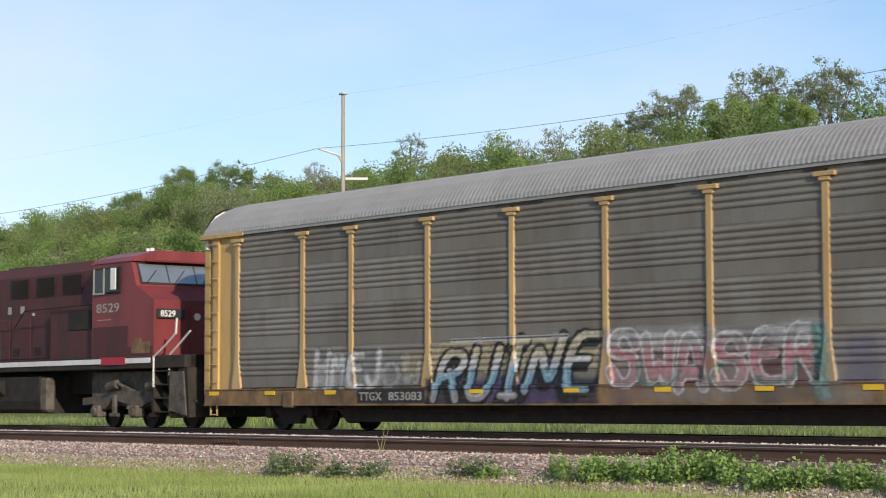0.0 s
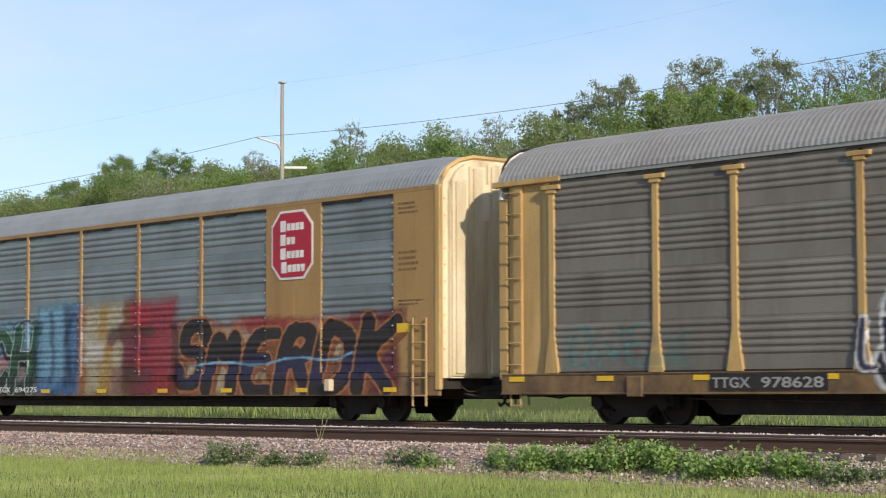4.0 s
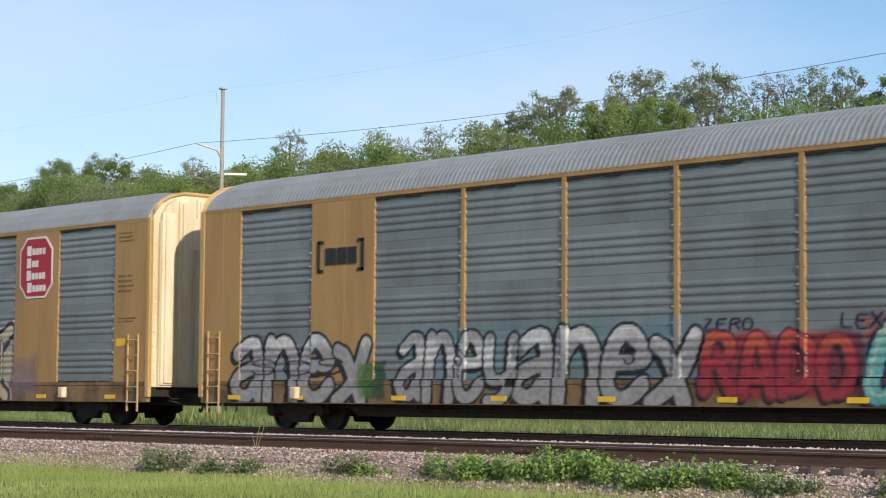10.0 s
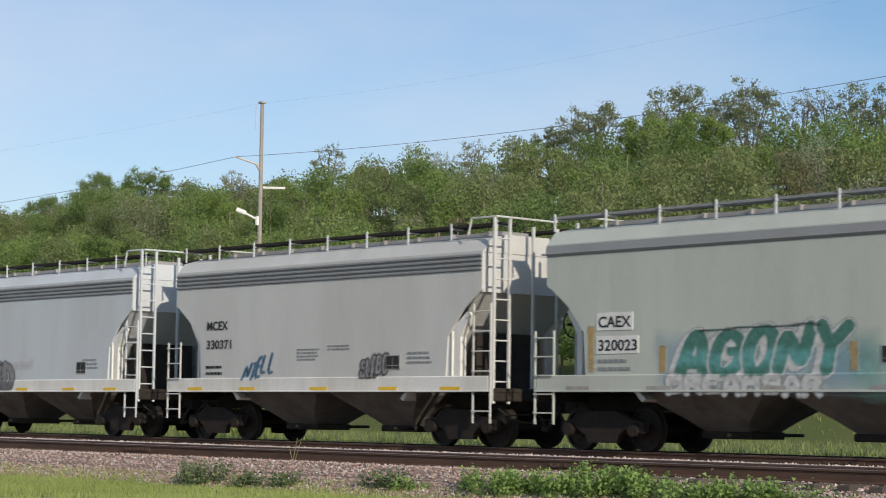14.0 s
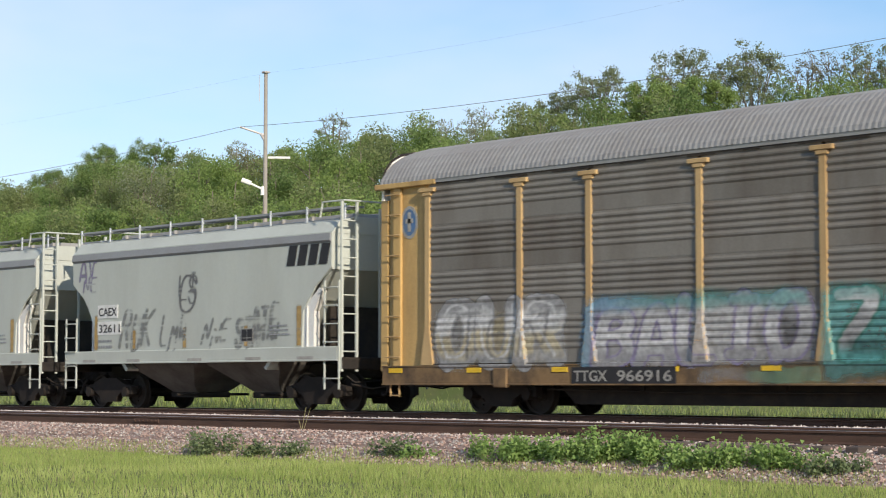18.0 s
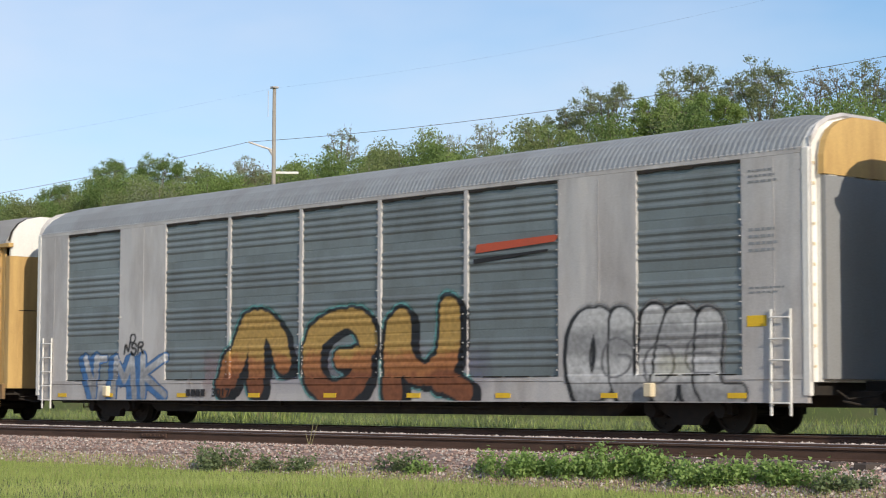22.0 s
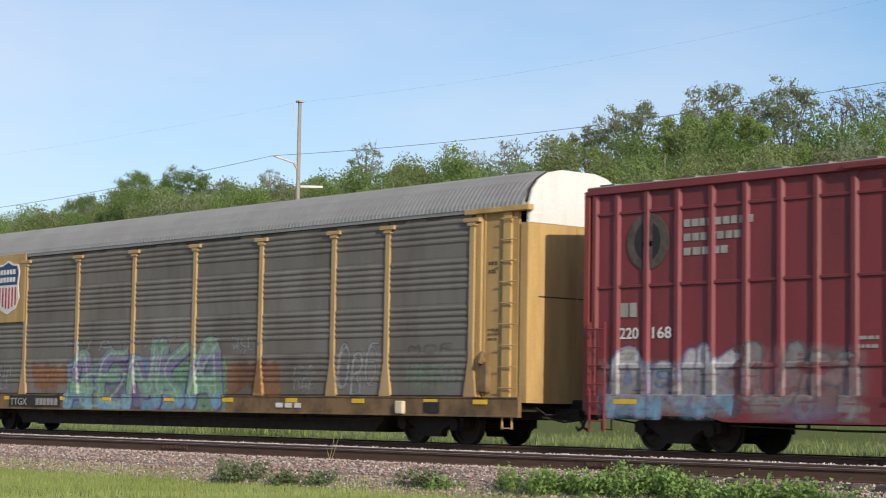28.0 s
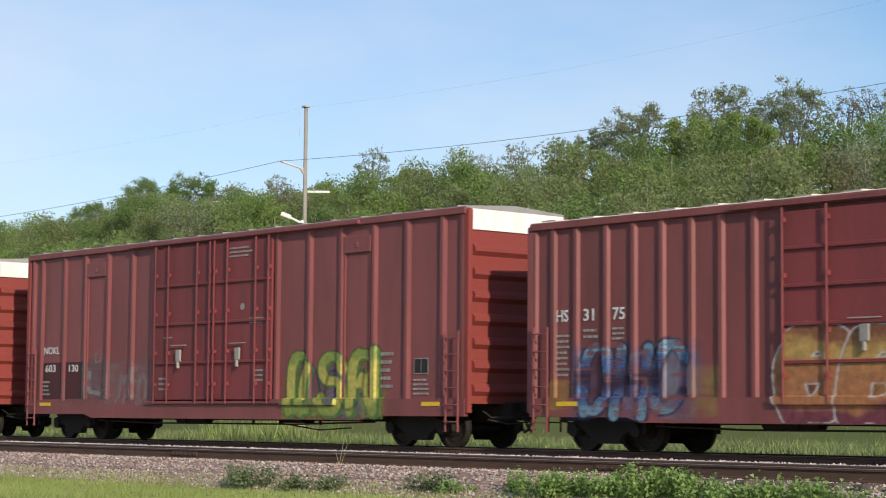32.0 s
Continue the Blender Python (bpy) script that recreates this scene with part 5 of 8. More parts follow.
    for s in (-1, 1):
        sgn = 0 if s < 0 else math.pi
        sill = part("side_sill", shared(("sill_q", body), lambda: Shape().prism([(0.05, 0.58), (-0.045, 0.58), (-0.045, 0.99), (-0.06, 1.0), (-0.06, 1.08), (0.05, 1.08)], -13.2, 13.2).mesh("side_sill", M["sill"] if body == "ochre" else B)), car, "", at=(0, 1.42 * s, 0), turn=sgn)
        for x in (-11.9, -9.6, -6.2, -3.2, -0.3, 2.6, 5.4, 8.4, 11.6):
            part("reflector", shared("refl", lambda: Shape().box(-0.22, 0.22, -0.012, 0, 0, 0.10).mesh("reflector", M["mark_yellow"])), sill, at=(x, -0.05, 0.66))
        part("top_chord", shared(("chord_q", body), lambda: Shape().box(-13.15, 13.15, -0.05, 0.04, 5.0, 5.12, 0.012).mesh("top_chord", B)), car, at=(0, 1.43 * s, 0), turn=sgn)
        for a, b, nm in ((-13.15, -11.72, "end_panel"), (-9.13, -7.0, "plain_panel"), (7.0, 9.13, "plain_panel"), (11.72, 13.15, "end_panel")):
            w = b - a
            def mk():
                sh = Shape().box(0, w, -0.045, 0.03, 1.0, 5.02, 0.008)
                sh.box(w * 0.52, w * 0.52 + 0.02, -0.05, -0.04, 1.1, 4.95)
                for zz in (1.6, 2.7, 3.8, 4.7):
                    for xx in (0.06, w - 0.06):
                        sh.box(xx - 0.02, xx + 0.02, -0.055, -0.04, zz, zz + 0.04)
                return sh.mesh(nm, B)
            part(nm, shared((nm, body), mk), car, at=(a if s < 0 else -a, 1.43 * s, 0), turn=sgn)
        for x in (-4.26, -1.42, 1.42, 4.26):
            part("side_post", shared(("post_q", body), lambda: Shape().box(-0.06, 0.06, -0.045, 0.03, 1.06, 5.02, 0.008).mesh("side_post", B)), car, at=(x, 1.43 * s, 0), turn=sgn)
        for a, b in ((-11.72, -9.13), (-7.0, -4.32), (-4.2, -1.48), (-1.36, 1.36), (1.48, 4.2), (4.32, 7.0), (9.13, 11.72)):
            me = screen_mesh(b - a, h, "q", M[screen])
            for k in range(4):
                part("screen_panel", me, car, at=(a if s < 0 else -a, 1.43 * s, 1.08 + k * h), turn=sgn)
            part("panel_joint", shared(("qjoint_t", round(b - a, 2)), lambda: ragged_strip(0.02, b - a - 0.02, -0.01, 4.93, 5.0, 7)), car, "dark ragged joint above the screens", at=(a if s < 0 else -a, 1.455 * s, 0), turn=sgn)
            part("panel_joint", shared(("qjoint_b", round(b - a, 2)), lambda: ragged_strip(0.05, b - a - 0.05, -0.02, 1.075, 1.105, 8, 0.12)), car, "dashed dark slot below the screens", at=(a if s < 0 else -a, 1.465 * s, 0), turn=sgn)
            bolts = shared(("sbolts", round(b - a, 2)), lambda: _bolts(b - a))
            part("bolts", bolts, car, at=(a if s < 0 else -a, 1.43 * s, 0), turn=sgn, kind="stuff")
    for s in (-1, 1):
        door = [(-1.44, 0.95), (1.44, 0.95), (1.44, 5.02), (1.36, 5.28), (1.2, 5.48), (0.92, 5.64), (0.5, 5.74), (-0.5, 5.74), (-0.92, 5.64), (-1.2, 5.48), (-1.36, 5.28), (-1.44, 5.02)]
        def mk():
            sh = Shape().prism(door, -0.06, 0.10)
            sh.prism([(y * 0.86, z if z < 1 else z - 0.06) for y, z in door], 0.1, 0.2)
            for k in range(8):
                sh.box(0.19, 0.225, -0.62, -0.56, 1.2 + 0.5 * k, 1.28 + 0.5 * k)
            return sh.mesh("end_door", M[end])
        ed = part("end_door", shared(("edoor_q", end), mk), car, "cream folding end door" if end == "cream" else "grey folding end door", at=(13.15 * s, 0, 0), turn=0 if s > 0 else math.pi)
        for y, w, zt in ((-1.02, 0.2, 5.22), (-0.5, 0.22, 5.52), (0.0, 0.18, 5.6), (0.5, 0.22, 5.52), (1.02, 0.2, 5.22)):
            part("door_fold", shared(("dfold", end, w, zt), lambda: Shape().prism([(-w, zt), (-w, 1.0), (w, 1.0), (w, zt)], 0.19, 0.25).prism([(-w * 0.6, zt - 0.05), (-w * 0.6, 1.05), (w * 0.6, 1.05), (w * 0.6, zt - 0.05)], 0.25, 0.30).mesh("door_fold", M[end])), ed, at=(0, y, 0))
        part("end_frame", shared(("eframe", body), lambda: Shape().tube([(0.1, y, z) for y, z in door[1:] + door[:1]], 0.055, 4).mesh("end_frame", M["yellow"] if body == "ochre" else B)), ed, "painted rim round the end")
        for y in (-0.95, -0.3, 0.3, 0.95):
            part("door_panel", shared(("dpan", end), lambda: Shape().box(0.25, 0.262, -0.12, 0.12, 4.35, 5.15, 0.004).mesh("door_panel", M["cream" if end == "cream" else "galv"])), ed, at=(0, y, 0))
        part("door_seam", shared("dseam", lambda: Shape().box(0.2, 0.218, -0.012, 0.012, 1.0, 5.5).mesh("door_seam", M["under"])), ed, at=(0, -0.68, 0))
        part("door_seam", shared("dseam", lambda: None), ed, at=(0, 0.68, 0))
        part("bolts", shared("ebolts", lambda: _end_bolts()), ed, kind="stuff")
        if end != "cream":
            top_ = [(y * 0.9, z - 0.05) for y, z in door if z > 5] + [(-1.30, 4.62), (1.30, 4.62)]
            # darker grey paints the next car's shadow on; the white rim stays as sunlit strip
            part("door_leaf", shared("dleaf_q", lambda: Shape().box(0.2, 0.312, -1.24, 1.24, 1.0, 4.6, 0.006).mesh("door_leaf", M["hop_stripe"])), ed, "dull grey door leaf")
            part("door_top", shared(("dtop_q", body), lambda: Shape().prism(top_, 0.19, 0.32).mesh("door_top", M["yellow"])), ed, "yellow top of the end door")
        for q in (-1, 1):
            part("corner_post", shared(("corner_q", body), lambda: Shape().box(-0.08, 0.08, -0.05, 0.05, 0.7, 5.1, 0.015).mesh("corner_post", M["yellow"] if body == "ochre" else M["white"])), car, at=(13.2 * s, 1.44 * q, 0))
        for q, xx in ((-1, 12.65), (1, 12.65)):
            ladder(car, xx * s - 0.22, xx * s + 0.22, 1.52 * q, 0.35, 2.25, 5, M["tan"] if body == "ochre" else M["white"])
        coupler(car, 13.85 * s, s)
        truck(car, 10.05 * s)
    return car


def _bolts(w):
    sh = Shape()
    for x in (0.03, w - 0.03):
        for k in range(13):
            sh.box(x - 0.012, x + 0.012, -0.055, -0.035, 1.2 + 0.3 * k, 1.225 + 0.3 * k)
    return sh.mesh("bolts", M["alu"])


def _end_bolts():
    sh = Shape()
    for y in (-1.32, 1.32):
        for k in range(11):
            sh.box(0.1, 0.125, y - 0.025, y + 0.025, 1.2 + 0.36 * k, 1.25 + 0.36 * k)
    return sh.mesh("bolts", M["cream"])


# ---- covered hoppers ----
def hopper_side(right, top):
    o = [(5.52, top), (5.50, 3.25), (4.95, 2.85), (4.48, 2.3), (4.42, 1.42)]
    return [(-x, z) for x, z in o] + [(x, z) for x, z in o[::-1]]


def chute_mesh():
    rings = [(1.62, 1.30, 1.30), (1.45, 1.22, 1.08), (0.75, 0.72, 0.62), (0.5, 0.45, 0.40)]
    v = [(sx * a, sy * b, z) for a, b, z in rings for sx, sy in ((-1, -1), (1, -1), (1, 1), (-1, 1))]
    f = [(k * 4 + (j + 1) % 4, k * 4 + j, k * 4 + 4 + j, k * 4 + 4 + (j + 1) % 4) for k in range(3) for j in range(4)]
    return mesh_of("discharge_bay", v, f + [(0, 1, 2, 3), (15, 14, 13, 12)], M["grime"])


def hopper(xc, label, paint_="hop_blue", ribs=True, frame="hop_blue", sill="white"):
    """Two-bay covered hopper with open ends, roof walk and corner ladders."""
    car = thing("covered_hopper", None, label, "freight car", "covered hoppers in the train", at=(xc, TRAIN_Y, 0))
    m, fr = M[paint_], M[frame]
    for s in (-1, 1):
        sgn = 0 if s < 0 else math.pi
        def mk():
            sh = Shape().prism(hopper_side(1, 4.05), -0.02, 0.02, 'y')
            return sh.mesh("side_sheet", m)
        part("side_sheet", shared(("hside", paint_), mk), car, at=(0, 1.50 * s, 0), turn=sgn)
        def mk2():
            sh = Shape()
            if ribs:
                zig = [(0.0, 3.62)]
                for k in range(4):
                    zig += [(-0.022, 3.64 + 0.095 * k), (-0.055, 3.66 + 0.095 * k), (-0.055, 3.69 + 0.095 * k), (-0.022, 3.71 + 0.095 * k)]
                sh.prism(zig + [(0.0, 4.02)], -5.5, 5.5)
            else:
                sh.prism([(-0.07, 3.86), (-0.015, 3.80), (-0.015, 4.02), (-0.05, 4.02)], -5.5, 5.5)
            return sh.mesh("top_chord", M["hop_stripe"])
        part("top_chord", shared(("hchord", ribs), mk2), car, "ribbed top chord", at=(0, 1.50 * s, 0), turn=sgn)
        part("side_sill", shared(("hsill", sill), lambda: Shape().prism([(0.06, 1.14), (-0.08, 1.14), (-0.08, 1.17), (-0.05, 1.18), (-0.05, 1.45), (-0.03, 1.47), (0.06, 1.47)], -5.75, 5.75).mesh("side_sill", M[sill])), car, "pale side sill", at=(0, 1.50 * s, 0), turn=sgn)
        for x in (-4.6, -2.5, 0.2, 2.6, 4.6):
            part("reflector", shared(("hrefl", sill), lambda: Shape().box(-0.3, 0.3, -0.01, 0, 0, 0.07).mesh("reflector", M["mark_yellow"] if sill == "white" else M["mark_dull"])), car, at=(x, 1.552 * s, 1.18), turn=sgn)
    # roof: sloping plates, trough hatch, walkway on brackets
    rf = [(-1.52, 4.02), (-1.30, 4.30), (-0.85, 4.42), (0.85, 4.42), (1.30, 4.30), (1.52, 4.02)]
    part("roof", shared(("hroof", paint_), lambda: Shape().prism(rf, -5.52, 5.52).mesh("roof", m)), car, "pale sloping roof sheets")
    def mkh():
        sh = Shape().prism([(-0.42, 4.42), (-0.38, 4.56), (0.38, 4.56), (0.42, 4.42)], -4.9, 4.9)
        for k in range(9):
            sh.box(-4.7 + 1.15 * k, -4.62 + 1.15 * k, -0.46, 0.46, 4.44, 4.575, 0.01)
        return sh.mesh("hatch", M["galv"])
    part("hatch", shared("hhatch", mkh), car, "long trough hatch")
    for s in (-1, 1):
        walk_ = part("roof_walk", shared(("hwalk", ribs), lambda: Shape().box(-5.75, 5.75, -0.2, 0.2, 4.61, 4.635).box(-5.75, 5.75, -0.212, -0.19, 4.60, 4.65).box(-5.75, 5.75, 0.19, 0.212, 4.60, 4.65).mesh("roof_walk", M["under"] if ribs else M["hop_stripe"])), car, "grating roof walk", at=(0, 0.98 * s, 0))
        for k in range(9):
            part("bracket", shared("hbrk", lambda: Shape().box(-0.022, 0.022, -0.245, -0.215, 4.34, 4.70, 0.004).box(-0.022, 0.022, -0.23, 0.1, 4.57, 4.60).mesh("bracket", fr)), walk_, at=(-5.6 + 1.4 * k, 0, 0), turn=0 if s < 0 else math.pi)
    # ends: slope sheets, upright plate, frame, platform
    for s in (-1, 1):
        t = 0 if s > 0 else math.pi
        def mke():
            sh = Shape()
            sh.prism([(5.45, 3.2), (5.5, 3.3), (3.0, 0.95), (2.9, 1.0)], -1.46, 1.46, 'y')
            return sh.mesh("slope_sheet", m)
        part("slope_sheet", shared(("hslope", paint_), mke), car, "sloping end sheet", turn=t)
        part("end_sheet", shared(("hend", paint_), lambda: Shape().prism([(-1.49, 3.2), (1.49, 3.2), (1.49, 4.05), (1.28, 4.30), (0.85, 4.41), (-0.85, 4.41), (-1.28, 4.30), (-1.49, 4.05)], 5.44, 5.5).mesh("end_sheet", fr)), car, turn=t)
        for y in (-1.36, 1.36):
            gus = part("end_gusset", shared(("hgus", y), lambda: Shape().prism([(4.40, 1.44), (4.84, 1.44), (4.84, 2.28), (5.12, 2.72), (5.04, 2.8), (4.62, 2.5), (4.40, 2.34)], y - 0.13, y + 0.03 * (1 if y < 0 else -1), 'y').mesh("end_gusset", M["white"])), car, "pale upright end plate", turn=t)
            part("stiffener", shared(("hstif", y), lambda: Shape().box(4.58, 4.63, y - 0.16, y + 0.1, 1.46, 2.4, 0.01).mesh("stiffener", M["white"])), gus)
        part("end_platform", shared("hplat", lambda: Shape().box(4.4, 5.9, -1.45, 1.45, 1.14, 1.2).box(4.4, 5.3, -0.2, 0.2, 0.75, 1.15, 0.02).box(5.75, 5.88, -1.5, 1.5, 0.95, 1.22, 0.02).box(4.6, 4.7, -0.9, 0.9, 1.2, 2.4).mesh("end_platform", M["under"])), car, turn=t)
        for q in (-1, 1):
            ladder(car, 5.28 * s, 5.80 * s if s > 0 else 5.80 * s, 1.53 * q, 0.5, 2.95, 6, fr, "ladder", "pale steel corner ladder") if s > 0 else ladder(car, -5.80, -5.28, 1.53 * q, 0.5, 2.35, 5, fr, "ladder", "pale steel corner ladder")
        def mkl():
            sh = Shape()
            for y in (-1.48, -1.05):
                sh.box(5.80, 5.86, y - 0.03, y + 0.03, 0.9, 4.72, 0.006)
            for k in range(8):
                sh.rod((5.84, -1.48, 1.35 + 0.42 * k), (5.84, -1.05, 1.35 + 0.42 * k), 0.018, 6)
            for y in (-0.35, 0.35):
                sh.box(5.78, 5.84, y - 0.03, y + 0.03, 1.2, 4.6, 0.006)
            sh.tube([(5.0, -1.45, 4.4), (5.1, -1.45, 4.74), (5.86, -1.45, 4.74), (5.86, 0.3, 4.74)], 0.022, 6)
            return sh.mesh("end_ladder", fr)
        part("end_ladder", shared(("hladd", frame), mkl), car, "tall end ladder with grab rails", turn=t)
        def mkw():
            sh = Shape()
            n = 18
            pts = [(5.95, 0.7 + 0.28 * math.cos(2 * math.pi * j / n), 2.6 + 0.28 * math.sin(2 * math.pi * j / n)) for j in range(n + 1)]
            sh.tube(pts, 0.02, 5).rod((5.8, 0.7, 2.6), (5.98, 0.7, 2.6), 0.03, 6)
            for j in range(3):
                a = 2.1 * j
                sh.rod((5.95, 0.7, 2.6), (5.95, 0.7 + 0.28 * math.cos(a), 2.6 + 0.28 * math.sin(a)), 0.012, 4)
            return sh.mesh("brake_wheel", M["truck"])
        if s > 0:
            part("brake_wheel", shared("hbw", mkw), car)
        coupler(car, 5.95 * s, s)
        truck(car, 4.4 * s)
    # discharge bays under the sill
    for x in (-1.75, 1.75):
        bay = part("discharge_bay", shared("hbay", chute_mesh), car, "tapering discharge chute in shade", at=(x, 0, 0))
        part("gate", shared("hgate", lambda: Shape().box(-0.6, 0.6, -0.5, 0.5, 0.28, 0.42, 0.02).rod((0.55, -1.1, 0.36), (0.55, 1.1, 0.36), 0.035, 6).mesh("gate", M["under"])), bay)
    part("centre_sill", shared("hcs", lambda: Shape().box(-5.6, -2.6, -0.25, 0.25, 0.78, 1.1, 0.02).box(2.6, 5.6, -0.25, 0.25, 0.78, 1.1, 0.02).box(-2.6, 2.6, -0.2, 0.2, 1.12, 1.3).mesh("centre_sill", M["under"])), car)
    return car


# ---- boxcars ----
def boxcar(xc, half, top, label, paint_, ribs, doors, truck_x, endpaint, band=None, hrib=(), door_bars=4, thin=True, lid="roof_white"):
    car = thing("boxcar", None, label, "freight car", "boxcars in the train", at=(xc, TRAIN_Y, 0))
    m = M[paint_]
    part("body", Shape().box(-half, half, -1.40, 1.40, 1.0, top - 0.02).mesh("body", m), car)
    rp = [(-1.46, top - 0.03), (-1.44, top + 0.03), (0, top + 0.12), (1.44, top + 0.03), (1.46, top - 0.03)]
    def mkr():
        sh = Shape().prism(rp, -half, half)
        n = int(half * 2 / 1.05)
        for k in range(n):
            x = -half + 0.5 + k * (2 * half - 1) / (n - 1)
            sh.prism([(y, z + 0.03) for y, z in rp[1:4]] + [(1.40, top), (-1.40, top)], x - 0.2, x + 0.2)
        return sh.mesh("roof", M[lid])
    part("roof", mkr(), car, "pale ribbed steel roof")
    for s in (-1, 1):
        sgn = 0 if s < 0 else math.pi
        part("side_sill", Shape().prism([(-half, 0.68), (-half * 0.66, 0.68), (-half * 0.62, 0.58), (half * 0.62, 0.58), (half * 0.66, 0.68), (half, 0.68), (half, 1.06), (-half, 1.06)], -0.06, 0.05, 'y').mesh("side_sill", m), car, at=(0, 1.42 * s, 0), turn=sgn)
        part("top_chord", Shape().box(-half, half, -0.07, 0.05, top - 0.14, top + 0.01, 0.012).mesh("top_chord", m), car, at=(0, 1.42 * s, 0), turn=sgn)
        for x in ribs:
            rm = shared(("rib", paint_, top, thin), lambda: Shape().prism([(-0.12 if not thin else -0.09, 0.0), (-0.045, -0.06), (0.045, -0.06), (0.12 if not thin else 0.09, 0.0)], 1.02, top - 0.12, 'z').mesh("side_post", m))
            part("side_post", rm, car, at=(x if s < 0 else -x, 1.40 * s, 0), turn=sgn)
        for z in hrib:
            for u, v in zip(ribs, ribs[1:]):
                if v - u < 1.6:
                    w = round(v - u - 0.12, 3)
                    part("stiffener", shared(("stiff", paint_, w), lambda: Shape().box(0, w, -0.035, 0.0, -0.03, 0.03, 0.006).mesh("stiffener", m)), car, at=(u + 0.06 if s < 0 else -u - 0.06, 1.40 * s, z), turn=sgn)
        for d0, d1 in doors:
            def mkd():
                w = d1 - d0
                sh = Shape().box(0, w, -0.07, 0.0, 1.0, top - 0.2, 0.012)
                n = door_bars
                for k in range(1, n):
                    zz = 1.0 + (top - 1.2) * k / n
                    sh.box(0.05, w - 0.05, -0.12, -0.06, zz - 0.035, zz + 0.035, 0.01)
                for x in (0.06, w * 0.256, w * 0.757, w - 0.06):
                    sh.rod((x, -0.14, 0.95), (x, -0.14, top - 0.15), 0.022, 6)
                    for zz in (1.4, 2.2, 3.2, 4.2):
                        sh.box(x - 0.04, x + 0.04, -0.15, -0.06, zz, zz + 0.09)
                return sh.mesh("door", M["box_door"])
            dr = part("door", shared(("bdoor", round(d1 - d0, 2), top, door_bars), mkd), car, "sliding door with lock rods", at=(d0 if s < 0 else -d0, 1.41 * s, 0), turn=sgn)
            part("latch", shared("latch", lambda: Shape().box(-0.1, 0.1, -0.15, -0.1, 0.12, 0.42, 0.01).box(-0.03, 0.03, -0.17, -0.1, -0.05, 0.12, 0.01).box(-0.35, 0.35, -0.14, -0.12, 0.52, 0.545).mesh("latch", M["mark_dull"])), dr, "pale latch lever", at=((d1 - d0) * 0.45, 0, 1.9))
        part("door_track", Shape().box(min(d[0] for d in doors) - 1.2, max(d[1] for d in doors) + 3.4, -0.14, 0.0, top - 0.12, top - 0.02, 0.01).box(min(d[0] for d in doors) - 0.3, max(d[1] for d in doors) + 2.5, -0.12, 0.0, 0.95, 1.02, 0.01).mesh("door_track", m), car, at=(0, 1.42 * s, 0), turn=sgn)
    for s in (-1, 1):
        t = 0 if s > 0 else math.pi
        e = part("end_wall", shared(("bend", endpaint, top), lambda: Shape().box(0, 0.06, -1.40, 1.40, 0.95, top - 0.02).mesh("end_wall", M[endpaint])), car, "ribbed steel end wall", at=(half * s, 0, 0), turn=t)
        for k in range(7):
            part("end_rib", shared(("brib", endpaint), lambda: Shape().prism([(0.055, -0.04), (0.16, 0.06), (0.16, 0.14), (0.055, 0.24)], -1.32, 1.32, 'y').mesh("end_rib", M[endpaint])), e, at=(0, 0, 1.15 + k * (top - 1.65) / 7))
        for y in (-1.4, 1.4):
            part("corner_post", shared(("bcorner", endpaint, top), lambda: Shape().box(-0.05, 0.1, -0.06, 0.06, 0.75, top - 0.05, 0.01).mesh("corner_post", M[endpaint])), e, at=(0, y, 0))
        if band:
            part("end_band", shared(("bband", top), lambda: Shape().box(0.06, 0.1, -1.34, 1.34, top - 0.48, top - 0.03, 0.005).mesh("end_band", M[band])), e, "white band along the top")
        for q in (-1, 1):
            lx = (half - 0.36) * s
            ladder(car, lx - 0.2, lx + 0.2, 1.52 * q, 0.35, 2.5, 6, m)
            part("yellow_mark", shared("bymark", lambda: Shape().box(-0.3, 0.3, -0.01, 0, 0, 0.09).mesh("yellow_mark", M["mark_yellow"])), car, at=((half - 1.1) * s, 1.485 * q, 0.9), turn=0 if q < 0 else math.pi)
        coupler(car, (half + 0.55) * s, s)
        part("draft_box", shared("draft", lambda: Shape().box(-1.2, 0.25, -0.35, 0.35, 0.6, 1.0, 0.03).mesh("draft_box", M["under"])), car, at=(half * s, 0, 0), turn=t)
        truck(car, truck_x * s)
    part("underframe", Shape().box(-half + 0.3, half - 0.3, -0.3, 0.3, 0.55, 1.0, 0.02).box(-half + 0.2, half - 0.2, -1.38, 1.38, 0.9, 1.0).rod((-2.5, -0.8, 0.62), (-1.2, -0.8, 0.62), 0.17, 12).box(2.0, 2.9, -0.95, -0.5, 0.5, 0.9, 0.03).tube([(-5.5, -1.0, 0.62), (5.5, -1.0, 0.6)], 0.025, 5).mesh("underframe", M["under"]), car, "dark underframe with brake gear")
    return car


# ---- locomotive ----
def locomotive(xc):
    car = thing("diesel_locomotive", None, "faded dark red diesel locomotive, sooty along its hood", "locomotive", at=(xc, TRAIN_Y, 0))
    R, D_ = M["loco_red"], M["loco_dirty"]
    part("frame", Shape().box(-11.0, 10.9, -1.5, 1.5, 1.60, 1.94, 0.02).box(-11.0, 10.6, -0.5, 0.5, 0.95, 1.62).mesh("frame", M["under"]), car)
    for s in (-1, 1):
        part("frame_stripe", Shape().box(-10.9, 9.2, -0.012, 0, 1.75, 1.89).box(6.6, 7.9, -0.02, 0, 1.72, 1.92, 0, 1).mesh("frame_stripe", [M["mark_white"], M["mark_red"]]), car, "white stripe along the frame", at=(0, 1.512 * s, 0), turn=0 if s < 0 else math.pi)
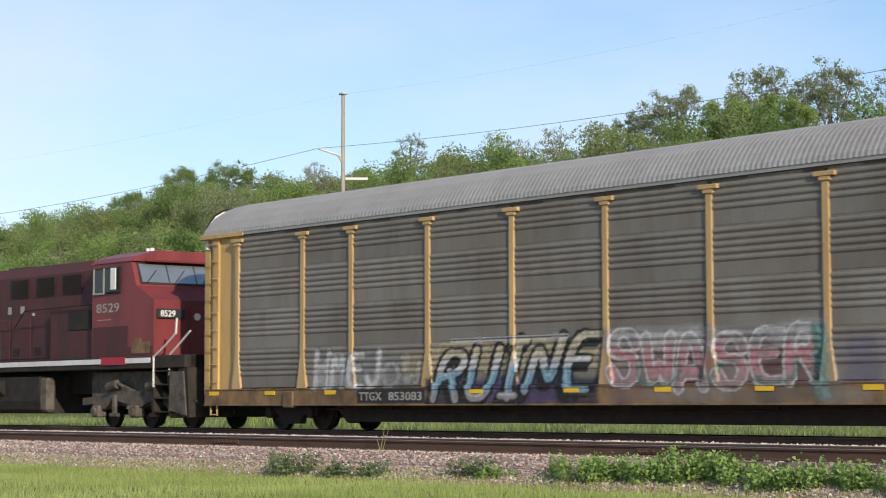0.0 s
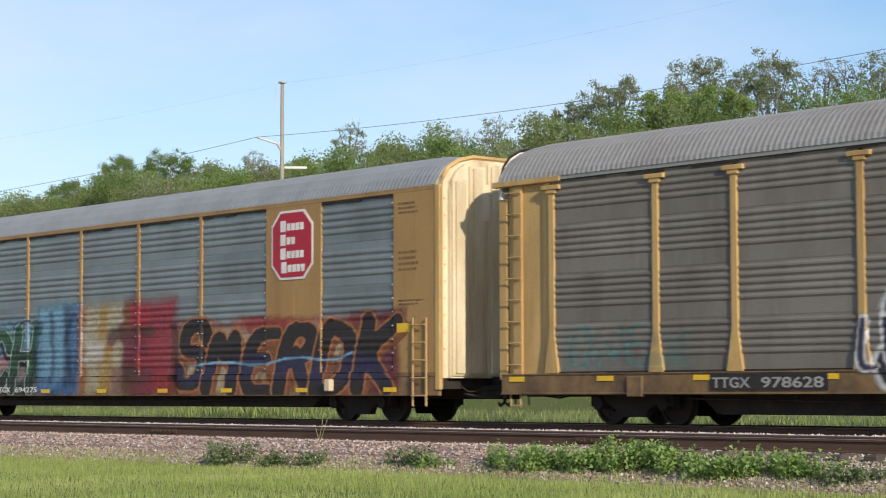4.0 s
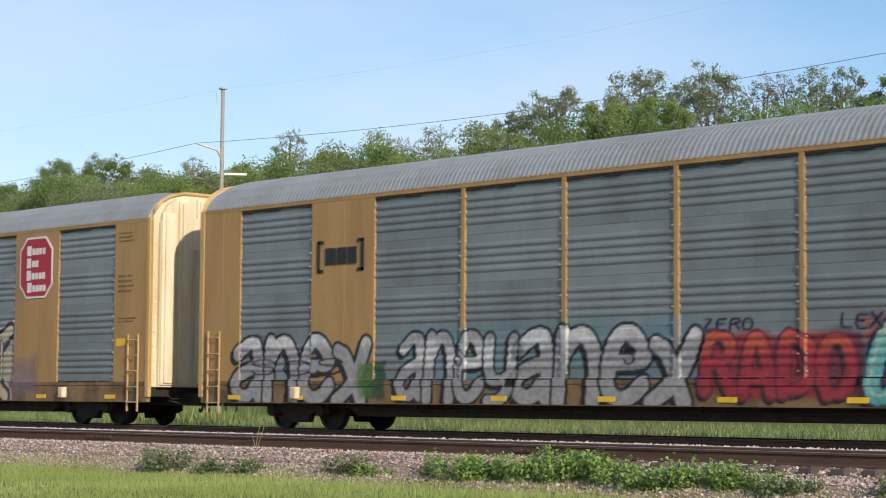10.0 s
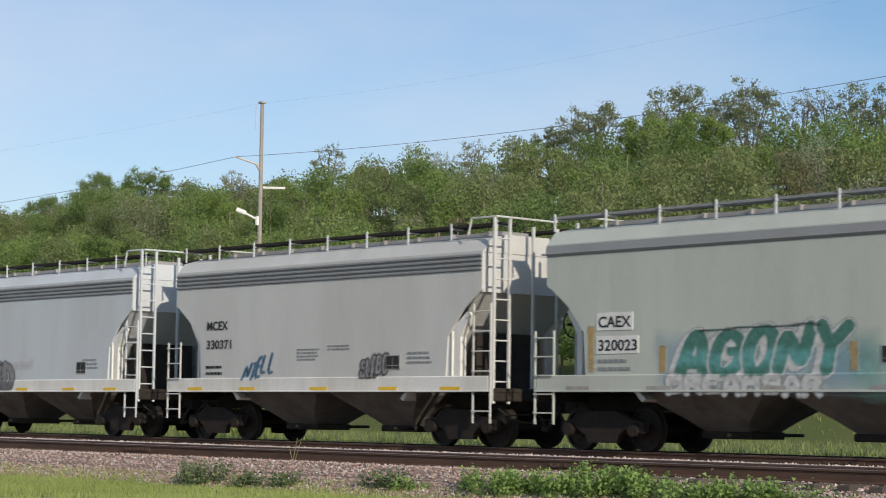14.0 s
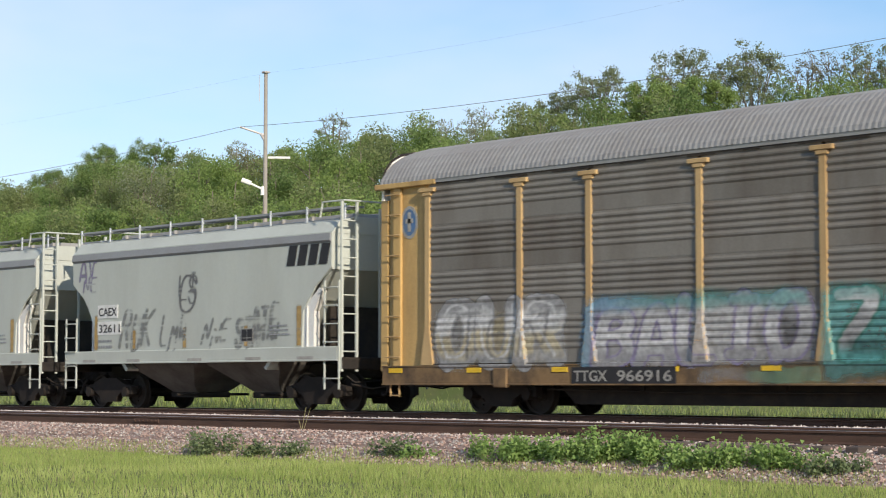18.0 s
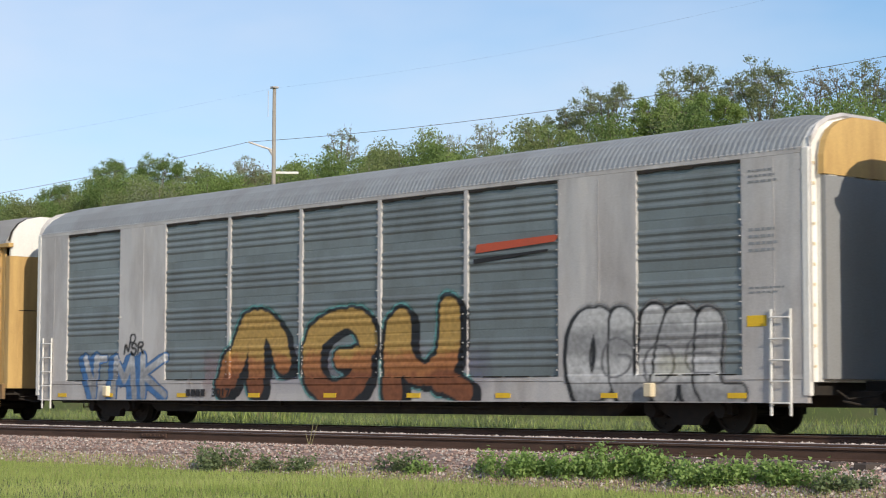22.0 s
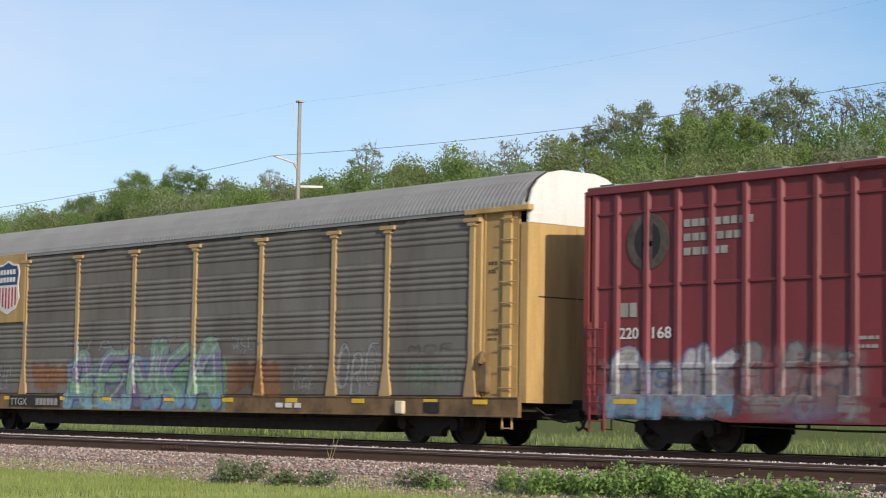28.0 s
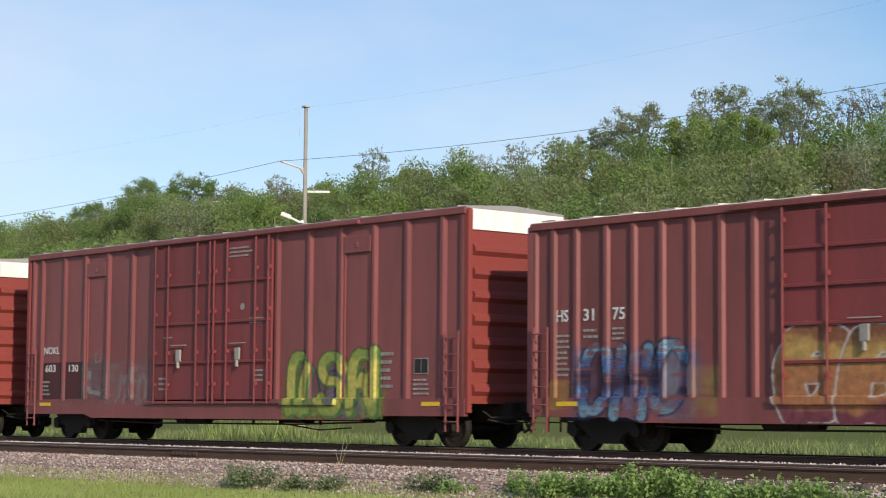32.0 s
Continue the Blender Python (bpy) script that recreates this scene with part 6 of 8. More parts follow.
    hood = [(-1.05, 1.92), (-1.05, 4.45), (-0.9, 4.75), (0.9, 4.75), (1.05, 4.45), (1.05, 1.92)]
    h = part("long_hood", Shape().prism(hood, -10.6, 6.1).mesh("long_hood", D_), car, "sooty red long hood")
    for k in range(12):
        x = -10.2 + 1.33 * k
        dr = part("hood_door", shared("hdoor", lambda: Shape().box(0, 1.18, -0.025, 0, 2.0, 3.2, 0.006).mesh("hood_door", D_)), h, at=(x, -1.05, 0))
        part("louvre", shared("louv", lambda: _louvre()), dr, at=(0.12, -0.025, 2.1))
        if k % 2:
            part("hinge", shared("hhinge", lambda: Shape().box(-0.05, 0.05, -0.035, 0, 3.28, 3.36, 0.004).mesh("hinge", M["mark_dull"])), h, at=(x, -1.05, 0))
    gr = Shape()
    for k in range(10):
        gr.box(0, 1.1, -0.04, 0.0, 3.85 + 0.055 * k, 3.88 + 0.055 * k)
    for x in (-9.0, -6.8, -4.4, 0.4, 2.0, 3.6):
        part("grille", shared("grille", lambda: gr.mesh("grille", M["under"])), h, at=(x, -1.06, 0))
    part("radiator", Shape().prism([(-1.45, 4.0), (-1.45, 4.5), (-0.9, 4.8), (0.9, 4.8), (1.45, 4.5), (1.45, 4.0)], -10.6, -6.0).mesh("radiator", D_), car)
    part("exhaust", Shape().box(-1.2, 0.3, -0.4, 0.4, 4.7, 4.86, 0.04).mesh("exhaust", M["under"]), car)
    part("electrical_cabinet", Shape().box(3.3, 6.05, -1.32, -1.0, 1.93, 3.42, 0.02).box(4.4, 5.7, -1.345, -1.3, 2.75, 3.3, 0.01, 1).box(3.9, 3.93, -1.33, -1.3, 2.3, 3.2).box(5.85, 5.88, -1.33, -1.3, 2.0, 3.3).mesh("electrical_cabinet", [D_, M["under"]]), car, "low red cabinet behind the cab")
    # cab and nose in one profile, windows in its side and slanting front
    cab = [(6.04, 1.92), (6.04, 4.58), (8.12, 4.56), (8.42, 3.86), (9.32, 3.44), (9.36, 1.92)]
    c = part("cab", Shape().prism(cab, -1.5, 1.5, 'y').mesh("cab", R), car, "faded red cab and nose")
    part("cab_roof", Shape().prism([(-1.53, 4.54), (-1.38, 4.68), (-0.75, 4.86), (0.75, 4.86), (1.38, 4.68), (1.53, 4.54)], 6.0, 8.22).mesh("cab_roof", R), c, "pinkish red cab roof")
    for s in (-1, 1):
        t = 0 if s < 0 else math.pi
        part("soot_panel", Shape().box(6.1, 8.0, -0.012, 0, 1.95, 2.78, 0.004).box(8.0, 9.3, -0.012, 0, 1.95, 2.2, 0.004).mesh("soot_panel", D_), c, "sooty lower cab side", at=(0, 1.5 * s, 0), turn=t)
        w = part("side_window", Shape().box(6.14, 7.62, -0.025, 0.0, 3.68, 4.42, 0.01).box(6.16, 6.21, -0.05, 0, 3.7, 4.4, 0.004, 1).box(6.7, 6.76, -0.05, 0, 3.7, 4.4, 0.004, 1).box(6.16, 6.75, -0.06, 0, 3.68, 3.73, 0.004, 1).mesh("side_window", [M["under"], M["mark_dull"]]), c, "black window frame with pale slides", at=(0, 1.5 * s, 0), turn=t)
        part("pane", Shape().box(6.23, 6.69, -0.04, -0.02, 3.74, 4.36).mesh("pane", M["glass"]), w, "dark glass")
        part("pane", Shape().box(6.78, 7.55, -0.04, -0.02, 3.74, 4.36).mesh("pane", M["glass"]), w, "dark glass")
        part("sunshade", Shape().box(7.24, 7.52, -0.13, -0.10, 3.78, 4.38, 0.01).mesh("sunshade", M["white"]), w, "white wind deflector")
    v0, v1 = Vector((8.14, 0, 4.50)), Vector((8.41, 0, 3.90))
    nrm = Vector((0.92, 0, 0.39)) * 0.03
    part("windscreen_frame", _slab(v0 + nrm * 0.3, v1 + nrm * 0.3, -1.36, 1.36, 0.03, M["under"], "windscreen_frame"), c, "black rubber windscreen frame")
    for y0, y1 in ((-1.3, -0.46), (-0.42, 0.42), (0.46, 1.3)):
        p0, p1 = v0.lerp(v1, 0.08) + nrm, v0.lerp(v1, 0.92) + nrm
        part("windscreen", _slab(p0, p1, y0, y1, 0.02, M["windscreen"], "windscreen"), c, "windscreen pane reflecting the sky")
        part("wiper", Shape().rod((p1.x + 0.03, (y0 + y1) / 2 - 0.3, p1.z - 0.03), (p0.x + 0.08, (y0 + y1) / 2 + 0.1, p0.z - 0.15), 0.014, 4).mesh("wiper", M["under"]), c)
    part("sun_visor", _slab(Vector((8.12, 0, 4.62)), Vector((8.34, 0, 4.55)), -1.1, 1.1, 0.02, R, "sun_visor"), c)
    for y in (-0.17, 0.17):
        part("headlight", Shape().rod((9.34, y, 3.0), (9.41, y, 3.0), 0.1, 12).mesh("headlight", M["chrome"]), car)
    b = part("number_board", Shape().box(9.33, 9.40, -1.42, -0.55, 2.94, 3.20, 0.01).mesh("number_board", M["mark_black"]), car, "black number board")
    ob = part("lettering", words("8529", 0.17, M["mark_white"]), b, at=(9.41, -1.34, 2.99))
    ob.rotation_euler = (0, 0, math.pi / 2)
    part("nose_door", Shape().box(9.34, 9.38, -0.35, 0.35, 1.98, 3.3, 0.01).mesh("nose_door", R), c)
    letter(c, "8529", 6.28, 3.18, 0.25, -1.512, M["mark_dull"], 1.25)
    bars(c, 6.35, 2.96, 0.9, 0.05, -1.51, M["mark_dull"], 1, 2)
    for k, x in enumerate((-9.0, -7.6, -6.2, -4.8, -3.4, -2.0, -0.7, 0.2, 1.0)):
        bars(h, x, 3.36, 0.32, 0.4, -1.085, M["mark_dull"], 1, 1, "road_name_bars")
    part("side_stain", Shape().box(8.2, 9.15, -0.016, 0, 2.02, 2.32, 0.002).box(8.4, 8.7, -0.016, 0, 2.32, 2.42, 0.002).mesh("side_stain", M["sill"]), c, "pale worn patch", at=(0, -1.5, 0))
    # walkway, steps, pilot, handrails
    part("pilot", Shape().prism([(10.5, 1.6), (10.95, 1.6), (11.05, 0.3), (10.6, 0.3)], -1.45, 1.45, 'y').box(9.3, 10.9, -1.3, 1.3, 1.55, 1.93).mesh("pilot", M["under"]), car)
    for s in (-1, 1):
        for x in (9.9, -10.4):
            st = Shape()
            for k in range(4):
                st.box(x - 0.5, x + 0.3, -0.2, 0.2, 0.42 + 0.36 * k, 0.46 + 0.36 * k, 0.006)
            st.box(x - 0.54, x - 0.49, -0.2, 0.2, 0.38, 1.7)
            part("steps", st.mesh("steps", M["under"]), car, "black steps", at=(0, 1.32 * s, 0))
            part("step_plate", Shape().prism([(x + 0.3, 1.5), (x + 0.95, 1.5), (x + 1.1, 0.35), (x + 0.25, 0.48)], -0.02, 0.02, 'y').mesh("step_plate", M["dusty"]), car, "dusty grey side plate beside the steps", at=(0, 1.5 * s, 0))
        part("handrail", Shape().tube([(9.4, 1.53 * s, 1.1), (9.4, 1.53 * s, 1.9), (10.0, 1.53 * s, 2.2), (10.5, 1.53 * s, 2.5), (10.55, 1.53 * s, 2.9)], 0.03, 6).mesh("handrail", M["chrome"]), car, "white handrail")
        part("handrail", Shape().tube([(10.05, 1.45 * s, 1.4), (10.1, 1.45 * s, 1.95), (11.0, 1.4 * s, 2.55)], 0.03, 6).mesh("handrail", M["chrome"]), car, "white handrail")
        part("hood_rail", Shape().tube([(6.0, 1.42 * s, 3.45), (1.9, 1.42 * s, 3.4), (1.2, 1.42 * s, 2.85), (-10.5, 1.42 * s, 2.85)], 0.02, 6).mesh("hood_rail", M["under"]), car)
        for k in range(7):
            part("stanchion", shared("stan", lambda: Shape().rod((0, 0, 1.92), (0, 0, 2.86), 0.02, 6).mesh("stanchion", M["under"])), car, at=(-10.4 + 1.8 * k, 1.42 * s, 0))
    part("fuel_tank", Shape().prism([(-1.42, 0.5), (-1.5, 0.75), (-1.5, 1.45), (1.5, 1.45), (1.5, 0.75), (1.42, 0.5), (1.1, 0.38), (-1.1, 0.38)], -5.6, 3.0).mesh("fuel_tank", M["under"]), car, "black fuel tank")
    part("air_tank", Shape().rod((-4.0, -1.46, 1.15), (0.9, -1.46, 1.15), 0.24, 12).mesh("air_tank", M["truck"]), car, "dusty air reservoir")
    part("tank_end", Shape().box(3.0, 3.5, -1.5, -1.2, 0.42, 1.42, 0.08).mesh("tank_end", M["dusty"]), car, "pale scuffed tank end plate")
    part("horn", Shape().rod((7.0, -0.3, 4.84), (7.0, -0.3, 5.0), 0.05, 8).mesh("horn", M["chrome"]), car)
    part("beacon", Shape().rod((7.9, -0.7, 4.84), (7.9, -0.7, 4.94), 0.07, 8).mesh("beacon", M["chrome"]), car)
    part("antenna", Shape().box(7.3, 7.7, -0.1, 0.1, 4.84, 4.92, 0.02).mesh("antenna", M["mark_dull"]), car)
    for s in (-1, 1):
        def mk():
            sh = Shape()
            for y0, y1 in ((-1.24, -1.04), (1.04, 1.24)):
                sh.prism([(-2.9, 0.62), (-2.9, 0.82), (-1.6, 0.9), (-0.9, 1.25), (-0.2, 1.0), (0.3, 1.0), (0.9, 1.25), (1.6, 0.9), (2.9, 0.82), (2.9, 0.62), (2.3, 0.66), (1.7, 0.5), (1.2, 0.78), (0.5, 0.66), (0, 0.45), (-0.5, 0.66), (-1.2, 0.78), (-1.7, 0.5), (-2.3, 0.66)], y0, y1, 'y')
            sh.box(-2.6, 2.6, -1.0, 1.0, 0.9, 1.1, 0.02).box(-2.75, 2.75, -1.03, -0.9, 0.6, 1.55, 0.02)
            return sh.mesh("truck_frame", M["dusty"])
        tr_ = part("truck", shared("loco_truck", mk), car, "three-axle truck, dusty dark steel", at=(8.0 * s if s > 0 else -7.6, 0, 0))
        for k in (-1, 0, 1):
            wh = part("wheelset", wheelset_mesh(), tr_, at=(2.05 * k, 0, 0.43))
            LOCO_WHEELS[k].append(wh)
            part("journal_box", shared("jbox", lambda: Shape().box(-0.2, 0.2, -1.34, -1.05, 0.28, 0.62, 0.04).rod((0, -1.4, 0.44), (0, -1.3, 0.44), 0.12, 10).mesh("journal_box", M["dusty"])), tr_, "dusty axle box", at=(2.05 * k, 0, 0))
        for x in (-1.05, 1.05):
            part("brake_cylinder", shared("bcyl", lambda: Shape().rod((-0.28, 0, 0), (0.2, 0, 0.08), 0.13, 10).rod((0.2, 0, 0.08), (0.45, 0, 0.02), 0.04, 6).mesh("brake_cylinder", M["dusty"])), tr_, "dusty brake cylinder", at=(x, -1.3, 1.12))
            part("spring_hanger", shared("shang", lambda: Shape().box(-0.08, 0.08, -0.05, 0.05, 0.35, 0.9, 0.02).box(-0.2, 0.2, -0.06, 0.06, 0.3, 0.4, 0.02).mesh("spring_hanger", M["dusty"])), tr_, at=(x, -1.28, 0))
        coupler(car, 11.2 * s, s)
    return car


def _louvre():
    sh = Shape()
    for k in range(5):
        sh.box(0, 0.42, -0.015, 0.0, 0.05 * k, 0.05 * k + 0.025)
    return sh.mesh("louvre", M["under"])


def _slab(p, q, y0, y1, th, m, name):
    """A thin pane between two heights of a slanting front."""
    u = Vector(((q - p).z, 0, -(q - p).x)).normalized() * th
    if u.x > 0:
        u = -u
    v = [(p.x, y0, p.z), (p.x, y1, p.z), (q.x, y1, q.z), (q.x, y0, q.z)]
    v += [(x + u.x, y, z + u.z) for x, y, z in v]
    return mesh_of(name, v, [(3, 2, 1, 0), (4, 5, 6, 7), (0, 1, 5, 4), (1, 2, 6, 5), (2, 3, 7, 6), (3, 0, 4, 7)], m)


LOCO_WHEELS = {-1: [], 0: [], 1: []}


# ---- the train, front to back ----
TRAIN = []


def add(car):
    TRAIN.append(car)
    return car


loco = add(locomotive(-231.2))
car_a = add(carrier_p(-205.98, "car carrier with grey-brown screens, yellow posts and pale graffiti"))
car_k1 = add(carrier_q(-177.27, "ochre car carrier with bright graffiti along its blue-grey screens"))
car_b = add(carrier_p(-148.68, "car carrier with brown screens, yellow posts and purple graffiti", tan="yellow"))
car_c = add(carrier_q(-119.92, "ochre car carrier with blue-grey screens and black and pale graffiti"))
car_d = add(carrier_q(-91.30, "ochre car carrier with blue-grey screens and silver, red and teal graffiti"))
hop_e = add(hopper(-70.6, "pale bluish-grey covered hopper with ribbed top chord", "hop_blue", True, "hop_blue", "white"))
hop_f = add(hopper(-57.6, "light grey covered hopper with ribbed top chord", "hop_grey", True, "hop_grey", "white"))
hop_g = add(hopper(-44.7, "greenish-grey covered hopper with teal graffiti", "hop_green", False, "hop_green", "hop_green"))
hop_h = add(hopper(-31.85, "greenish-grey covered hopper with pink graffiti", "hop_green", False, "hop_green", "hop_green"))
hop_i = add(hopper(-18.9, "greenish-grey covered hopper with thin black tags", "hop_green", False, "hop_green", "hop_green"))
car_g = add(carrier_p(1.73, "car carrier with grey-brown screens, yellow posts and faded pale graffiti"))
car_h = add(carrier_q(30.18, "aluminium car carrier with blue-grey screens and orange graffiti", "alu", "screen_blue", "galv_dark", "white"))
car_i = add(carrier_p(58.95, "weathered car carrier with brown screens and a whitish roof", "screen_old", "roof_white", worn=True))
car_j = add(carrier_p(87.22, "car carrier with grey-brown screens, a striped shield and green graffiti"))
box_k = add(boxcar(111.97, 9.48, 5.15, "deep red ribbed boxcar with black and white graffiti", "box_cp", [-9.3, -8.7, -7.9, -7.1, -6.25, -5.42, -4.6, -3.78, -2.95, -2.1, 1.85, 2.75, 3.6, 4.43, 5.3, 6.13, 7.0, 7.85, 8.65, 9.3], [(-1.9, 1.7)], 7.4, "orange_red", "white", (3.18, 4.62, 1.62), 3, True, lid="galv"))
box_l = add(boxcar(132.95, 9.42, 5.15, "red boxcar with double sliding doors and yellow graffiti", "box_red", [-9.2, -8.72, -7.48, -6.35, -5.18, -3.95, -2.8, 2.54, 3.83, 5.05, 6.25, 7.42, 8.63, 9.3], [(-2.72, -0.1), (-0.02, 2.4)], 7.4, "orange_red", "white", (), 4, False, lid="galv"))
box_m = add(boxcar(152.6, 8.2, 4.62, "dull red boxcar with blue and orange graffiti", "box_red", [-8.1, -7.55, -6.9, -6.05, -5.3, -4.55, -3.8, -3.05, -2.25, 2.9, 3.7, 4.5, 5.3, 6.1, 6.9, 7.6, 8.1], [(-1.55, 2.6)], 6.4, "box_red", None, (), 5, True))



for car, reach in ((car_a, 8.6), (car_k1, 8.6), (car_b, 8.6), (car_c, 8.6), (car_d, 8.6), (car_g, 8.6), (car_h, 8.6), (car_i, 8.6), (car_j, 8.6), (box_k, 6.0), (box_l, 6.0), (box_m, 5.0)):
    rigging(car, reach)
# ---- paint, badges and stencils on the train ----
def surf_h(x, z):
    return -1.555 if z < 1.47 else -1.525


def surf_box(ribs, doors, half, level=()):
    def f(x, z):
        if any(abs(x - r) < 0.085 for r in ribs) and z > 1.03:
            return -1.464
        if z < 1.08:
            return -1.485 if z < 0.92 or not doors[0][0] - 0.35 < x < doors[-1][1] + 2.55 else -1.545
        if any(a < x < b for a, b in doors):
            return -1.485
        if any(abs(z - r) < 0.05 for r in level):
            return -1.44
        return -1.405
    return f


def place(car, surf, box, seed, wear, *layers, **kw):
    return piece(car, surf, [box, *layers], seed, wear, **kw)


# pale worn tags, a cream and blue piece, and a faded rose panel
place(car_a, surf_p, (-8.6, 0.95, 4.2, 0.9), 3, 0.25, mist((-8.6, 1.0, 3.6, 0.75), ["white", "silver", "silver"], 0.65), letters("HMEJ", (-8.6, 1.05, 2.7, 0.8), "white", "silver", 0.061, 0.057, seed=2), letters("OW", (-6.0, 1.0, 1.5, 0.55), "silver", "", 0.060, 0.000), mist((-5.2, 1.2, 0.8, 0.55), ["cream"], 0.5))
place(car_a, surf_p, (-4.4, 0.66, 5.8, 1.45), 4, 0.25, mist((-4.2, 1.3, 5.4, 0.7), ["cream", "cream", "cream"], 0.8, 0.12), mist((-4.3, 0.62, 5.5, 0.55), ["navy", "purple", "navy"], 0.9, 0.2),
      letters("RUINE", (-4.1, 0.78, 5.3, 1.18), ["silver", "sky", "sky", "white", "cream", "cream"], "black", 0.090, 0.069, drop="black", shift=(-0.13, -0.16), slant=0.35, wob=0.09, shine="white"), letters(["09 29 49 69 99"], (-4.0, 1.9, 5.2, 0.14), "black", "white", 0.022, 0.034, curve=0), mist((-2.6, 1.9, 0.22, 0.25), "silver", 0.7, 0.08), mist((-0.2, 1.9, 0.25, 0.25), "silver", 0.7, 0.08))
place(car_a, surf_p, (1.3, 0.7, 7.4, 1.5), 5, 0.28, mist((1.4, 0.95, 5.6, 0.95), ["rose", "rose", "crimson", "rose", "crimson", "rose"], 0.6), mist((1.4, 1.7, 5.7, 0.42), ["silver", "white", "silver", "white"], 0.7, 0.2), letters("SWASER", (1.5, 0.95, 5.5, 1.05), ["rose", "pink", "silver"], "white", 0.086, 0.046, seed=6, slant=0.0), letters("UVJ", (2.0, 0.95, 4.6, 0.5), "jade", "", 0.050, 0.000, dens=0.6),
      mist((6.7, 0.75, 0.4, 1.3), ["jade", "teal"], 0.85, 0.12), mist((7.1, 0.95, 1.4, 0.9), ["silver", "lilac", "silver"], 0.5), mist((1.5, 0.62, 6.6, 0.33), ["rose", "silver", "grey", "silver"], 0.55))
# green block letters in a blue haze, portraits in blue and red, black letters on rust
place(car_k1, surf_q, (-13.0, 0.62, 9.4, 2.3), 6, 0.12, mist((-12.8, 0.9, 9.6, 1.75), ["sky", "blue", "sky", "blue", "sky", "sky"], 0.75, 0.5), mist((-10.5, 2.3, 2.2, 0.4), "lilac", 0.5, 0.3), mist((-12.3, 0.6, 8.5, 1.2), ["black", "green", "black", "green", "black"], 0.9, 0.3), mist((-11.7, 1.0, 7.4, 0.75), ["rose", "pink", "crimson", "pink", "rose"], 0.85, 0.25),
      letters("ACMICH", (-12.2, 0.72, 8.5, 1.72), ["black", "black", "green", "black", "green", "green"], "pale_mint", 0.175, 0.035, glow="black", drop="black", shift=(-0.08, -0.16), slant=0.22, wob=0.05, shine="green"), letters("VVVVV", (-12.0, 2.25, 8.0, 0.32), "navy", "", 0.035, 0.000, dens=0.7, wob=0.3))
place(car_k1, surf_q, (-4.0, 0.62, 7.3, 2.7), 7, 0.12, mist((-3.7, 0.6, 2.3, 2.45), ["blue", "sky", "sky", "sky"], 0.9, 0.5, up=True), mist((-2.3, 0.8, 0.9, 2.2), ["navy", "blue"], 0.85, 0.3), letters(["29 47 35 64 50", "05 49 88 95 80;33 60"], (-3.4, 0.9, 2.0, 1.9), "navy", "", 0.090, 0.000, dens=0.6, soft=0.08),
      mist((-1.5, 0.6, 2.5, 2.4), ["orange", "cream", "gold", "cream", "rust"], 0.85, 0.5), mist((-1.1, 1.5, 0.9, 0.5), "white", 0.6, 0.3), mist((0.8, 0.6, 2.3, 2.4), ["rust", "red", "red", "red"], 0.9, 0.5), mist((1.0, 2.3, 0.9, 0.55), "red", 0.8, 0.3),
      letters(["07 18 47 68 98;28 56 85;56 42 60 90"], (-0.3, 0.9, 2.6, 1.6), ["brown", "crimson", "brown"], "", 0.220, 0.000, dens=0.85, soft=0.1, wob=0.0), mist((0.1, 0.6, 2.0, 0.75), ["crimson", "brown", "crimson"], 0.75, 0.3))
place(car_k1, surf_q, (2.8, 0.62, 9.4, 2.0), 8, 0.12, mist((2.9, 0.62, 9.0, 1.75), ["rust", "cream", "cream", "rust", "cream", "rust", "crimson"], 0.85, 0.3), mist((2.9, 2.15, 9.2, 0.25), ["crimson", "red", "crimson"], 0.75, 0.25), letters("SMERDK", (3.1, 0.66, 8.8, 1.62), ["black", "navy", "black", "black"], "orange", 0.195, 0.05, drop="rust", shift=(0.13, -0.14), slant=0.25, wob=0.06), letters(["02 24 41 66 83 97"], (3.0, 1.2, 8.8, 0.45), "sky", "", 0.030, 0.000, curve=1))
# purple and black letters with a white rim
place(car_b, surf_p, (-11.7, 1.0, 3.7, 0.95), 9, 0.7, mist((-11.6, 1.05, 3.4, 0.75), ["teal", "grey", "teal"], 0.5), letters("ONE", (-11.5, 1.1, 2.3, 0.8), "teal", "", 0.050, 0.000))
place(car_b, surf_p, (-4.5, 0.62, 8.7, 2.0), 10, 0.16, mist((-4.0, 0.75, 7.7, 1.0), ["silver", "grey", "silver", "rose", "silver"], 0.6, 0.3), letters("SDFR", (-3.9, 0.64, 7.2, 1.80), ["black", "black", "navy", "purple", "purple", "purple"], "white", 0.195, 0.06, drop="white", shift=(0.12, -0.12), glow="white", slant=0.12, wob=0.05, shine="lilac"), letters("LV", (-4.35, 1.0, 0.9, 0.85), "navy", "white", 0.050, 0.057), letters("VI", (3.0, 1.0, 1.0, 0.85), "navy", "white", 0.050, 0.057), letters("O", (-0.65, 2.38, 0.45, 0.34), "navy", "white", 0.022, 0.046), letters("VNV", (-3.5, 0.66, 6.5, 0.7), "white", "", 0.035, 0.000, wob=0.2))
place(car_b, surf_p, (9.8, 0.95, 1.8, 1.05), 11, 0.4, letters("LUW", (9.9, 1.0, 1.6, 0.7), "white", "silver", 0.036, 0.034, wob=0.15), letters("NOI", (9.95, 1.0, 1.5, 0.55), "silver", "", 0.040, 0.000, wob=0.2), letters("O", (10.5, 1.68, 0.5, 0.25), "white", "", 0.030, 0.000))
# cream and black arrow letters with a lilac disc
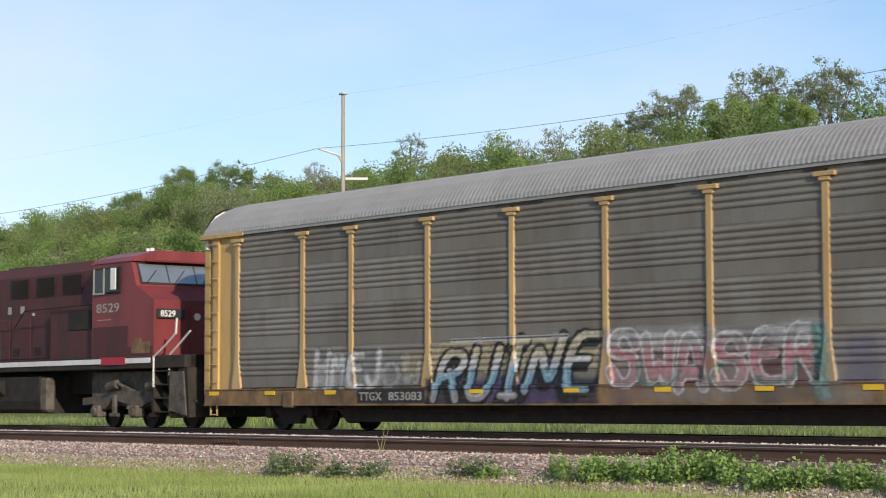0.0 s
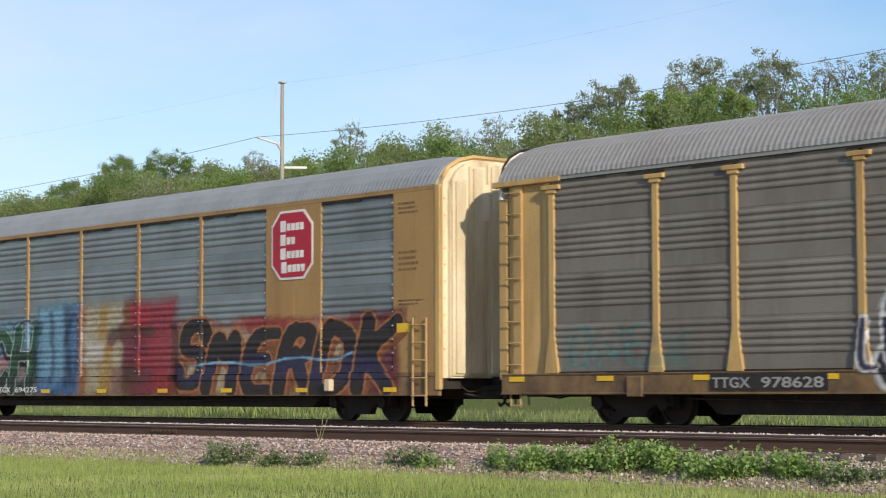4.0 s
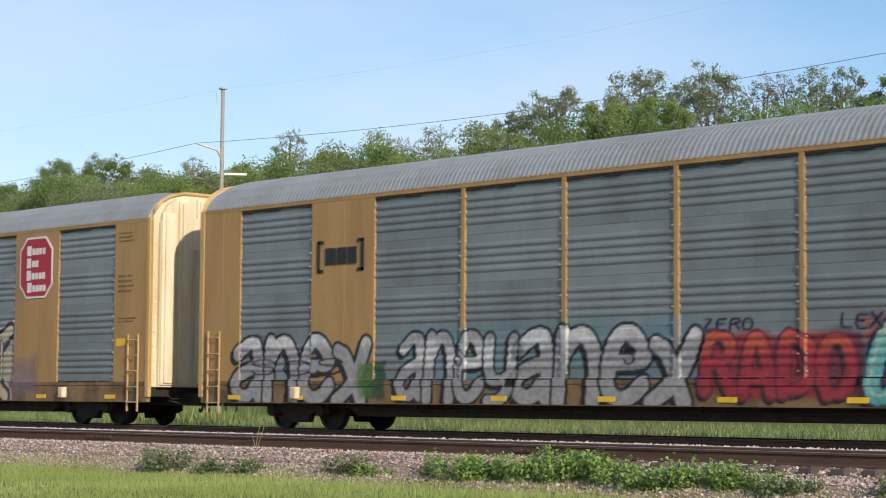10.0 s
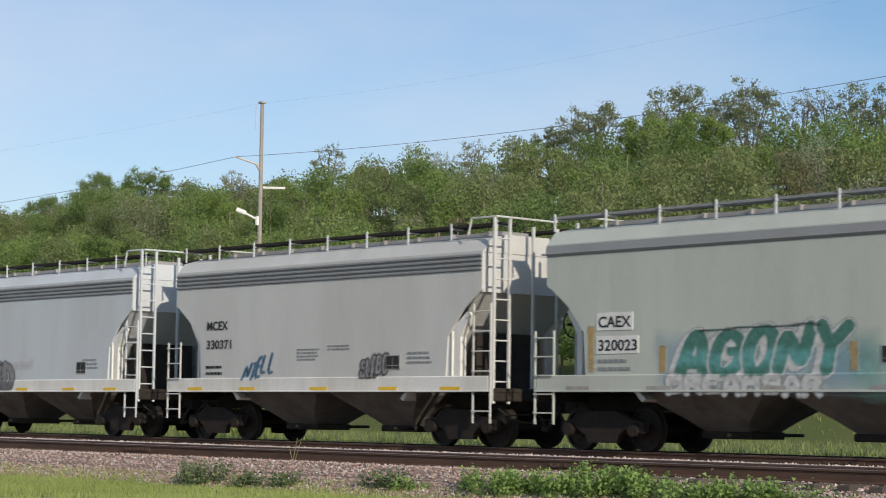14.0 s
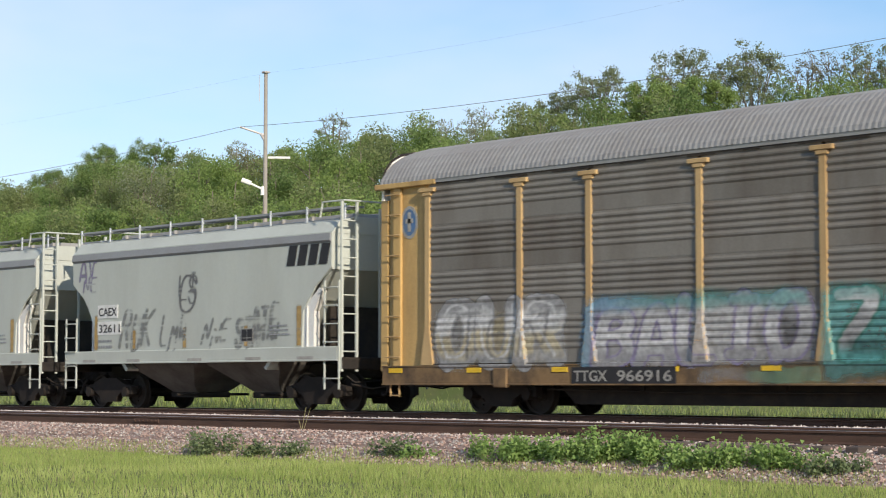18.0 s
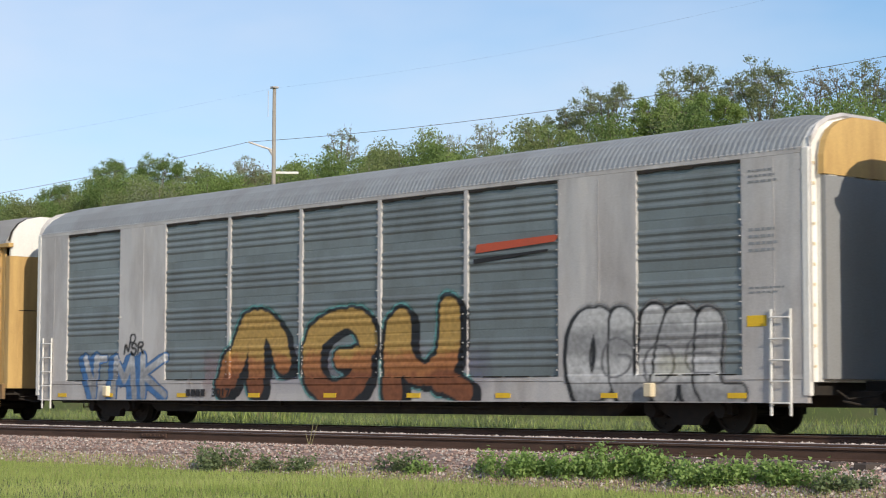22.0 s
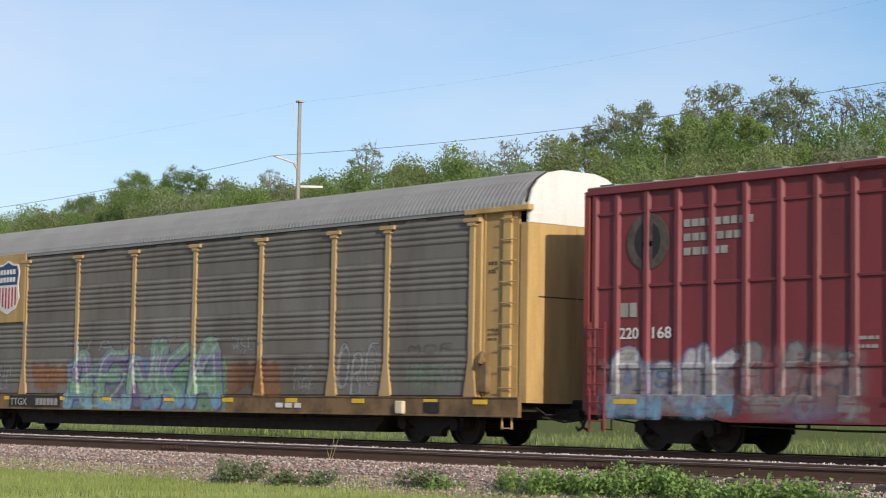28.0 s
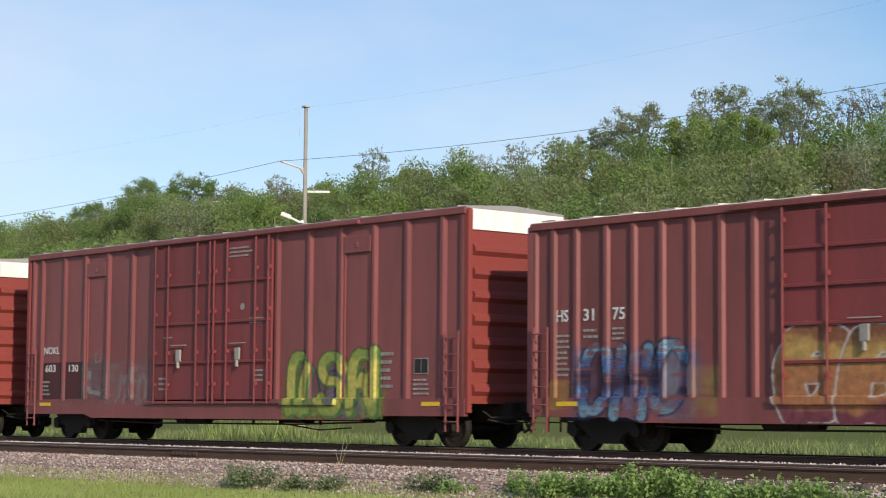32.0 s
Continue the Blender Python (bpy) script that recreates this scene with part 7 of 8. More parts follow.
place(car_c, surf_q, (-5.7, 0.62, 13.0, 2.0), 12, 0.14, mist((-5.3, 0.62, 12.2, 1.6), ["cream", "silver", "cream", "silver", "cream", "silver", "cream"], 0.9, 0.25), letters("KOMBAK", (-5.4, 0.62, 12.4, 1.85), ["cream", "cream", "silver", "cream"], "black", 0.144, 0.127, glow="white", drop="black", shift=(-0.14, -0.12), slant=0.1, wob=0.1, swell=0.4), letters("NVKNWX", (-5.2, 0.62, 12.0, 1.4), ["black", "navy", "black"], "silver", 0.072, 0.023, wob=0.25, slant=0.3), letters("VLCVSN", (-5.2, 0.8, 12.0, 1.2), "cream", "black", 0.036, 0.034, wob=0.3, slant=-0.2),
      letters("O", (0.2, 0.62, 1.9, 1.75), ["lilac", "lilac", "purple", "lilac"], "", 0.360, 0.000, slant=0.0, dens=0.85, soft=0.06), mist((0.6, 0.9, 1.1, 1.2), "lilac", 0.75, 0.2))
place(car_c, surf_q, (6.6, 0.7, 2.2, 1.3), 13, 0.4, mist((6.8, 0.8, 1.3, 0.9), ["lilac", "lilac"], 0.6, 0.6))
place(car_c, surf_q, (-11.6, 0.95, 4.6, 1.0), 14, 0.4, letters("CRAL", (-8.95, 1.05, 1.5, 0.75), "silver", "", 0.028, 0.000, wob=0.25, curve=1), letters("LENX", (-11.4, 1.45, 1.0, 0.3), "silver", "", 0.020, 0.000, wob=0.2), letters("MIR", (-10.9, 1.1, 1.2, 0.4), "silver", "", 0.020, 0.000, wob=0.2, slant=0.5), mist((-7.0, 0.9, 1.3, 0.9), "lilac", 0.35, 0.5))
place(car_c, surf_q, (-12.7, 2.2, 0.8, 1.6), 15, 0.7, mist((-12.6, 2.4, 0.5, 1.0), "silver", 0.7, 0.2))
# four silver rounded words, a red block, a teal word and a black one on white
place(car_d, surf_q, (-12.1, 0.6, 5.6, 1.5), 16, 0.1, mist((-11.2, 1.9, 1.3, 0.22), "grey", 0.5, 0.1), letters("anex", (-12.0, 0.62, 4.9, 1.42), ["silver", "silver", "silver", "white"], "black", 0.151, 0.063, drop="black", shift=(-0.08, -0.07), wob=0.05, slant=0.06, gap=0.12, swell=0.1), letters("SCS", (-11.5, 1.2, 3.6, 0.35), "black", "", 0.025, 0.000), mist((-7.5, 0.72, 0.85, 0.75), ["leaf", "green"], 0.9, 0.12))
place(car_d, surf_q, (-6.4, 0.6, 3.7, 1.75), 17, 0.1, mist((-6.3, 1.0, 3.5, 1.15), ["sky", "sky", "aqua", "sky"], 0.35, 0.35, 1.2), letters("aney", (-6.25, 0.66, 3.5, 1.38), ["silver", "silver", "white", "silver"], "black", 0.119, 0.057, drop="black", shift=(-0.07, -0.06), wob=0.05, gap=0.11, swell=0.1), letters("S", (-4.5, 1.35, 0.3, 0.35), "black", "", 0.025, 0.000))
place(car_d, surf_q, (-3.0, 0.6, 5.0, 1.75), 18, 0.1, mist((-2.7, 1.2, 4.5, 1.05), ["sky", "aqua", "sky", "sky"], 0.35, 0.35, 1.2), letters("anex", (-2.85, 0.62, 4.8, 1.42), ["silver", "silver", "silver", "white"], "black", 0.158, 0.063, drop="black", shift=(-0.08, -0.07), wob=0.05, gap=0.12, swell=0.1), letters("S", (0.1, 1.35, 0.35, 0.35), "black", "", 0.025, 0.000))
place(car_d, surf_q, (1.9, 0.65, 3.9, 1.6), 19, 0.15, mist((2.05, 0.8, 3.4, 1.05), ["red", "red", "red", "crimson"], 0.92, 0.2), letters("RADO", (2.0, 0.82, 3.4, 1.05), ["red", "red", "vermilion"], "crimson", 0.094, 0.046, drop="black", shift=(-0.06, -0.07), slant=0.0, wob=0.05), letters("ZERO", (2.0, 1.95, 1.2, 0.22), "navy", "", 0.022, 0.000), letters("LEX", (5.0, 1.92, 0.9, 0.26), "navy", "", 0.022, 0.000))
place(car_d, surf_q, (5.3, 0.6, 4.1, 1.7), 20, 0.1, mist((5.5, 0.62, 3.6, 1.5), ["vermilion", "rust", "vermilion", "vermilion"], 0.7, 0.35), letters("GEIC", (5.7, 0.64, 3.2, 1.35), ["teal", "aqua", "aqua", "pale_mint"], "navy", 0.137, 0.057, drop="black", shift=(-0.10, -0.08), slant=0.25, wob=0.06, shine="pale_mint", gap=0.1))
place(car_d, surf_q, (9.1, 0.62, 2.7, 1.5), 21, 0.15, mist((9.3, 0.7, 2.2, 1.15), ["white", "silver", "white"], 0.8, 0.25), letters("CKS", (9.35, 0.78, 2.1, 1.0), "black", "", 0.115, 0.000, slant=0.0, wob=0.05), letters("O", (11.2, 1.5, 0.3, 0.3), "black", "", 0.070, 0.000), letters("O", (9.55, 1.92, 0.4, 0.22), "white", "", 0.025, 0.000))
place(car_d, surf_q, (11.7, 0.8, 1.5, 2.0), 22, 0.25, letters("CAOAS", (11.95, 2.2, 1.25, 0.35), "white", "", 0.035, 0.000, slant=0.8, wob=0.1), letters("AB", (11.8, 0.9, 0.9, 0.8), "black", "silver", 0.065, 0.034), mist((12.2, 0.8, 0.9, 0.6), ["grey", "silver"], 0.5))
# hoppers
place(hop_e, surf_h, (-3.3, 0.98, 3.2, 1.0), 23, 0.15, letters("SNAXD", (-3.15, 1.17, 2.85, 0.72), ["grey", "silver", "silver"], "black", 0.094, 0.034, slant=-0.15, wob=0.04, dens=0.75), letters(["03 35 57 79 98"], (-3.1, 1.72, 2.6, 0.2), "black", "", 0.030, 0.000), mist((-3.1, 1.1, 2.7, 0.6), "grey", 0.25, 0.3))
place(hop_e, surf_h, (-0.5, 1.65, 1.4, 0.4), 24, 0.6, mist((-0.4, 1.72, 1.1, 0.25), ["pink", "rose"], 0.35, 0.2))
place(hop_f, surf_h, (-2.8, 1.45, 1.4, 0.5), 25, 0.1, letters("NTELL", (-2.7, 1.5, 1.25, 0.42), "navy", "sky", 0.025, 0.017, wob=0.2, slant=0.4))
place(hop_f, surf_h, (1.55, 1.45, 1.1, 0.5), 26, 0.15, letters("SLABO", (1.62, 1.5, 0.95, 0.4), "silver", "black", 0.029, 0.034, wob=0.12))
place(hop_g, surf_h, (-2.6, 1.08, 7.2, 1.3), 27, 0.12, mist((-2.5, 1.3, 4.9, 0.85), ["sky", "teal", "sky", "teal"], 0.45, 0.5), mist((1.3, 1.12, 2.6, 0.8), ["sky", "aqua", "sky"], 0.35, 0.5), letters("AGONY", (-2.05, 1.45, 3.9, 0.84), ["jade", "teal", "jade", "jade"], "white", 0.115, 0.034, drop="white", shift=(-0.13, -0.07), slant=0.2, wob=0.05), letters(["05 26 48 67 89 98"], (-1.9, 2.14, 3.8, 0.2), "black", "", 0.025, 0.000), letters("DREAMSAR", (-2.3, 1.1, 3.6, 0.33), "white", "silver", 0.054, 0.023, slant=0.0), letters("NEL", (3.2, 1.6, 1.2, 0.6), "sky", "", 0.020, 0.000, dens=0.5))
place(hop_h, surf_h, (-2.4, 1.1, 3.3, 1.2), 28, 0.25, mist((-2.1, 1.25, 2.8, 0.9), ["pink", "rose", "pink"], 0.5, 0.3), letters("GDOS", (-2.2, 1.2, 2.95, 1.1), ["pink", "silver", "pink"], "crimson", 0.135, 0.028, glow="lilac", wob=0.05, slant=0.05))
place(hop_i, surf_h, (-3.5, 1.45, 3.0, 1.1), 29, 0.6, letters("RUK", (-3.2, 1.5, 1.5, 0.9), "grey", "", 0.050, 0.000, wob=0.15, slant=0.3, dens=0.9), mist((-2.9, 1.6, 0.9, 0.7), "grey", 0.3, 0.3), letters("LMW", (-1.4, 1.5, 1.2, 0.7), "grey", "", 0.040, 0.000, wob=0.2, slant=0.3))
place(hop_i, surf_h, (-0.7, 2.2, 1.3, 1.3), 30, 0.35, letters("G", (-0.55, 2.35, 0.9, 0.95), "grey", "", 0.035, 0.000), letters("LS", (-0.6, 2.6, 0.9, 0.6), "grey", "", 0.030, 0.000, wob=0.2), letters("I", (-0.1, 2.9, 0.35, 0.45), "grey", "", 0.025, 0.000))
place(hop_i, surf_h, (0.3, 1.45, 3.4, 1.1), 31, 0.6, letters("NNE", (0.45, 1.55, 1.1, 0.55), "grey", "", 0.040, 0.000, wob=0.2, slant=0.4), letters("STATE", (1.8, 1.55, 1.75, 0.82), "grey", "", 0.055, 0.000, wob=0.15, slant=0.1), mist((1.9, 1.6, 1.5, 0.6), "grey", 0.25, 0.3), letters("VVN", (1.9, 1.5, 1.6, 0.5), "grey", "", 0.040, 0.000, wob=0.25))
place(hop_i, surf_h, (-5.3, 2.9, 1.1, 1.0), 32, 0.4, letters("AV", (-5.2, 3.3, 0.9, 0.5), "lilac", "", 0.035, 0.000), letters("NE", (-5.0, 3.0, 0.7, 0.4), "lilac", "", 0.030, 0.000))
for hop, spots in ((hop_g, (-4.35, -2.5, 1.85, 4.3)), (hop_h, (-4.35, -0.6, 1.1, 4.2)), (hop_i, (-4.4, -2.6, -0.35, 2.2, 4.25))):
    for x in spots:
        place(hop, surf_h, (x - 0.1, 1.5, 0.3, 0.8), 33 + int(x * 10) % 7, 0.2, mist((x, 1.5, 0.16, 0.9 if abs(x) > 4 else 0.5), "gold", 0.9, 0.04, 0.1), label="worn yellow reflector stripe")
# faded pale words on the grey-brown carrier
place(car_g, surf_p, (-11.9, 0.95, 4.3, 1.45), 40, 0.2, mist((-11.6, 1.0, 3.8, 1.1), ["silver", "cream", "white"], 0.7, 0.25), letters("OUR", (-11.6, 1.0, 3.75, 1.28), ["silver", "cream", "white", "silver"], "silver", 0.187, 0.046, wob=0.04, slant=0.05, shine="white"), letters("TEN", (-11.2, 1.15, 3.0, 0.9), "grey", "", 0.035, 0.000, dens=0.6))
place(car_g, surf_p, (-7.5, 0.7, 6.0, 1.75), 41, 0.22, mist((-7.2, 1.0, 5.6, 1.15), ["silver", "white", "white", "silver"], 0.75, 0.2), mist((-7.3, 0.7, 0.6, 1.5), ["sky", "lilac"], 0.7, 0.2), letters("BALIO", (-7.0, 1.02, 5.3, 1.15), ["silver", "white", "silver"], "lilac", 0.122, 0.046, wob=0.07, slant=0.1), mist((-7.1, 2.05, 5.3, 0.25), ["sky", "teal", "aqua"], 0.7, 0.2), mist((-2.3, 1.4, 0.6, 0.3), "black", 0.5, 0.1))
place(car_g, surf_p, (-1.7, 0.7, 3.2, 1.75), 42, 0.2, mist((-1.4, 0.75, 2.7, 1.4), ["aqua", "teal", "aqua"], 0.8, 0.25), letters("ZA", (-1.4, 1.0, 2.6, 1.2), ["teal", "silver", "white"], "jade", 0.122, 0.046, wob=0.05), mist((-1.3, 2.1, 2.4, 0.25), ["teal", "mint"], 0.7, 0.15), mist((-0.9, 1.1, 0.7, 0.3), "black", 0.5, 0.15))
place(car_g, surf_p, (1.3, 0.66, 5.8, 1.75), 43, 0.25, mist((1.7, 0.75, 5.0, 1.35), ["lilac", "white", "silver", "silver", "lilac"], 0.7, 0.3), letters("HCERK", (1.75, 0.95, 4.9, 1.4), ["cream", "silver", "white"], "lilac", 0.130, 0.069, wob=0.08), mist((1.3, 1.6, 0.5, 0.6), ["rose"], 0.6, 0.2))
place(car_g, surf_p, (-4.6, 0.6, 11.5, 0.5), 44, 0.4, mist((-4.3, 0.62, 8.4, 0.36), ["silver", "mint", "silver", "sky", "lilac"], 0.7, 0.15), label="faded sprayed background colour")
place(car_g, surf_p, (6.6, 1.2, 4.9, 0.8), 45, 0.6, mist((6.8, 1.3, 4.4, 0.5), ["brown", "rust", "brown"], 0.45, 0.4), label="faded rust-coloured smear")
# big orange letters, small blue ones and white bubbles on the aluminium carrier
place(car_h, surf_q, (-11.3, 0.6, 5.2, 1.5), 46, 0.12, letters("VMK", (-11.0, 0.64, 4.2, 1.05), ["silver", "silver", "white"], "blue", 0.094, 0.057, drop="blue", shift=(-0.20, -0.04), slant=0.0, wob=0.03, curve=0), mist((-5.9, 0.9, 1.2, 0.5), ["rose", "silver"], 0.4, 0.3))
place(car_h, surf_q, (-5.0, 0.6, 10.6, 2.2), 47, 0.08, mist((-5.3, 0.9, 10.2, 0.75), ["pink", "lilac", "pink", "lilac"], 0.3, 0.6),
      letters(["01 14 12;24 37 49 69 87 94;57 52 51", "96 88 69 38 16 12 30 60 82 84 54", "00 07 18;18 14 32 52 74;79 74 52 90"], (-4.85, 0.62, 9.5, 2.0), ["rust", "rust", "orange", "gold", "gold", "gold"], "black", 0.270, 0.085, glow="aqua", drop="black", shift=(0.22, -0.08), slant=0.0, wob=0.0, curve=1, gap=0.13, swell=0.2))
place(car_h, surf_q, (7.2, 0.62, 5.2, 1.8), 48, 0.12, letters("OUAL", (7.45, 0.66, 4.4, 1.6), ["silver", "white", "silver", "white"], "black", 0.25, 0.045, drop="black", shift=(-0.07, -0.01), wob=0.05, slant=0.05, glow="silver"), letters("GOE", (7.9, 1.0, 3.2, 0.7), "grey", "", 0.025, 0.000, wob=0.2), mist((9.6, 1.1, 0.8, 0.35), "yellow", 0.2, 0.3))
place(car_h, surf_q, (-9.3, 1.6, 1.6, 0.9), 49, 0.2, letters("NSR", (-8.9, 1.75, 0.95, 0.3), "black", "", 0.030, 0.000, wob=0.1), letters("O", (-8.6, 2.03, 0.32, 0.25), "black", "", 0.025, 0.000))
# crimson, silver and white words on the weathered carrier
place(car_i, surf_w, (-12.1, 0.7, 2.9, 1.75), 50, 0.15, letters("DA", (-11.9, 0.82, 2.5, 1.4), ["crimson", "crimson", "crimson"], "white", 0.137, 0.069, drop="brown", glow="rose", slant=0.0, wob=0.02, curve=1))
place(car_i, surf_w, (-4.9, 0.68, 8.2, 1.9), 51, 0.28, mist((-4.5, 0.8, 7.2, 1.2), ["grey", "silver", "grey", "silver", "mint", "silver"], 0.7, 0.35), mist((-3.4, 2.1, 1.4, 0.3), "silver", 0.6, 0.2), mist((-0.2, 1.4, 0.7, 1.05), ["gold", "gold"], 0.75, 0.12), mist((0.6, 2.0, 0.8, 0.45), "lilac", 0.5, 0.2), letters("NROMIC", (-4.4, 0.95, 7.3, 1.3), ["silver", "grey", "silver", "white"], "black", 0.108, 0.046, wob=0.1, slant=0.15, drop="grey"))
place(car_i, surf_w, (4.1, 0.68, 4.0, 1.9), 52, 0.18, mist((4.3, 0.72, 3.2, 1.35), ["crimson", "crimson", "crimson"], 0.85, 0.15), mist((4.3, 2.0, 3.4, 0.35), "teal", 0.5, 0.2), mist((5.0, 0.66, 2.0, 0.35), "gold", 0.8, 0.1), letters("UENO", (4.35, 0.98, 3.5, 1.05), ["silver", "white", "white"], "crimson", 0.122, 0.046, drop="black", shift=(0.08, -0.06), slant=0.0, wob=0.05))
place(car_i, surf_w, (7.2, 0.66, 4.6, 1.8), 53, 0.2, mist((7.3, 0.7, 4.3, 1.4), ["crimson", "crimson", "blue", "crimson", "sky", "crimson"], 0.85, 0.25), letters("KISES", (7.5, 0.85, 4.1, 1.45), ["crimson", "crimson", "red"], "silver", 0.122, 0.057, wob=0.07, slant=0.15, glow="rose"), letters("VOC", (8.0, 1.0, 3.0, 0.5), "blue", "", 0.070, 0.000, dens=0.8))
place(car_i, surf_w, (-8.3, 0.66, 3.6, 0.9), 54, 0.65, mist((-8.2, 0.8, 3.4, 0.7), ["silver", "grey", "rose"], 0.4, 0.3), label="faded sprayed background colour")
# green and lilac crystal letters over orange
place(car_j, surf_p, (-7.1, 0.6, 12.6, 1.95), 55, 0.2, mist((-6.6, 1.1, 2.3, 0.75), ["orange", "orange"], 0.75, 0.15, 0.9), mist((2.8, 1.1, 2.3, 0.7), ["orange", "rust", "orange"], 0.7, 0.15, 0.9), mist((-4.7, 0.6, 7.6, 1.3), ["sky", "mint", "lilac", "sky", "mint", "mint"], 0.85, 0.25), letters("AENKA", (-4.8, 0.72, 7.6, 1.55), ["sky", "mint", "lilac", "mint"], "lilac", 0.173, 0.034, wob=0.06, slant=0.15, shine="pale_mint", drop="purple", shift=(0.06, -0.05)), letters("MVAVWVMV", (-4.9, 2.1, 7.6, 0.32), "silver", "", 0.030, 0.000, wob=0.25), letters("EZNLX", (-4.4, 0.85, 6.8, 1.1), "pale_mint", "", 0.045, 0.000, wob=0.2, dens=0.7))
place(car_j, surf_p, (7.0, 1.0, 1.9, 1.2), 56, 0.15, letters("GRE", (7.15, 1.1, 1.55, 0.95), "silver", "", 0.035, 0.000, wob=0.2), letters("OBG", (7.2, 1.15, 1.45, 0.8), "silver", "", 0.028, 0.000, wob=0.25))
place(car_j, surf_p, (5.5, 1.05, 1.1, 0.8), 57, 0.3, letters("MAK", (5.6, 1.15, 0.85, 0.28), "silver", "", 0.025, 0.000), letters("NES", (5.6, 1.45, 0.85, 0.28), "silver", "", 0.025, 0.000))
place(car_j, surf_p, (-9.1, 1.05, 1.5, 0.95), 58, 0.2, letters("MEK", (-8.95, 1.15, 1.15, 0.33), "silver", "", 0.030, 0.000), letters("OUIN", (-8.95, 1.5, 1.15, 0.33), "silver", "", 0.030, 0.000))
place(car_j, surf_p, (2.7, 1.9, 2.6, 0.7), 59, 0.2, letters("WSL", (3.0, 2.05, 1.0, 0.35), "silver", "", 0.025, 0.000, wob=0.2), letters(["02 64 43 99"], (3.3, 2.1, 1.8, 0.3), "silver", "", 0.018, 0.000))
place(car_j, surf_p, (9.6, 1.0, 2.0, 1.2), 60, 0.5, mist((9.8, 1.15, 1.7, 0.5), ["mint", "silver"], 0.3, 0.4), letters("HSRD", (9.8, 1.2, 1.7, 0.5), "mint", "", 0.035, 0.000, dens=0.5), letters("MOR", (9.7, 1.95, 1.6, 0.2), "black", "", 0.030, 0.000, dens=0.5))
# boxcars
K_RIBS = [-9.3, -8.7, -7.9, -7.1, -6.25, -5.42, -4.6, -3.78, -2.95, -2.1, 1.85, 2.75, 3.6, 4.43, 5.3, 6.13, 7.0, 7.85, 8.65, 9.3]
k_side = surf_box(K_RIBS, [(-1.9, 1.7)], 9.48, (1.62,))
place(box_k, k_side, (-9.4, 0.62, 4.0, 1.4), 61, 0.3, mist((-9.1, 0.7, 3.5, 1.0), ["silver", "sky", "silver", "sky", "silver"], 0.8, 0.25), letters("ANK", (-9.0, 0.72, 3.5, 1.15), ["sky", "silver", "white"], "lilac", 0.144, 0.046, wob=0.06, slant=0.05), letters("S", (-7.7, 1.2, 0.5, 0.35), "blue", "", 0.025, 0.000))
place(box_k, k_side, (-5.8, 0.62, 3.6, 1.5), 62, 0.45, mist((-5.6, 0.75, 2.9, 1.15), ["silver", "pink", "silver", "rose"], 0.6, 0.25), letters("UM", (-5.5, 0.8, 2.7, 1.1), ["silver", "rose", "silver"], "grey", 0.158, 0.057, wob=0.05), mist((-5.2, 0.62, 2.6, 0.3), ["rose", "lilac", "silver"], 0.7, 0.15))
place(box_k, k_side, (1.3, 0.6, 6.1, 1.7), 63, 0.1, mist((5.6, 1.4, 1.5, 0.7), ["rose", "pink", "rose"], 0.55, 0.3), letters("GESOH", (1.75, 0.72, 4.9, 1.15), ["silver", "white", "white", "silver"], "black", 0.173, 0.081, drop="black", shift=(-0.1, -0.14), glow="silver", slant=0.1, wob=0.04, gap=0.12), letters("S", (6.1, 0.75, 0.75, 1.0), "silver", "black", 0.086, 0.069, drop="black"), letters("VVVVVV", (1.8, 0.62, 5.0, 0.25), "white", "", 0.050, 0.000, dens=0.8))
L_RIBS = [-9.2, -8.72, -7.48, -6.35, -5.18, -3.95, -2.8, 2.54, 3.83, 5.05, 6.25, 7.42, 8.63, 9.3]
l_side = surf_box(L_RIBS, [(-2.72, -0.1), (-0.02, 2.4)], 9.42)
place(box_l, l_side, (-7.6, 0.95, 4.8, 1.6), 64, 0.45, mist((-6.4, 1.0, 1.3, 1.1), ["grey", "grey"], 0.8, 0.25), letters("L", (-6.2, 1.2, 0.8, 0.7), "silver", "grey", 0.072, 0.057), mist((-5.2, 1.0, 2.2, 1.05), ["silver", "rose", "silver"], 0.4, 0.5, 1.1), mist((-7.6, 1.0, 1.2, 0.6), ["grey"], 0.3, 0.4), letters("O", (-5.85, 2.05, 0.4, 0.32), "silver", "", 0.025, 0.000), letters("EMSO", (-5.1, 1.1, 2.0, 0.8), "silver", "", 0.060, 0.000, dens=0.5, wob=0.2))
place(box_l, l_side, (2.7, 0.6, 4.2, 1.8), 65, 0.12, mist((2.95, 0.64, 3.7, 0.5), ["lime", "lime", "grey", "lime"], 0.8, 0.2), mist((3.0, 0.9, 3.3, 0.9), ["lime", "grey", "lilac", "lime"], 0.5, 0.3), letters(["00 07 29 59;50 54 77;20 80", "97 79 29 07 25 75 93 70 20 02", "00 09 79 97 75 04;45 90;90 99"], (2.95, 0.72, 3.5, 1.4), ["lime", "yellow", "yellow", "lime"], "leaf", 0.122, 0.034, drop="leaf", shift=(0.08, -0.05), wob=0.02, slant=0.0), letters("VJ", (3.9, 0.8, 2.2, 0.9), "black", "", 0.040, 0.000, dens=0.5))
M_RIBS = [-8.1, -7.55, -6.9, -6.05, -5.3, -4.55, -3.8, -3.05, -2.25]
m_side = surf_box(M_RIBS, [(-1.55, 2.6)], 8.2)
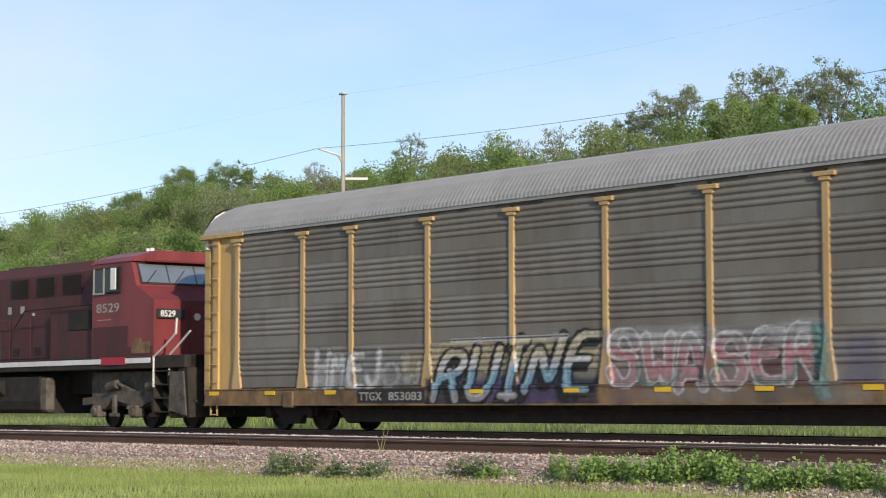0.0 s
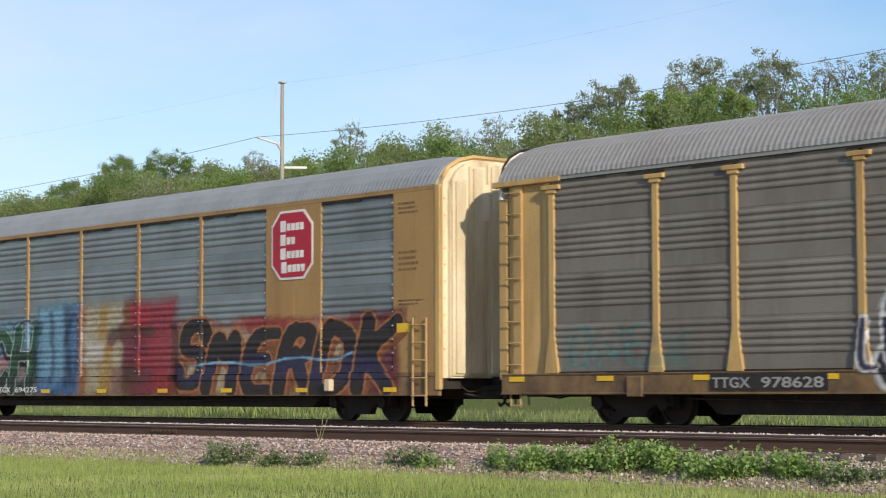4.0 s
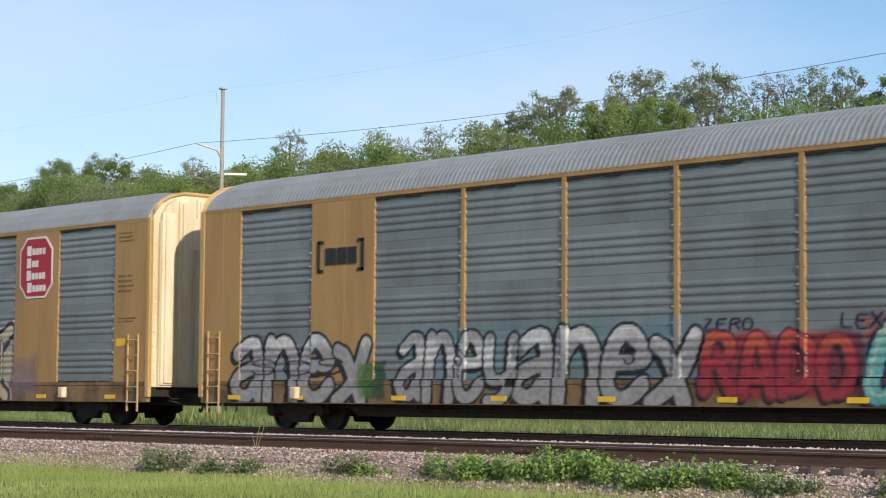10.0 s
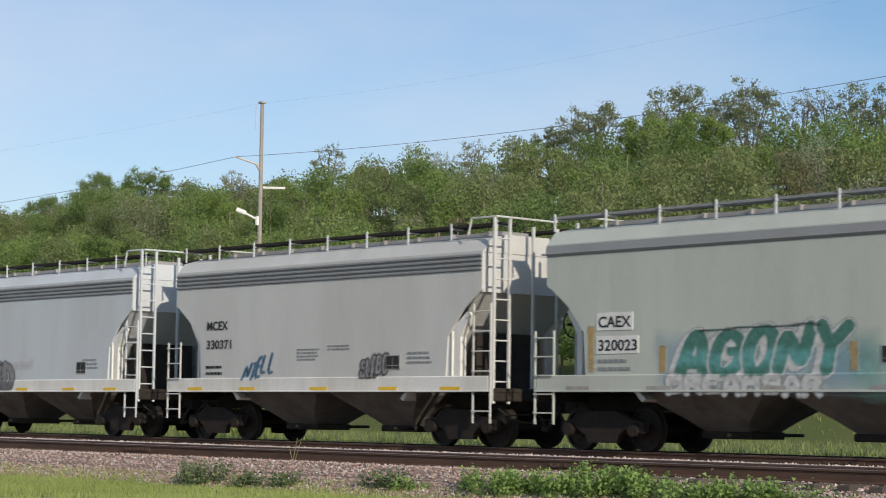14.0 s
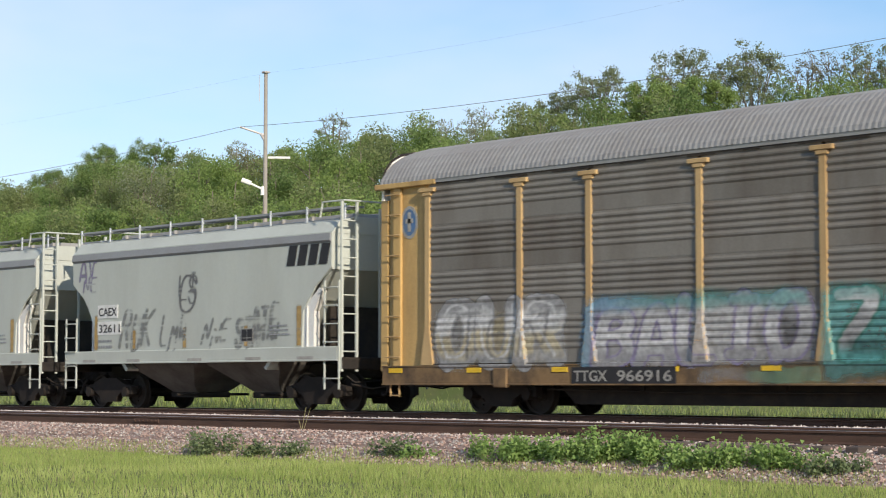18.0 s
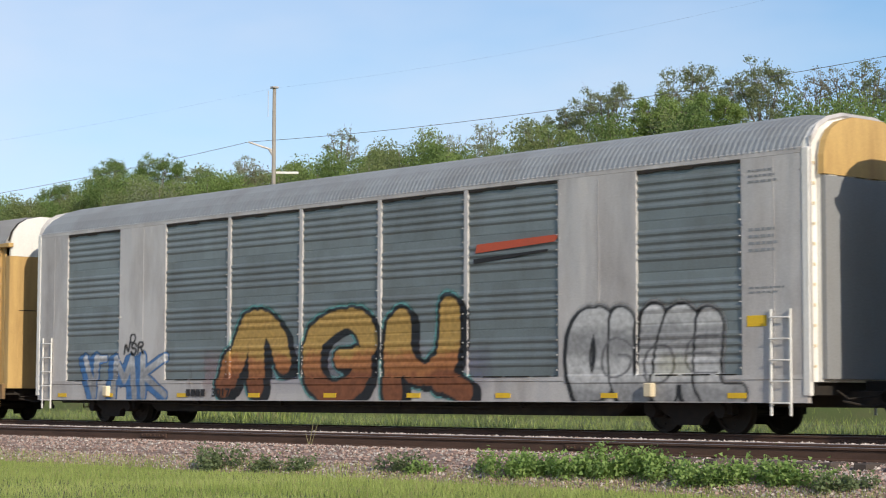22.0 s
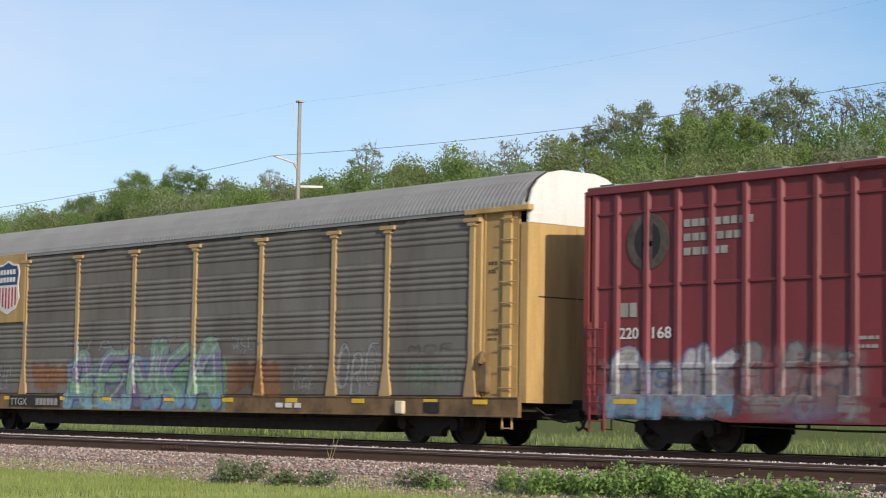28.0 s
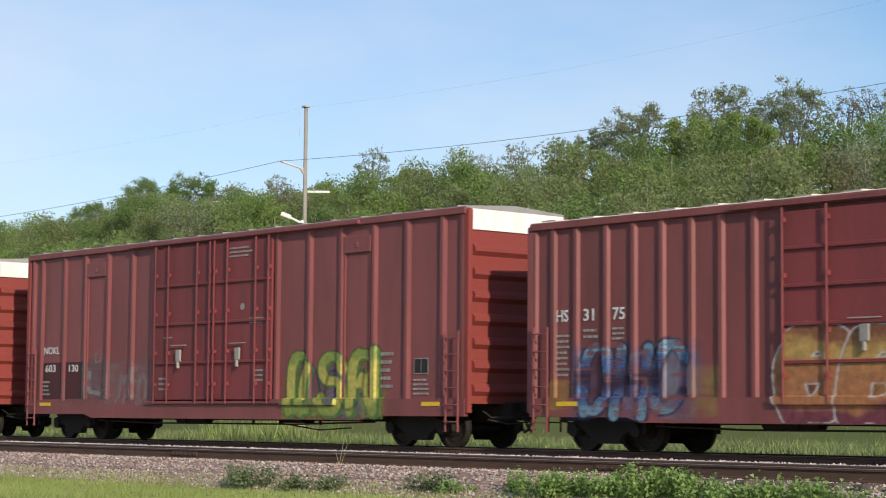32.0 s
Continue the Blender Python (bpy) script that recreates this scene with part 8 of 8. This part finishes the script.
place(box_m, m_side, (-8.0, 0.62, 5.0, 1.7), 66, 0.5, mist((-7.0, 0.68, 3.4, 1.35), ["blue", "navy", "blue", "sky", "blue"], 0.6, 0.35), mist((-7.8, 0.8, 0.8, 0.7), "gold", 0.7, 0.15), mist((-3.8, 0.7, 0.7, 0.9), ["gold", "yellow"], 0.45, 0.3), letters("OHC", (-6.9, 0.72, 3.0, 1.35), ["sky", "blue", "navy", "blue", "sky"], "navy", 0.11, 0.05, wob=0.06, slant=0.1), letters("SJ", (-5.6, 0.8, 1.6, 1.1), "silver", "", 0.030, 0.000, dens=0.5))
place(box_m, m_side, (-1.6, 0.62, 4.6, 1.7), 67, 0.12, mist((-1.5, 0.7, 4.2, 1.35), ["rust", "orange", "gold", "rust"], 0.7, 0.3), letters(["20 70 93 96 79 29 06 03 20;25 75", "00 07 29 79 97 75 25;75 92 70 00", "00 29 69 90;23 73"], (-1.6, 0.66, 4.5, 1.6), ["crimson", "orange", "orange", "gold", "rust"], "white", 0.30, 0.03, wob=0.02, gap=0.1))

Y_Q, Y_H, Y_B = -1.492, -1.53, -1.412
for car, x in ((car_k1, -8.05), (car_k1, 8.05), (car_c, -8.05), (car_c, 8.05)):
    octagon(car, x, 4.09, 1.60, 1.62, Y_Q + 0.01)


def mark(car, name, number, x, z, h, y, ink, back=None, wn=None, ww=None):
    """Reporting letters and number, on a dark or pale patch where the car has one."""
    if back:
        part("mark_patch", Shape().box(x - 0.06, x + (ww or 1) + (wn or 1) + 0.35, y - 0.002, y + 0.02, z - 0.05, z + h + 0.06).mesh("mark_patch", M[back]), car)
    letter(car, name, x, z, h, y - 0.006, M[ink], ww)
    letter(car, number, x + (ww or 1) + 0.25, z, h, y - 0.006, M[ink], wn)


mark(car_a, "TTGX", "853083", -6.75, 0.72, 0.19, -1.523, "mark_dull", "mark_black", 1.2, 0.85)
mark(car_k1, "TTGX", "694275", -5.95, 0.68, 0.15, -1.485, "mark_white", None, 1.2, 0.85)
mark(car_b, "TTGX", "978628", -7.65, 0.72, 0.19, -1.523, "mark_dull", "mark_black", 1.4, 0.9)
mark(car_g, "TTGX", "966916", -7.5, 0.68, 0.21, -1.523, "mark_dull", "mark_black", 1.4, 0.9)
part("mark_patch", Shape().box(-7.82, -5.0, -1.525, -1.503, 0.67, 0.97).mesh("mark_patch", M["mark_black"]), car_j)
letter(car_j, "TTGX", -7.75, 0.72, 0.19, -1.529, M["mark_dull"], 0.95)
bars(car_j, -6.3, 0.72, 1.2, 0.34, -1.527, M["mark_dull"], 1, 6, "number_bars")
bars(car_h, -6.0, 0.68, 0.85, 0.32, -1.49, M["mark_black"], 1, 4, "road_name_bars")
letter(car_h, "301708", -4.92, 0.68, 0.2, -1.496, M["mark_black"], 1.15)
bars(car_i, -7.4, 0.72, 2.4, 0.17, -1.523, M["mark_white"], 1, 9)
part("owner_plate", Shape().box(0, 2.0, -0.012, 0, 0, 0.28).box(0.5, 0.62, -0.016, 0, 0.06, 0.22, 0, 1).box(0.68, 0.8, -0.016, 0, 0.06, 0.22, 0, 1).box(0.86, 1.02, -0.016, 0, 0.06, 0.22, 0, 1).mesh("owner_plate", [M["mark_yellow"], M["rail"]]), car_i, "yellow plate with rust-red bars", at=(5.05, -1.512, 0.68))
bars(car_j, 5.0, 0.74, 1.1, 0.2, -1.523, M["mark_white"], 1, 3)
letter(car_c, "59", -4.42, 0.62, 0.2, -1.49, M["mark_white"], 0.42)
for hop, name, num, z1, z2, x, patch in ((hop_e, "MRMX", "16079", 2.53, 2.14, -4.0, None), (hop_f, "MCEX", "330371", 2.62, 2.17, -4.2, None), (hop_g, "CAEX", "320023", 2.38, 1.93, -4.08, "mark_white"), (hop_h, "CAEX", "33594", 2.42, 1.96, -3.95, "mark_white"), (hop_i, "CAEX", "32611", 2.38, 1.95, -4.2, "mark_white")):
    for text, z, w in ((name, z1, 0.85), (num, z2, 1.0)):
        if patch:
            part("mark_patch", Shape().box(x - 0.05, x + w + 0.05, Y_H - 0.002, Y_H + 0.01, z - 0.06, z + 0.28).mesh("mark_patch", M[patch]), hop, "white patch behind the number")
        letter(hop, text, x, z, 0.21, Y_H - 0.006, M["mark_black"], w)
    bars(hop, x, 1.55, 0.9, 0.3, Y_H, M["mark_black"] if hop is hop_f else M["hop_stripe"], 2, 4)
    bx = 2.93 if hop is hop_e else 2.5 if hop in (hop_f, hop_g) else 2.1
    part("test_box", Shape().box(bx, bx + 0.46, Y_H - 0.004, Y_H + 0.01, 1.62, 1.93, 0, 1).box(bx + 0.02, bx + 0.215, Y_H - 0.007, Y_H, 1.64, 1.91).box(bx + 0.235, bx + 0.44, Y_H - 0.007, Y_H, 1.64, 1.91).box(bx + 0.04, bx + 0.42, Y_H - 0.01, Y_H, 1.70, 1.715, 0, 1).mesh("test_box", [M["mark_black"], M["mark_dull"]]), hop, "black stencil box with a pale rim")
    bars(hop, 3.2, 1.75, 0.9, 0.3, Y_H, M["hop_stripe"], 3, 2)
bars(hop_f, -0.64, 1.86, 0.9, 0.3, Y_H, M["hop_stripe"], 4, 3)
bars(hop_f, 0.47, 2.08, 1.06, 0.14, Y_H, M["hop_stripe"], 2, 5)
part("mark_patch", Shape().box(-4.06, -3.05, Y_H - 0.002, Y_H + 0.01, 2.48, 2.82).mesh("mark_patch", M["white"]), hop_e, "white patch behind the letters")
part("repaint_patch", Shape().box(3.75, 5.5, Y_H - 0.001, Y_H + 0.01, 3.05, 3.85).mesh("repaint_patch", M["hop_grey"]), hop_g, "paler repainted patch")
for j in range(4):
    u = 3.85 + 0.4 * j
    part("road_name_bar", Shape().prism([(u, 3.33), (u + 0.3, 3.33), (u + 0.42, 3.8), (u + 0.12, 3.8)], Y_H - 0.004, Y_H + 0.01, 'y').mesh("road_name_bar", M["mark_black"]), hop_i, "bold slanting black shape")
# badge bars on the ochre carrier
part("road_badge", Shape().box(-8.9, -8.82, -1.5, -1.48, 3.45, 4.15).box(-8.9, -8.7, -1.5, -1.48, 4.08, 4.15).box(-8.9, -8.7, -1.5, -1.48, 3.45, 3.52).box(-7.42, -7.34, -1.5, -1.48, 3.45, 4.15).box(-7.54, -7.34, -1.5, -1.48, 4.08, 4.15).box(-7.54, -7.34, -1.5, -1.48, 3.45, 3.52).box(-8.62, -8.28, -1.5, -1.48, 3.62, 3.98).box(-8.22, -7.92, -1.5, -1.48, 3.62, 3.98).box(-7.86, -7.58, -1.5, -1.48, 3.62, 3.98).mesh("road_badge", M["mark_black"]), car_d, "black bracketed badge drawn as bars")
part("badge_stripe", Shape().add([(4.55, -1.47, 3.66), (6.9, -1.47, 3.78), (7.0, -1.47, 3.92), (4.6, -1.47, 3.84)] + [(4.55, -1.43, 3.66), (6.9, -1.43, 3.78), (7.0, -1.43, 3.92), (4.6, -1.43, 3.84)], [(0, 1, 2, 3), (7, 6, 5, 4), (0, 4, 5, 1), (1, 5, 6, 2), (2, 6, 7, 3), (3, 7, 4, 0)]).mesh("badge_stripe", M["vermilion"]), car_h, "red-orange badge stripe")
part("badge_line", Shape().add([(4.5, -1.47, 3.44), (6.7, -1.47, 3.60), (6.7, -1.47, 3.64), (4.5, -1.47, 3.54)] + [(4.5, -1.43, 3.44), (6.7, -1.43, 3.60), (6.7, -1.43, 3.64), (4.5, -1.43, 3.54)], [(0, 1, 2, 3), (7, 6, 5, 4), (0, 4, 5, 1), (1, 5, 6, 2), (2, 6, 7, 3), (3, 7, 4, 0)]).mesh("badge_line", M["mark_black"]), car_h)


def shield(car, x, z, w, h, y, striped):
    """Road shield on a yellow panel: blue field above, white or striped below, words as bars."""
    part("badge_panel", Shape().box(-0.96, 0.96, -0.045, 0.02, -1.0, 0.95, 0.008).mesh("badge_panel", M["yellow"]), car, "plain yellow panel", at=(x, y, z))
    out = [(-0.5, 0.30), (-0.42, 0.42), (-0.2, 0.44), (0, 0.5), (0.2, 0.44), (0.42, 0.42), (0.5, 0.30), (0.44, 0.05), (0.5, -0.2), (0.34, -0.4), (0, -0.5), (-0.34, -0.4), (-0.5, -0.2), (-0.44, 0.05)]
    sh = Shape().prism([(u * w, v * h) for u, v in out], -0.062, -0.045, 'y', 0)
    top = [(u * 0.9 * w, v * 0.92 * h) for u, v in out if v >= 0.0]
    sh.prism(top, -0.067, -0.06, 'y', 1)
    for r in (0.24, 0.1):
        for k in range(5):
            u = -0.32 * w + k * 0.135 * w
            sh.box(u, u + 0.1 * w, -0.072, -0.066, r * h, (r + 0.09) * h, 0, 0)
    if striped:
        for k in range(6):
            u = (-0.36 + 0.135 * k) * w
            d = -0.40 + 0.3 * abs(u / w) ** 1.2
            sh.box(u, u + 0.06 * w, -0.067, -0.06, d * h, 0.0, 0, 2)
    part("road_shield", sh.mesh("road_shield", [M["mark_white"], M["mark_blue"], M["mark_red"]]), car, "shield badge in blue and white", at=(x, y, z))


shield(car_i, -8.08, 4.05, 1.4, 1.55, -1.49, False)
shield(car_j, -8.08, 4.05, 1.35, 1.55, -1.49, True)
disc = [(0.55 * math.cos(2 * math.pi * j / 28), 0.55 * math.sin(2 * math.pi * j / 28)) for j in range(28)]
sh = Shape().prism(disc, -0.012, 0, 'y', 0).prism([(u * 0.62, v * 0.7) for u, v in disc], -0.017, -0.01, 'y', 1).box(-0.12, 0.12, -0.022, -0.015, -0.4, 0.42, 0, 0).box(-0.2, 0.2, -0.022, -0.015, -0.1, 0.0, 0, 1)
part("round_emblem", sh.mesh("round_emblem", [M["dusty"], M["mark_black"]]), box_k, "faded round emblem", at=(-7.88, Y_B, 4.03))
for r in range(3):
    bars(box_k, -6.95, 4.25 - 0.27 * r, 1.75 - 0.3 * r, 0.26, Y_B, M["mark_dull"], 1, 9 - 2 * r, "road_name_bars")
bars(box_k, -8.6, 2.58, 0.5, 0.5, Y_B, M["mark_dull"], 1, 2, "road_name_bars")
letter(box_k, "220", -8.62, 2.16, 0.22, Y_B - 0.004, M["mark_white"], 0.5)
letter(box_k, "168", -7.82, 2.16, 0.22, Y_B - 0.004, M["mark_white"], 0.5)
for x, z, w, h, r, n in ((-8.6, 1.75, 0.55, 0.3, 3, 1), (7.05, 2.3, 0.6, 0.9, 7, 1), (7.1, 1.3, 0.55, 0.5, 4, 1), (-3.0, 1.9, 0.6, 0.3, 2, 1), (-1.5, 3.2, 0.4, 0.3, 2, 1), (1.1, 2.2, 0.4, 0.25, 2, 1)):
    bars(box_k, x, z, w, h, Y_B if abs(x) > 1.9 else -1.49, M["mark_dull"], r, n)
letter(box_l, "NOKL", -8.58, 2.34, 0.2, Y_B - 0.004, M["mark_white"], 0.84)
part("mark_patch", Shape().box(-8.6, -7.62, Y_B - 0.002, Y_B + 0.01, 1.1, 2.1).box(-7.36, -6.46, Y_B - 0.002, Y_B + 0.01, 1.1, 2.1).mesh("mark_patch", M["loco_dirty"]), box_l, "dark patch behind the number")
letter(box_l, "603", -8.48, 1.84, 0.2, Y_B - 0.004, M["mark_white"], 0.56)
letter(box_l, "130", -7.25, 1.84, 0.19, Y_B - 0.004, M["mark_white"], 0.5)
for x, z, w, h, r, n in ((-8.7, 1.2, 0.5, 0.45, 4, 1), (7.65, 1.15, 0.6, 0.4, 4, 2), (6.5, 1.3, 0.5, 0.9, 5, 2), (0.6, 4.55, 1.0, 0.3, 3, 5), (-2.3, 2.62, 0.5, 0.1, 1, 2), (1.5, 2.9, 0.7, 0.2, 2, 3), (-2.5, 1.3, 0.5, 0.4, 3, 1), (1.7, 1.5, 0.5, 0.35, 3, 2)):
    bars(box_l, x, z, w, h, Y_B if abs(x) > 2.8 else -1.49, M["mark_dull"], r, n)
part("round_mark", Shape().prism([(0.085 * math.cos(j * 0.45), 0.085 * math.sin(j * 0.45)) for j in range(14)], -0.006, 0, 'y').mesh("round_mark", M["mark_dull"]), box_l, at=(1.2, -1.492, 3.32))
for x0, x1 in ((-6.25, -5.28), (5.15, 6.15)):
    part("hatch_frame", Shape().box(x0, x1, -1.455, -1.40, 4.38, 4.78, 0.015).box(x0, x0 + 0.05, -1.435, -1.40, 1.1, 4.38).box(x1 - 0.05, x1, -1.435, -1.40, 1.1, 4.38).box((x0 + x1) / 2 - 0.05, (x0 + x1) / 2 + 0.05, -1.475, -1.45, 4.5, 4.62, 0.01).mesh("hatch_frame", M["box_red"]), box_l, "raised frame of a loading hatch")
part("test_box", Shape().box(7.68, 8.16, Y_B - 0.004, Y_B, 1.6, 1.95, 0, 1).box(7.7, 7.91, Y_B - 0.007, Y_B, 1.62, 1.93).box(7.93, 8.14, Y_B - 0.007, Y_B, 1.62, 1.93).mesh("test_box", [M["mark_black"], M["mark_dull"]]), box_l, "black stencil box with a pale rim")
for text, x, w in (("HS", -7.5, 0.35), ("31", -6.72, 0.3), ("75", -5.9, 0.34)):
    letter(box_m, text, x, 2.6, 0.24, Y_B - 0.004, M["mark_white"], w)
for x, z, w, h, r, n in ((-7.5, 1.5, 0.45, 0.9, 8, 1), (-6.7, 2.25, 0.45, 0.25, 2, 1), (-5.9, 2.2, 0.35, 0.3, 3, 1), (0.9, 2.75, 1.2, 0.3, 3, 3), (1.9, 3.2, 0.3, 0.25, 3, 1)):
    bars(box_m, x, z, w, h, Y_B if x < -1.6 else -1.49, M["mark_dull"], r, n)
# stencils on the flush carriers' end panels, small plates
for car in (car_k1, car_c, car_d, car_h):
    for x, z, w, h, r, n in ((11.9, 4.55, 0.7, 0.3, 3, 2), (11.9, 3.3, 0.7, 0.5, 4, 3), (11.9, 2.55, 0.9, 0.16, 2, 3)):
        bars(car, x, z, w, h, -1.478, M["sill"] if car is not car_h else M["hop_stripe"], r, n)
    part("notice_plate", Shape().box(11.85, 12.3, -1.485, -1.47, 1.95, 2.15, 0.003).mesh("notice_plate", M["mark_yellow"]), car, "small yellow notice")
    part("jack_pad", Shape().box(9.4, 9.6, -1.6, -1.44, 0.68, 0.95, 0.02).mesh("jack_pad", M["cream"]), car)
    part("jack_pad", Shape().box(-9.7, -9.5, -1.6, -1.44, 0.68, 0.95, 0.02).mesh("jack_pad", M["cream"]), car)
for car in (car_a, car_b, car_g, car_i, car_j):
    part("hand_brake", Shape().box(12.1, 12.4, -1.52, -1.36, 1.1, 1.75, 0.03).rod((12.25, -1.58, 1.7), (12.25, -1.5, 1.95), 0.06, 8).mesh("hand_brake", M["sill"]), car, "rusty hand brake housing")
    for x, z, w, h, r, n in ((12.3, 3.6, 0.35, 0.35, 2, 1), (12.3, 2.2, 0.4, 0.3, 3, 2)):
        bars(car, x, z, w, h, -1.415, M["sill"], r, n)
    part("jack_pad", Shape().box(9.5, 9.75, -1.6, -1.44, 0.64, 0.92, 0.02).mesh("jack_pad", M["cream"]), car)
    part("tail_box", Shape().box(10.4, 10.9, -1.53, -1.48, 0.68, 0.9).mesh("tail_box", M["mark_black"]), car)
for text, box, col in (("EIK", (-13.0, 3.9, 0.75, 0.4), "black"), ("SON", (-13.0, 3.2, 0.75, 0.4), "grey"), ("VENK", (-13.1, 1.95, 1.05, 0.42), "vermilion"), ("SAL", (-12.9, 1.5, 0.8, 0.42), "vermilion")):
    place(car_i, lambda x, z: -1.412, box, 70, 0.1, letters(text, box, col, "", 0.03, 0.0, wob=0.2), pad=0.1, label="thin sprayed tag on the end bay")
oval = [(math.cos(j * 0.35), math.sin(j * 0.35)) for j in range(18)]
part("round_emblem", Shape().prism([(0.27 * u, 0.36 * v) for u, v in oval], -0.01, 0, 'y', 0).prism([(0.21 * u, 0.29 * v) for u, v in oval], -0.014, -0.008, 'y', 1).box(-0.05, 0.05, -0.018, -0.01, -0.2, 0.22, 0, 2).box(-0.13, 0.13, -0.018, -0.01, -0.02, 0.08, 0, 2).mesh("round_emblem", [M["mark_dull"], M["emblem_blue"], M["mark_dull"]]), car_g, "round pale-rimmed blue emblem", at=(-12.55, -1.414, 4.1))

def motions():
    """The train rolls towards -X; its wheels turn with it."""
    def rolled(t):
        j = min(int(t / 2), 15)
        return ROLLED[j] + (ROLLED[j + 1] - ROLLED[j]) * (t / 2 - j)

    for car in TRAIN:
        x, y, z = car.location
        walk(car, [(2.0 * j, pose(x - s, y, z)) for j, s in enumerate(ROLLED)])
    turns = []
    for f in range(0, 32 * FPS + 1):
        t = f / FPS
        turns.append((t, -math.degrees((rolled(t) - ROLLED[0]) / 0.43)))
    for group in (WHEELS, LOCO_WHEELS):
        for k, obs in group.items():
            if not obs:
                continue
            x, y, z = obs[0].location
            walk(obs[0], [(t, pose(x, y, z, 0, a, 0)) for t, a in turns])
            act, slot = obs[0].animation_data.action, obs[0].animation_data.action_slot
            for ob in obs[1:]:
                ob.rotation_mode = "QUATERNION"
                ob.animation_data_create()
                ob.animation_data.action = act
                ob.animation_data.action_slot = slot


motions()
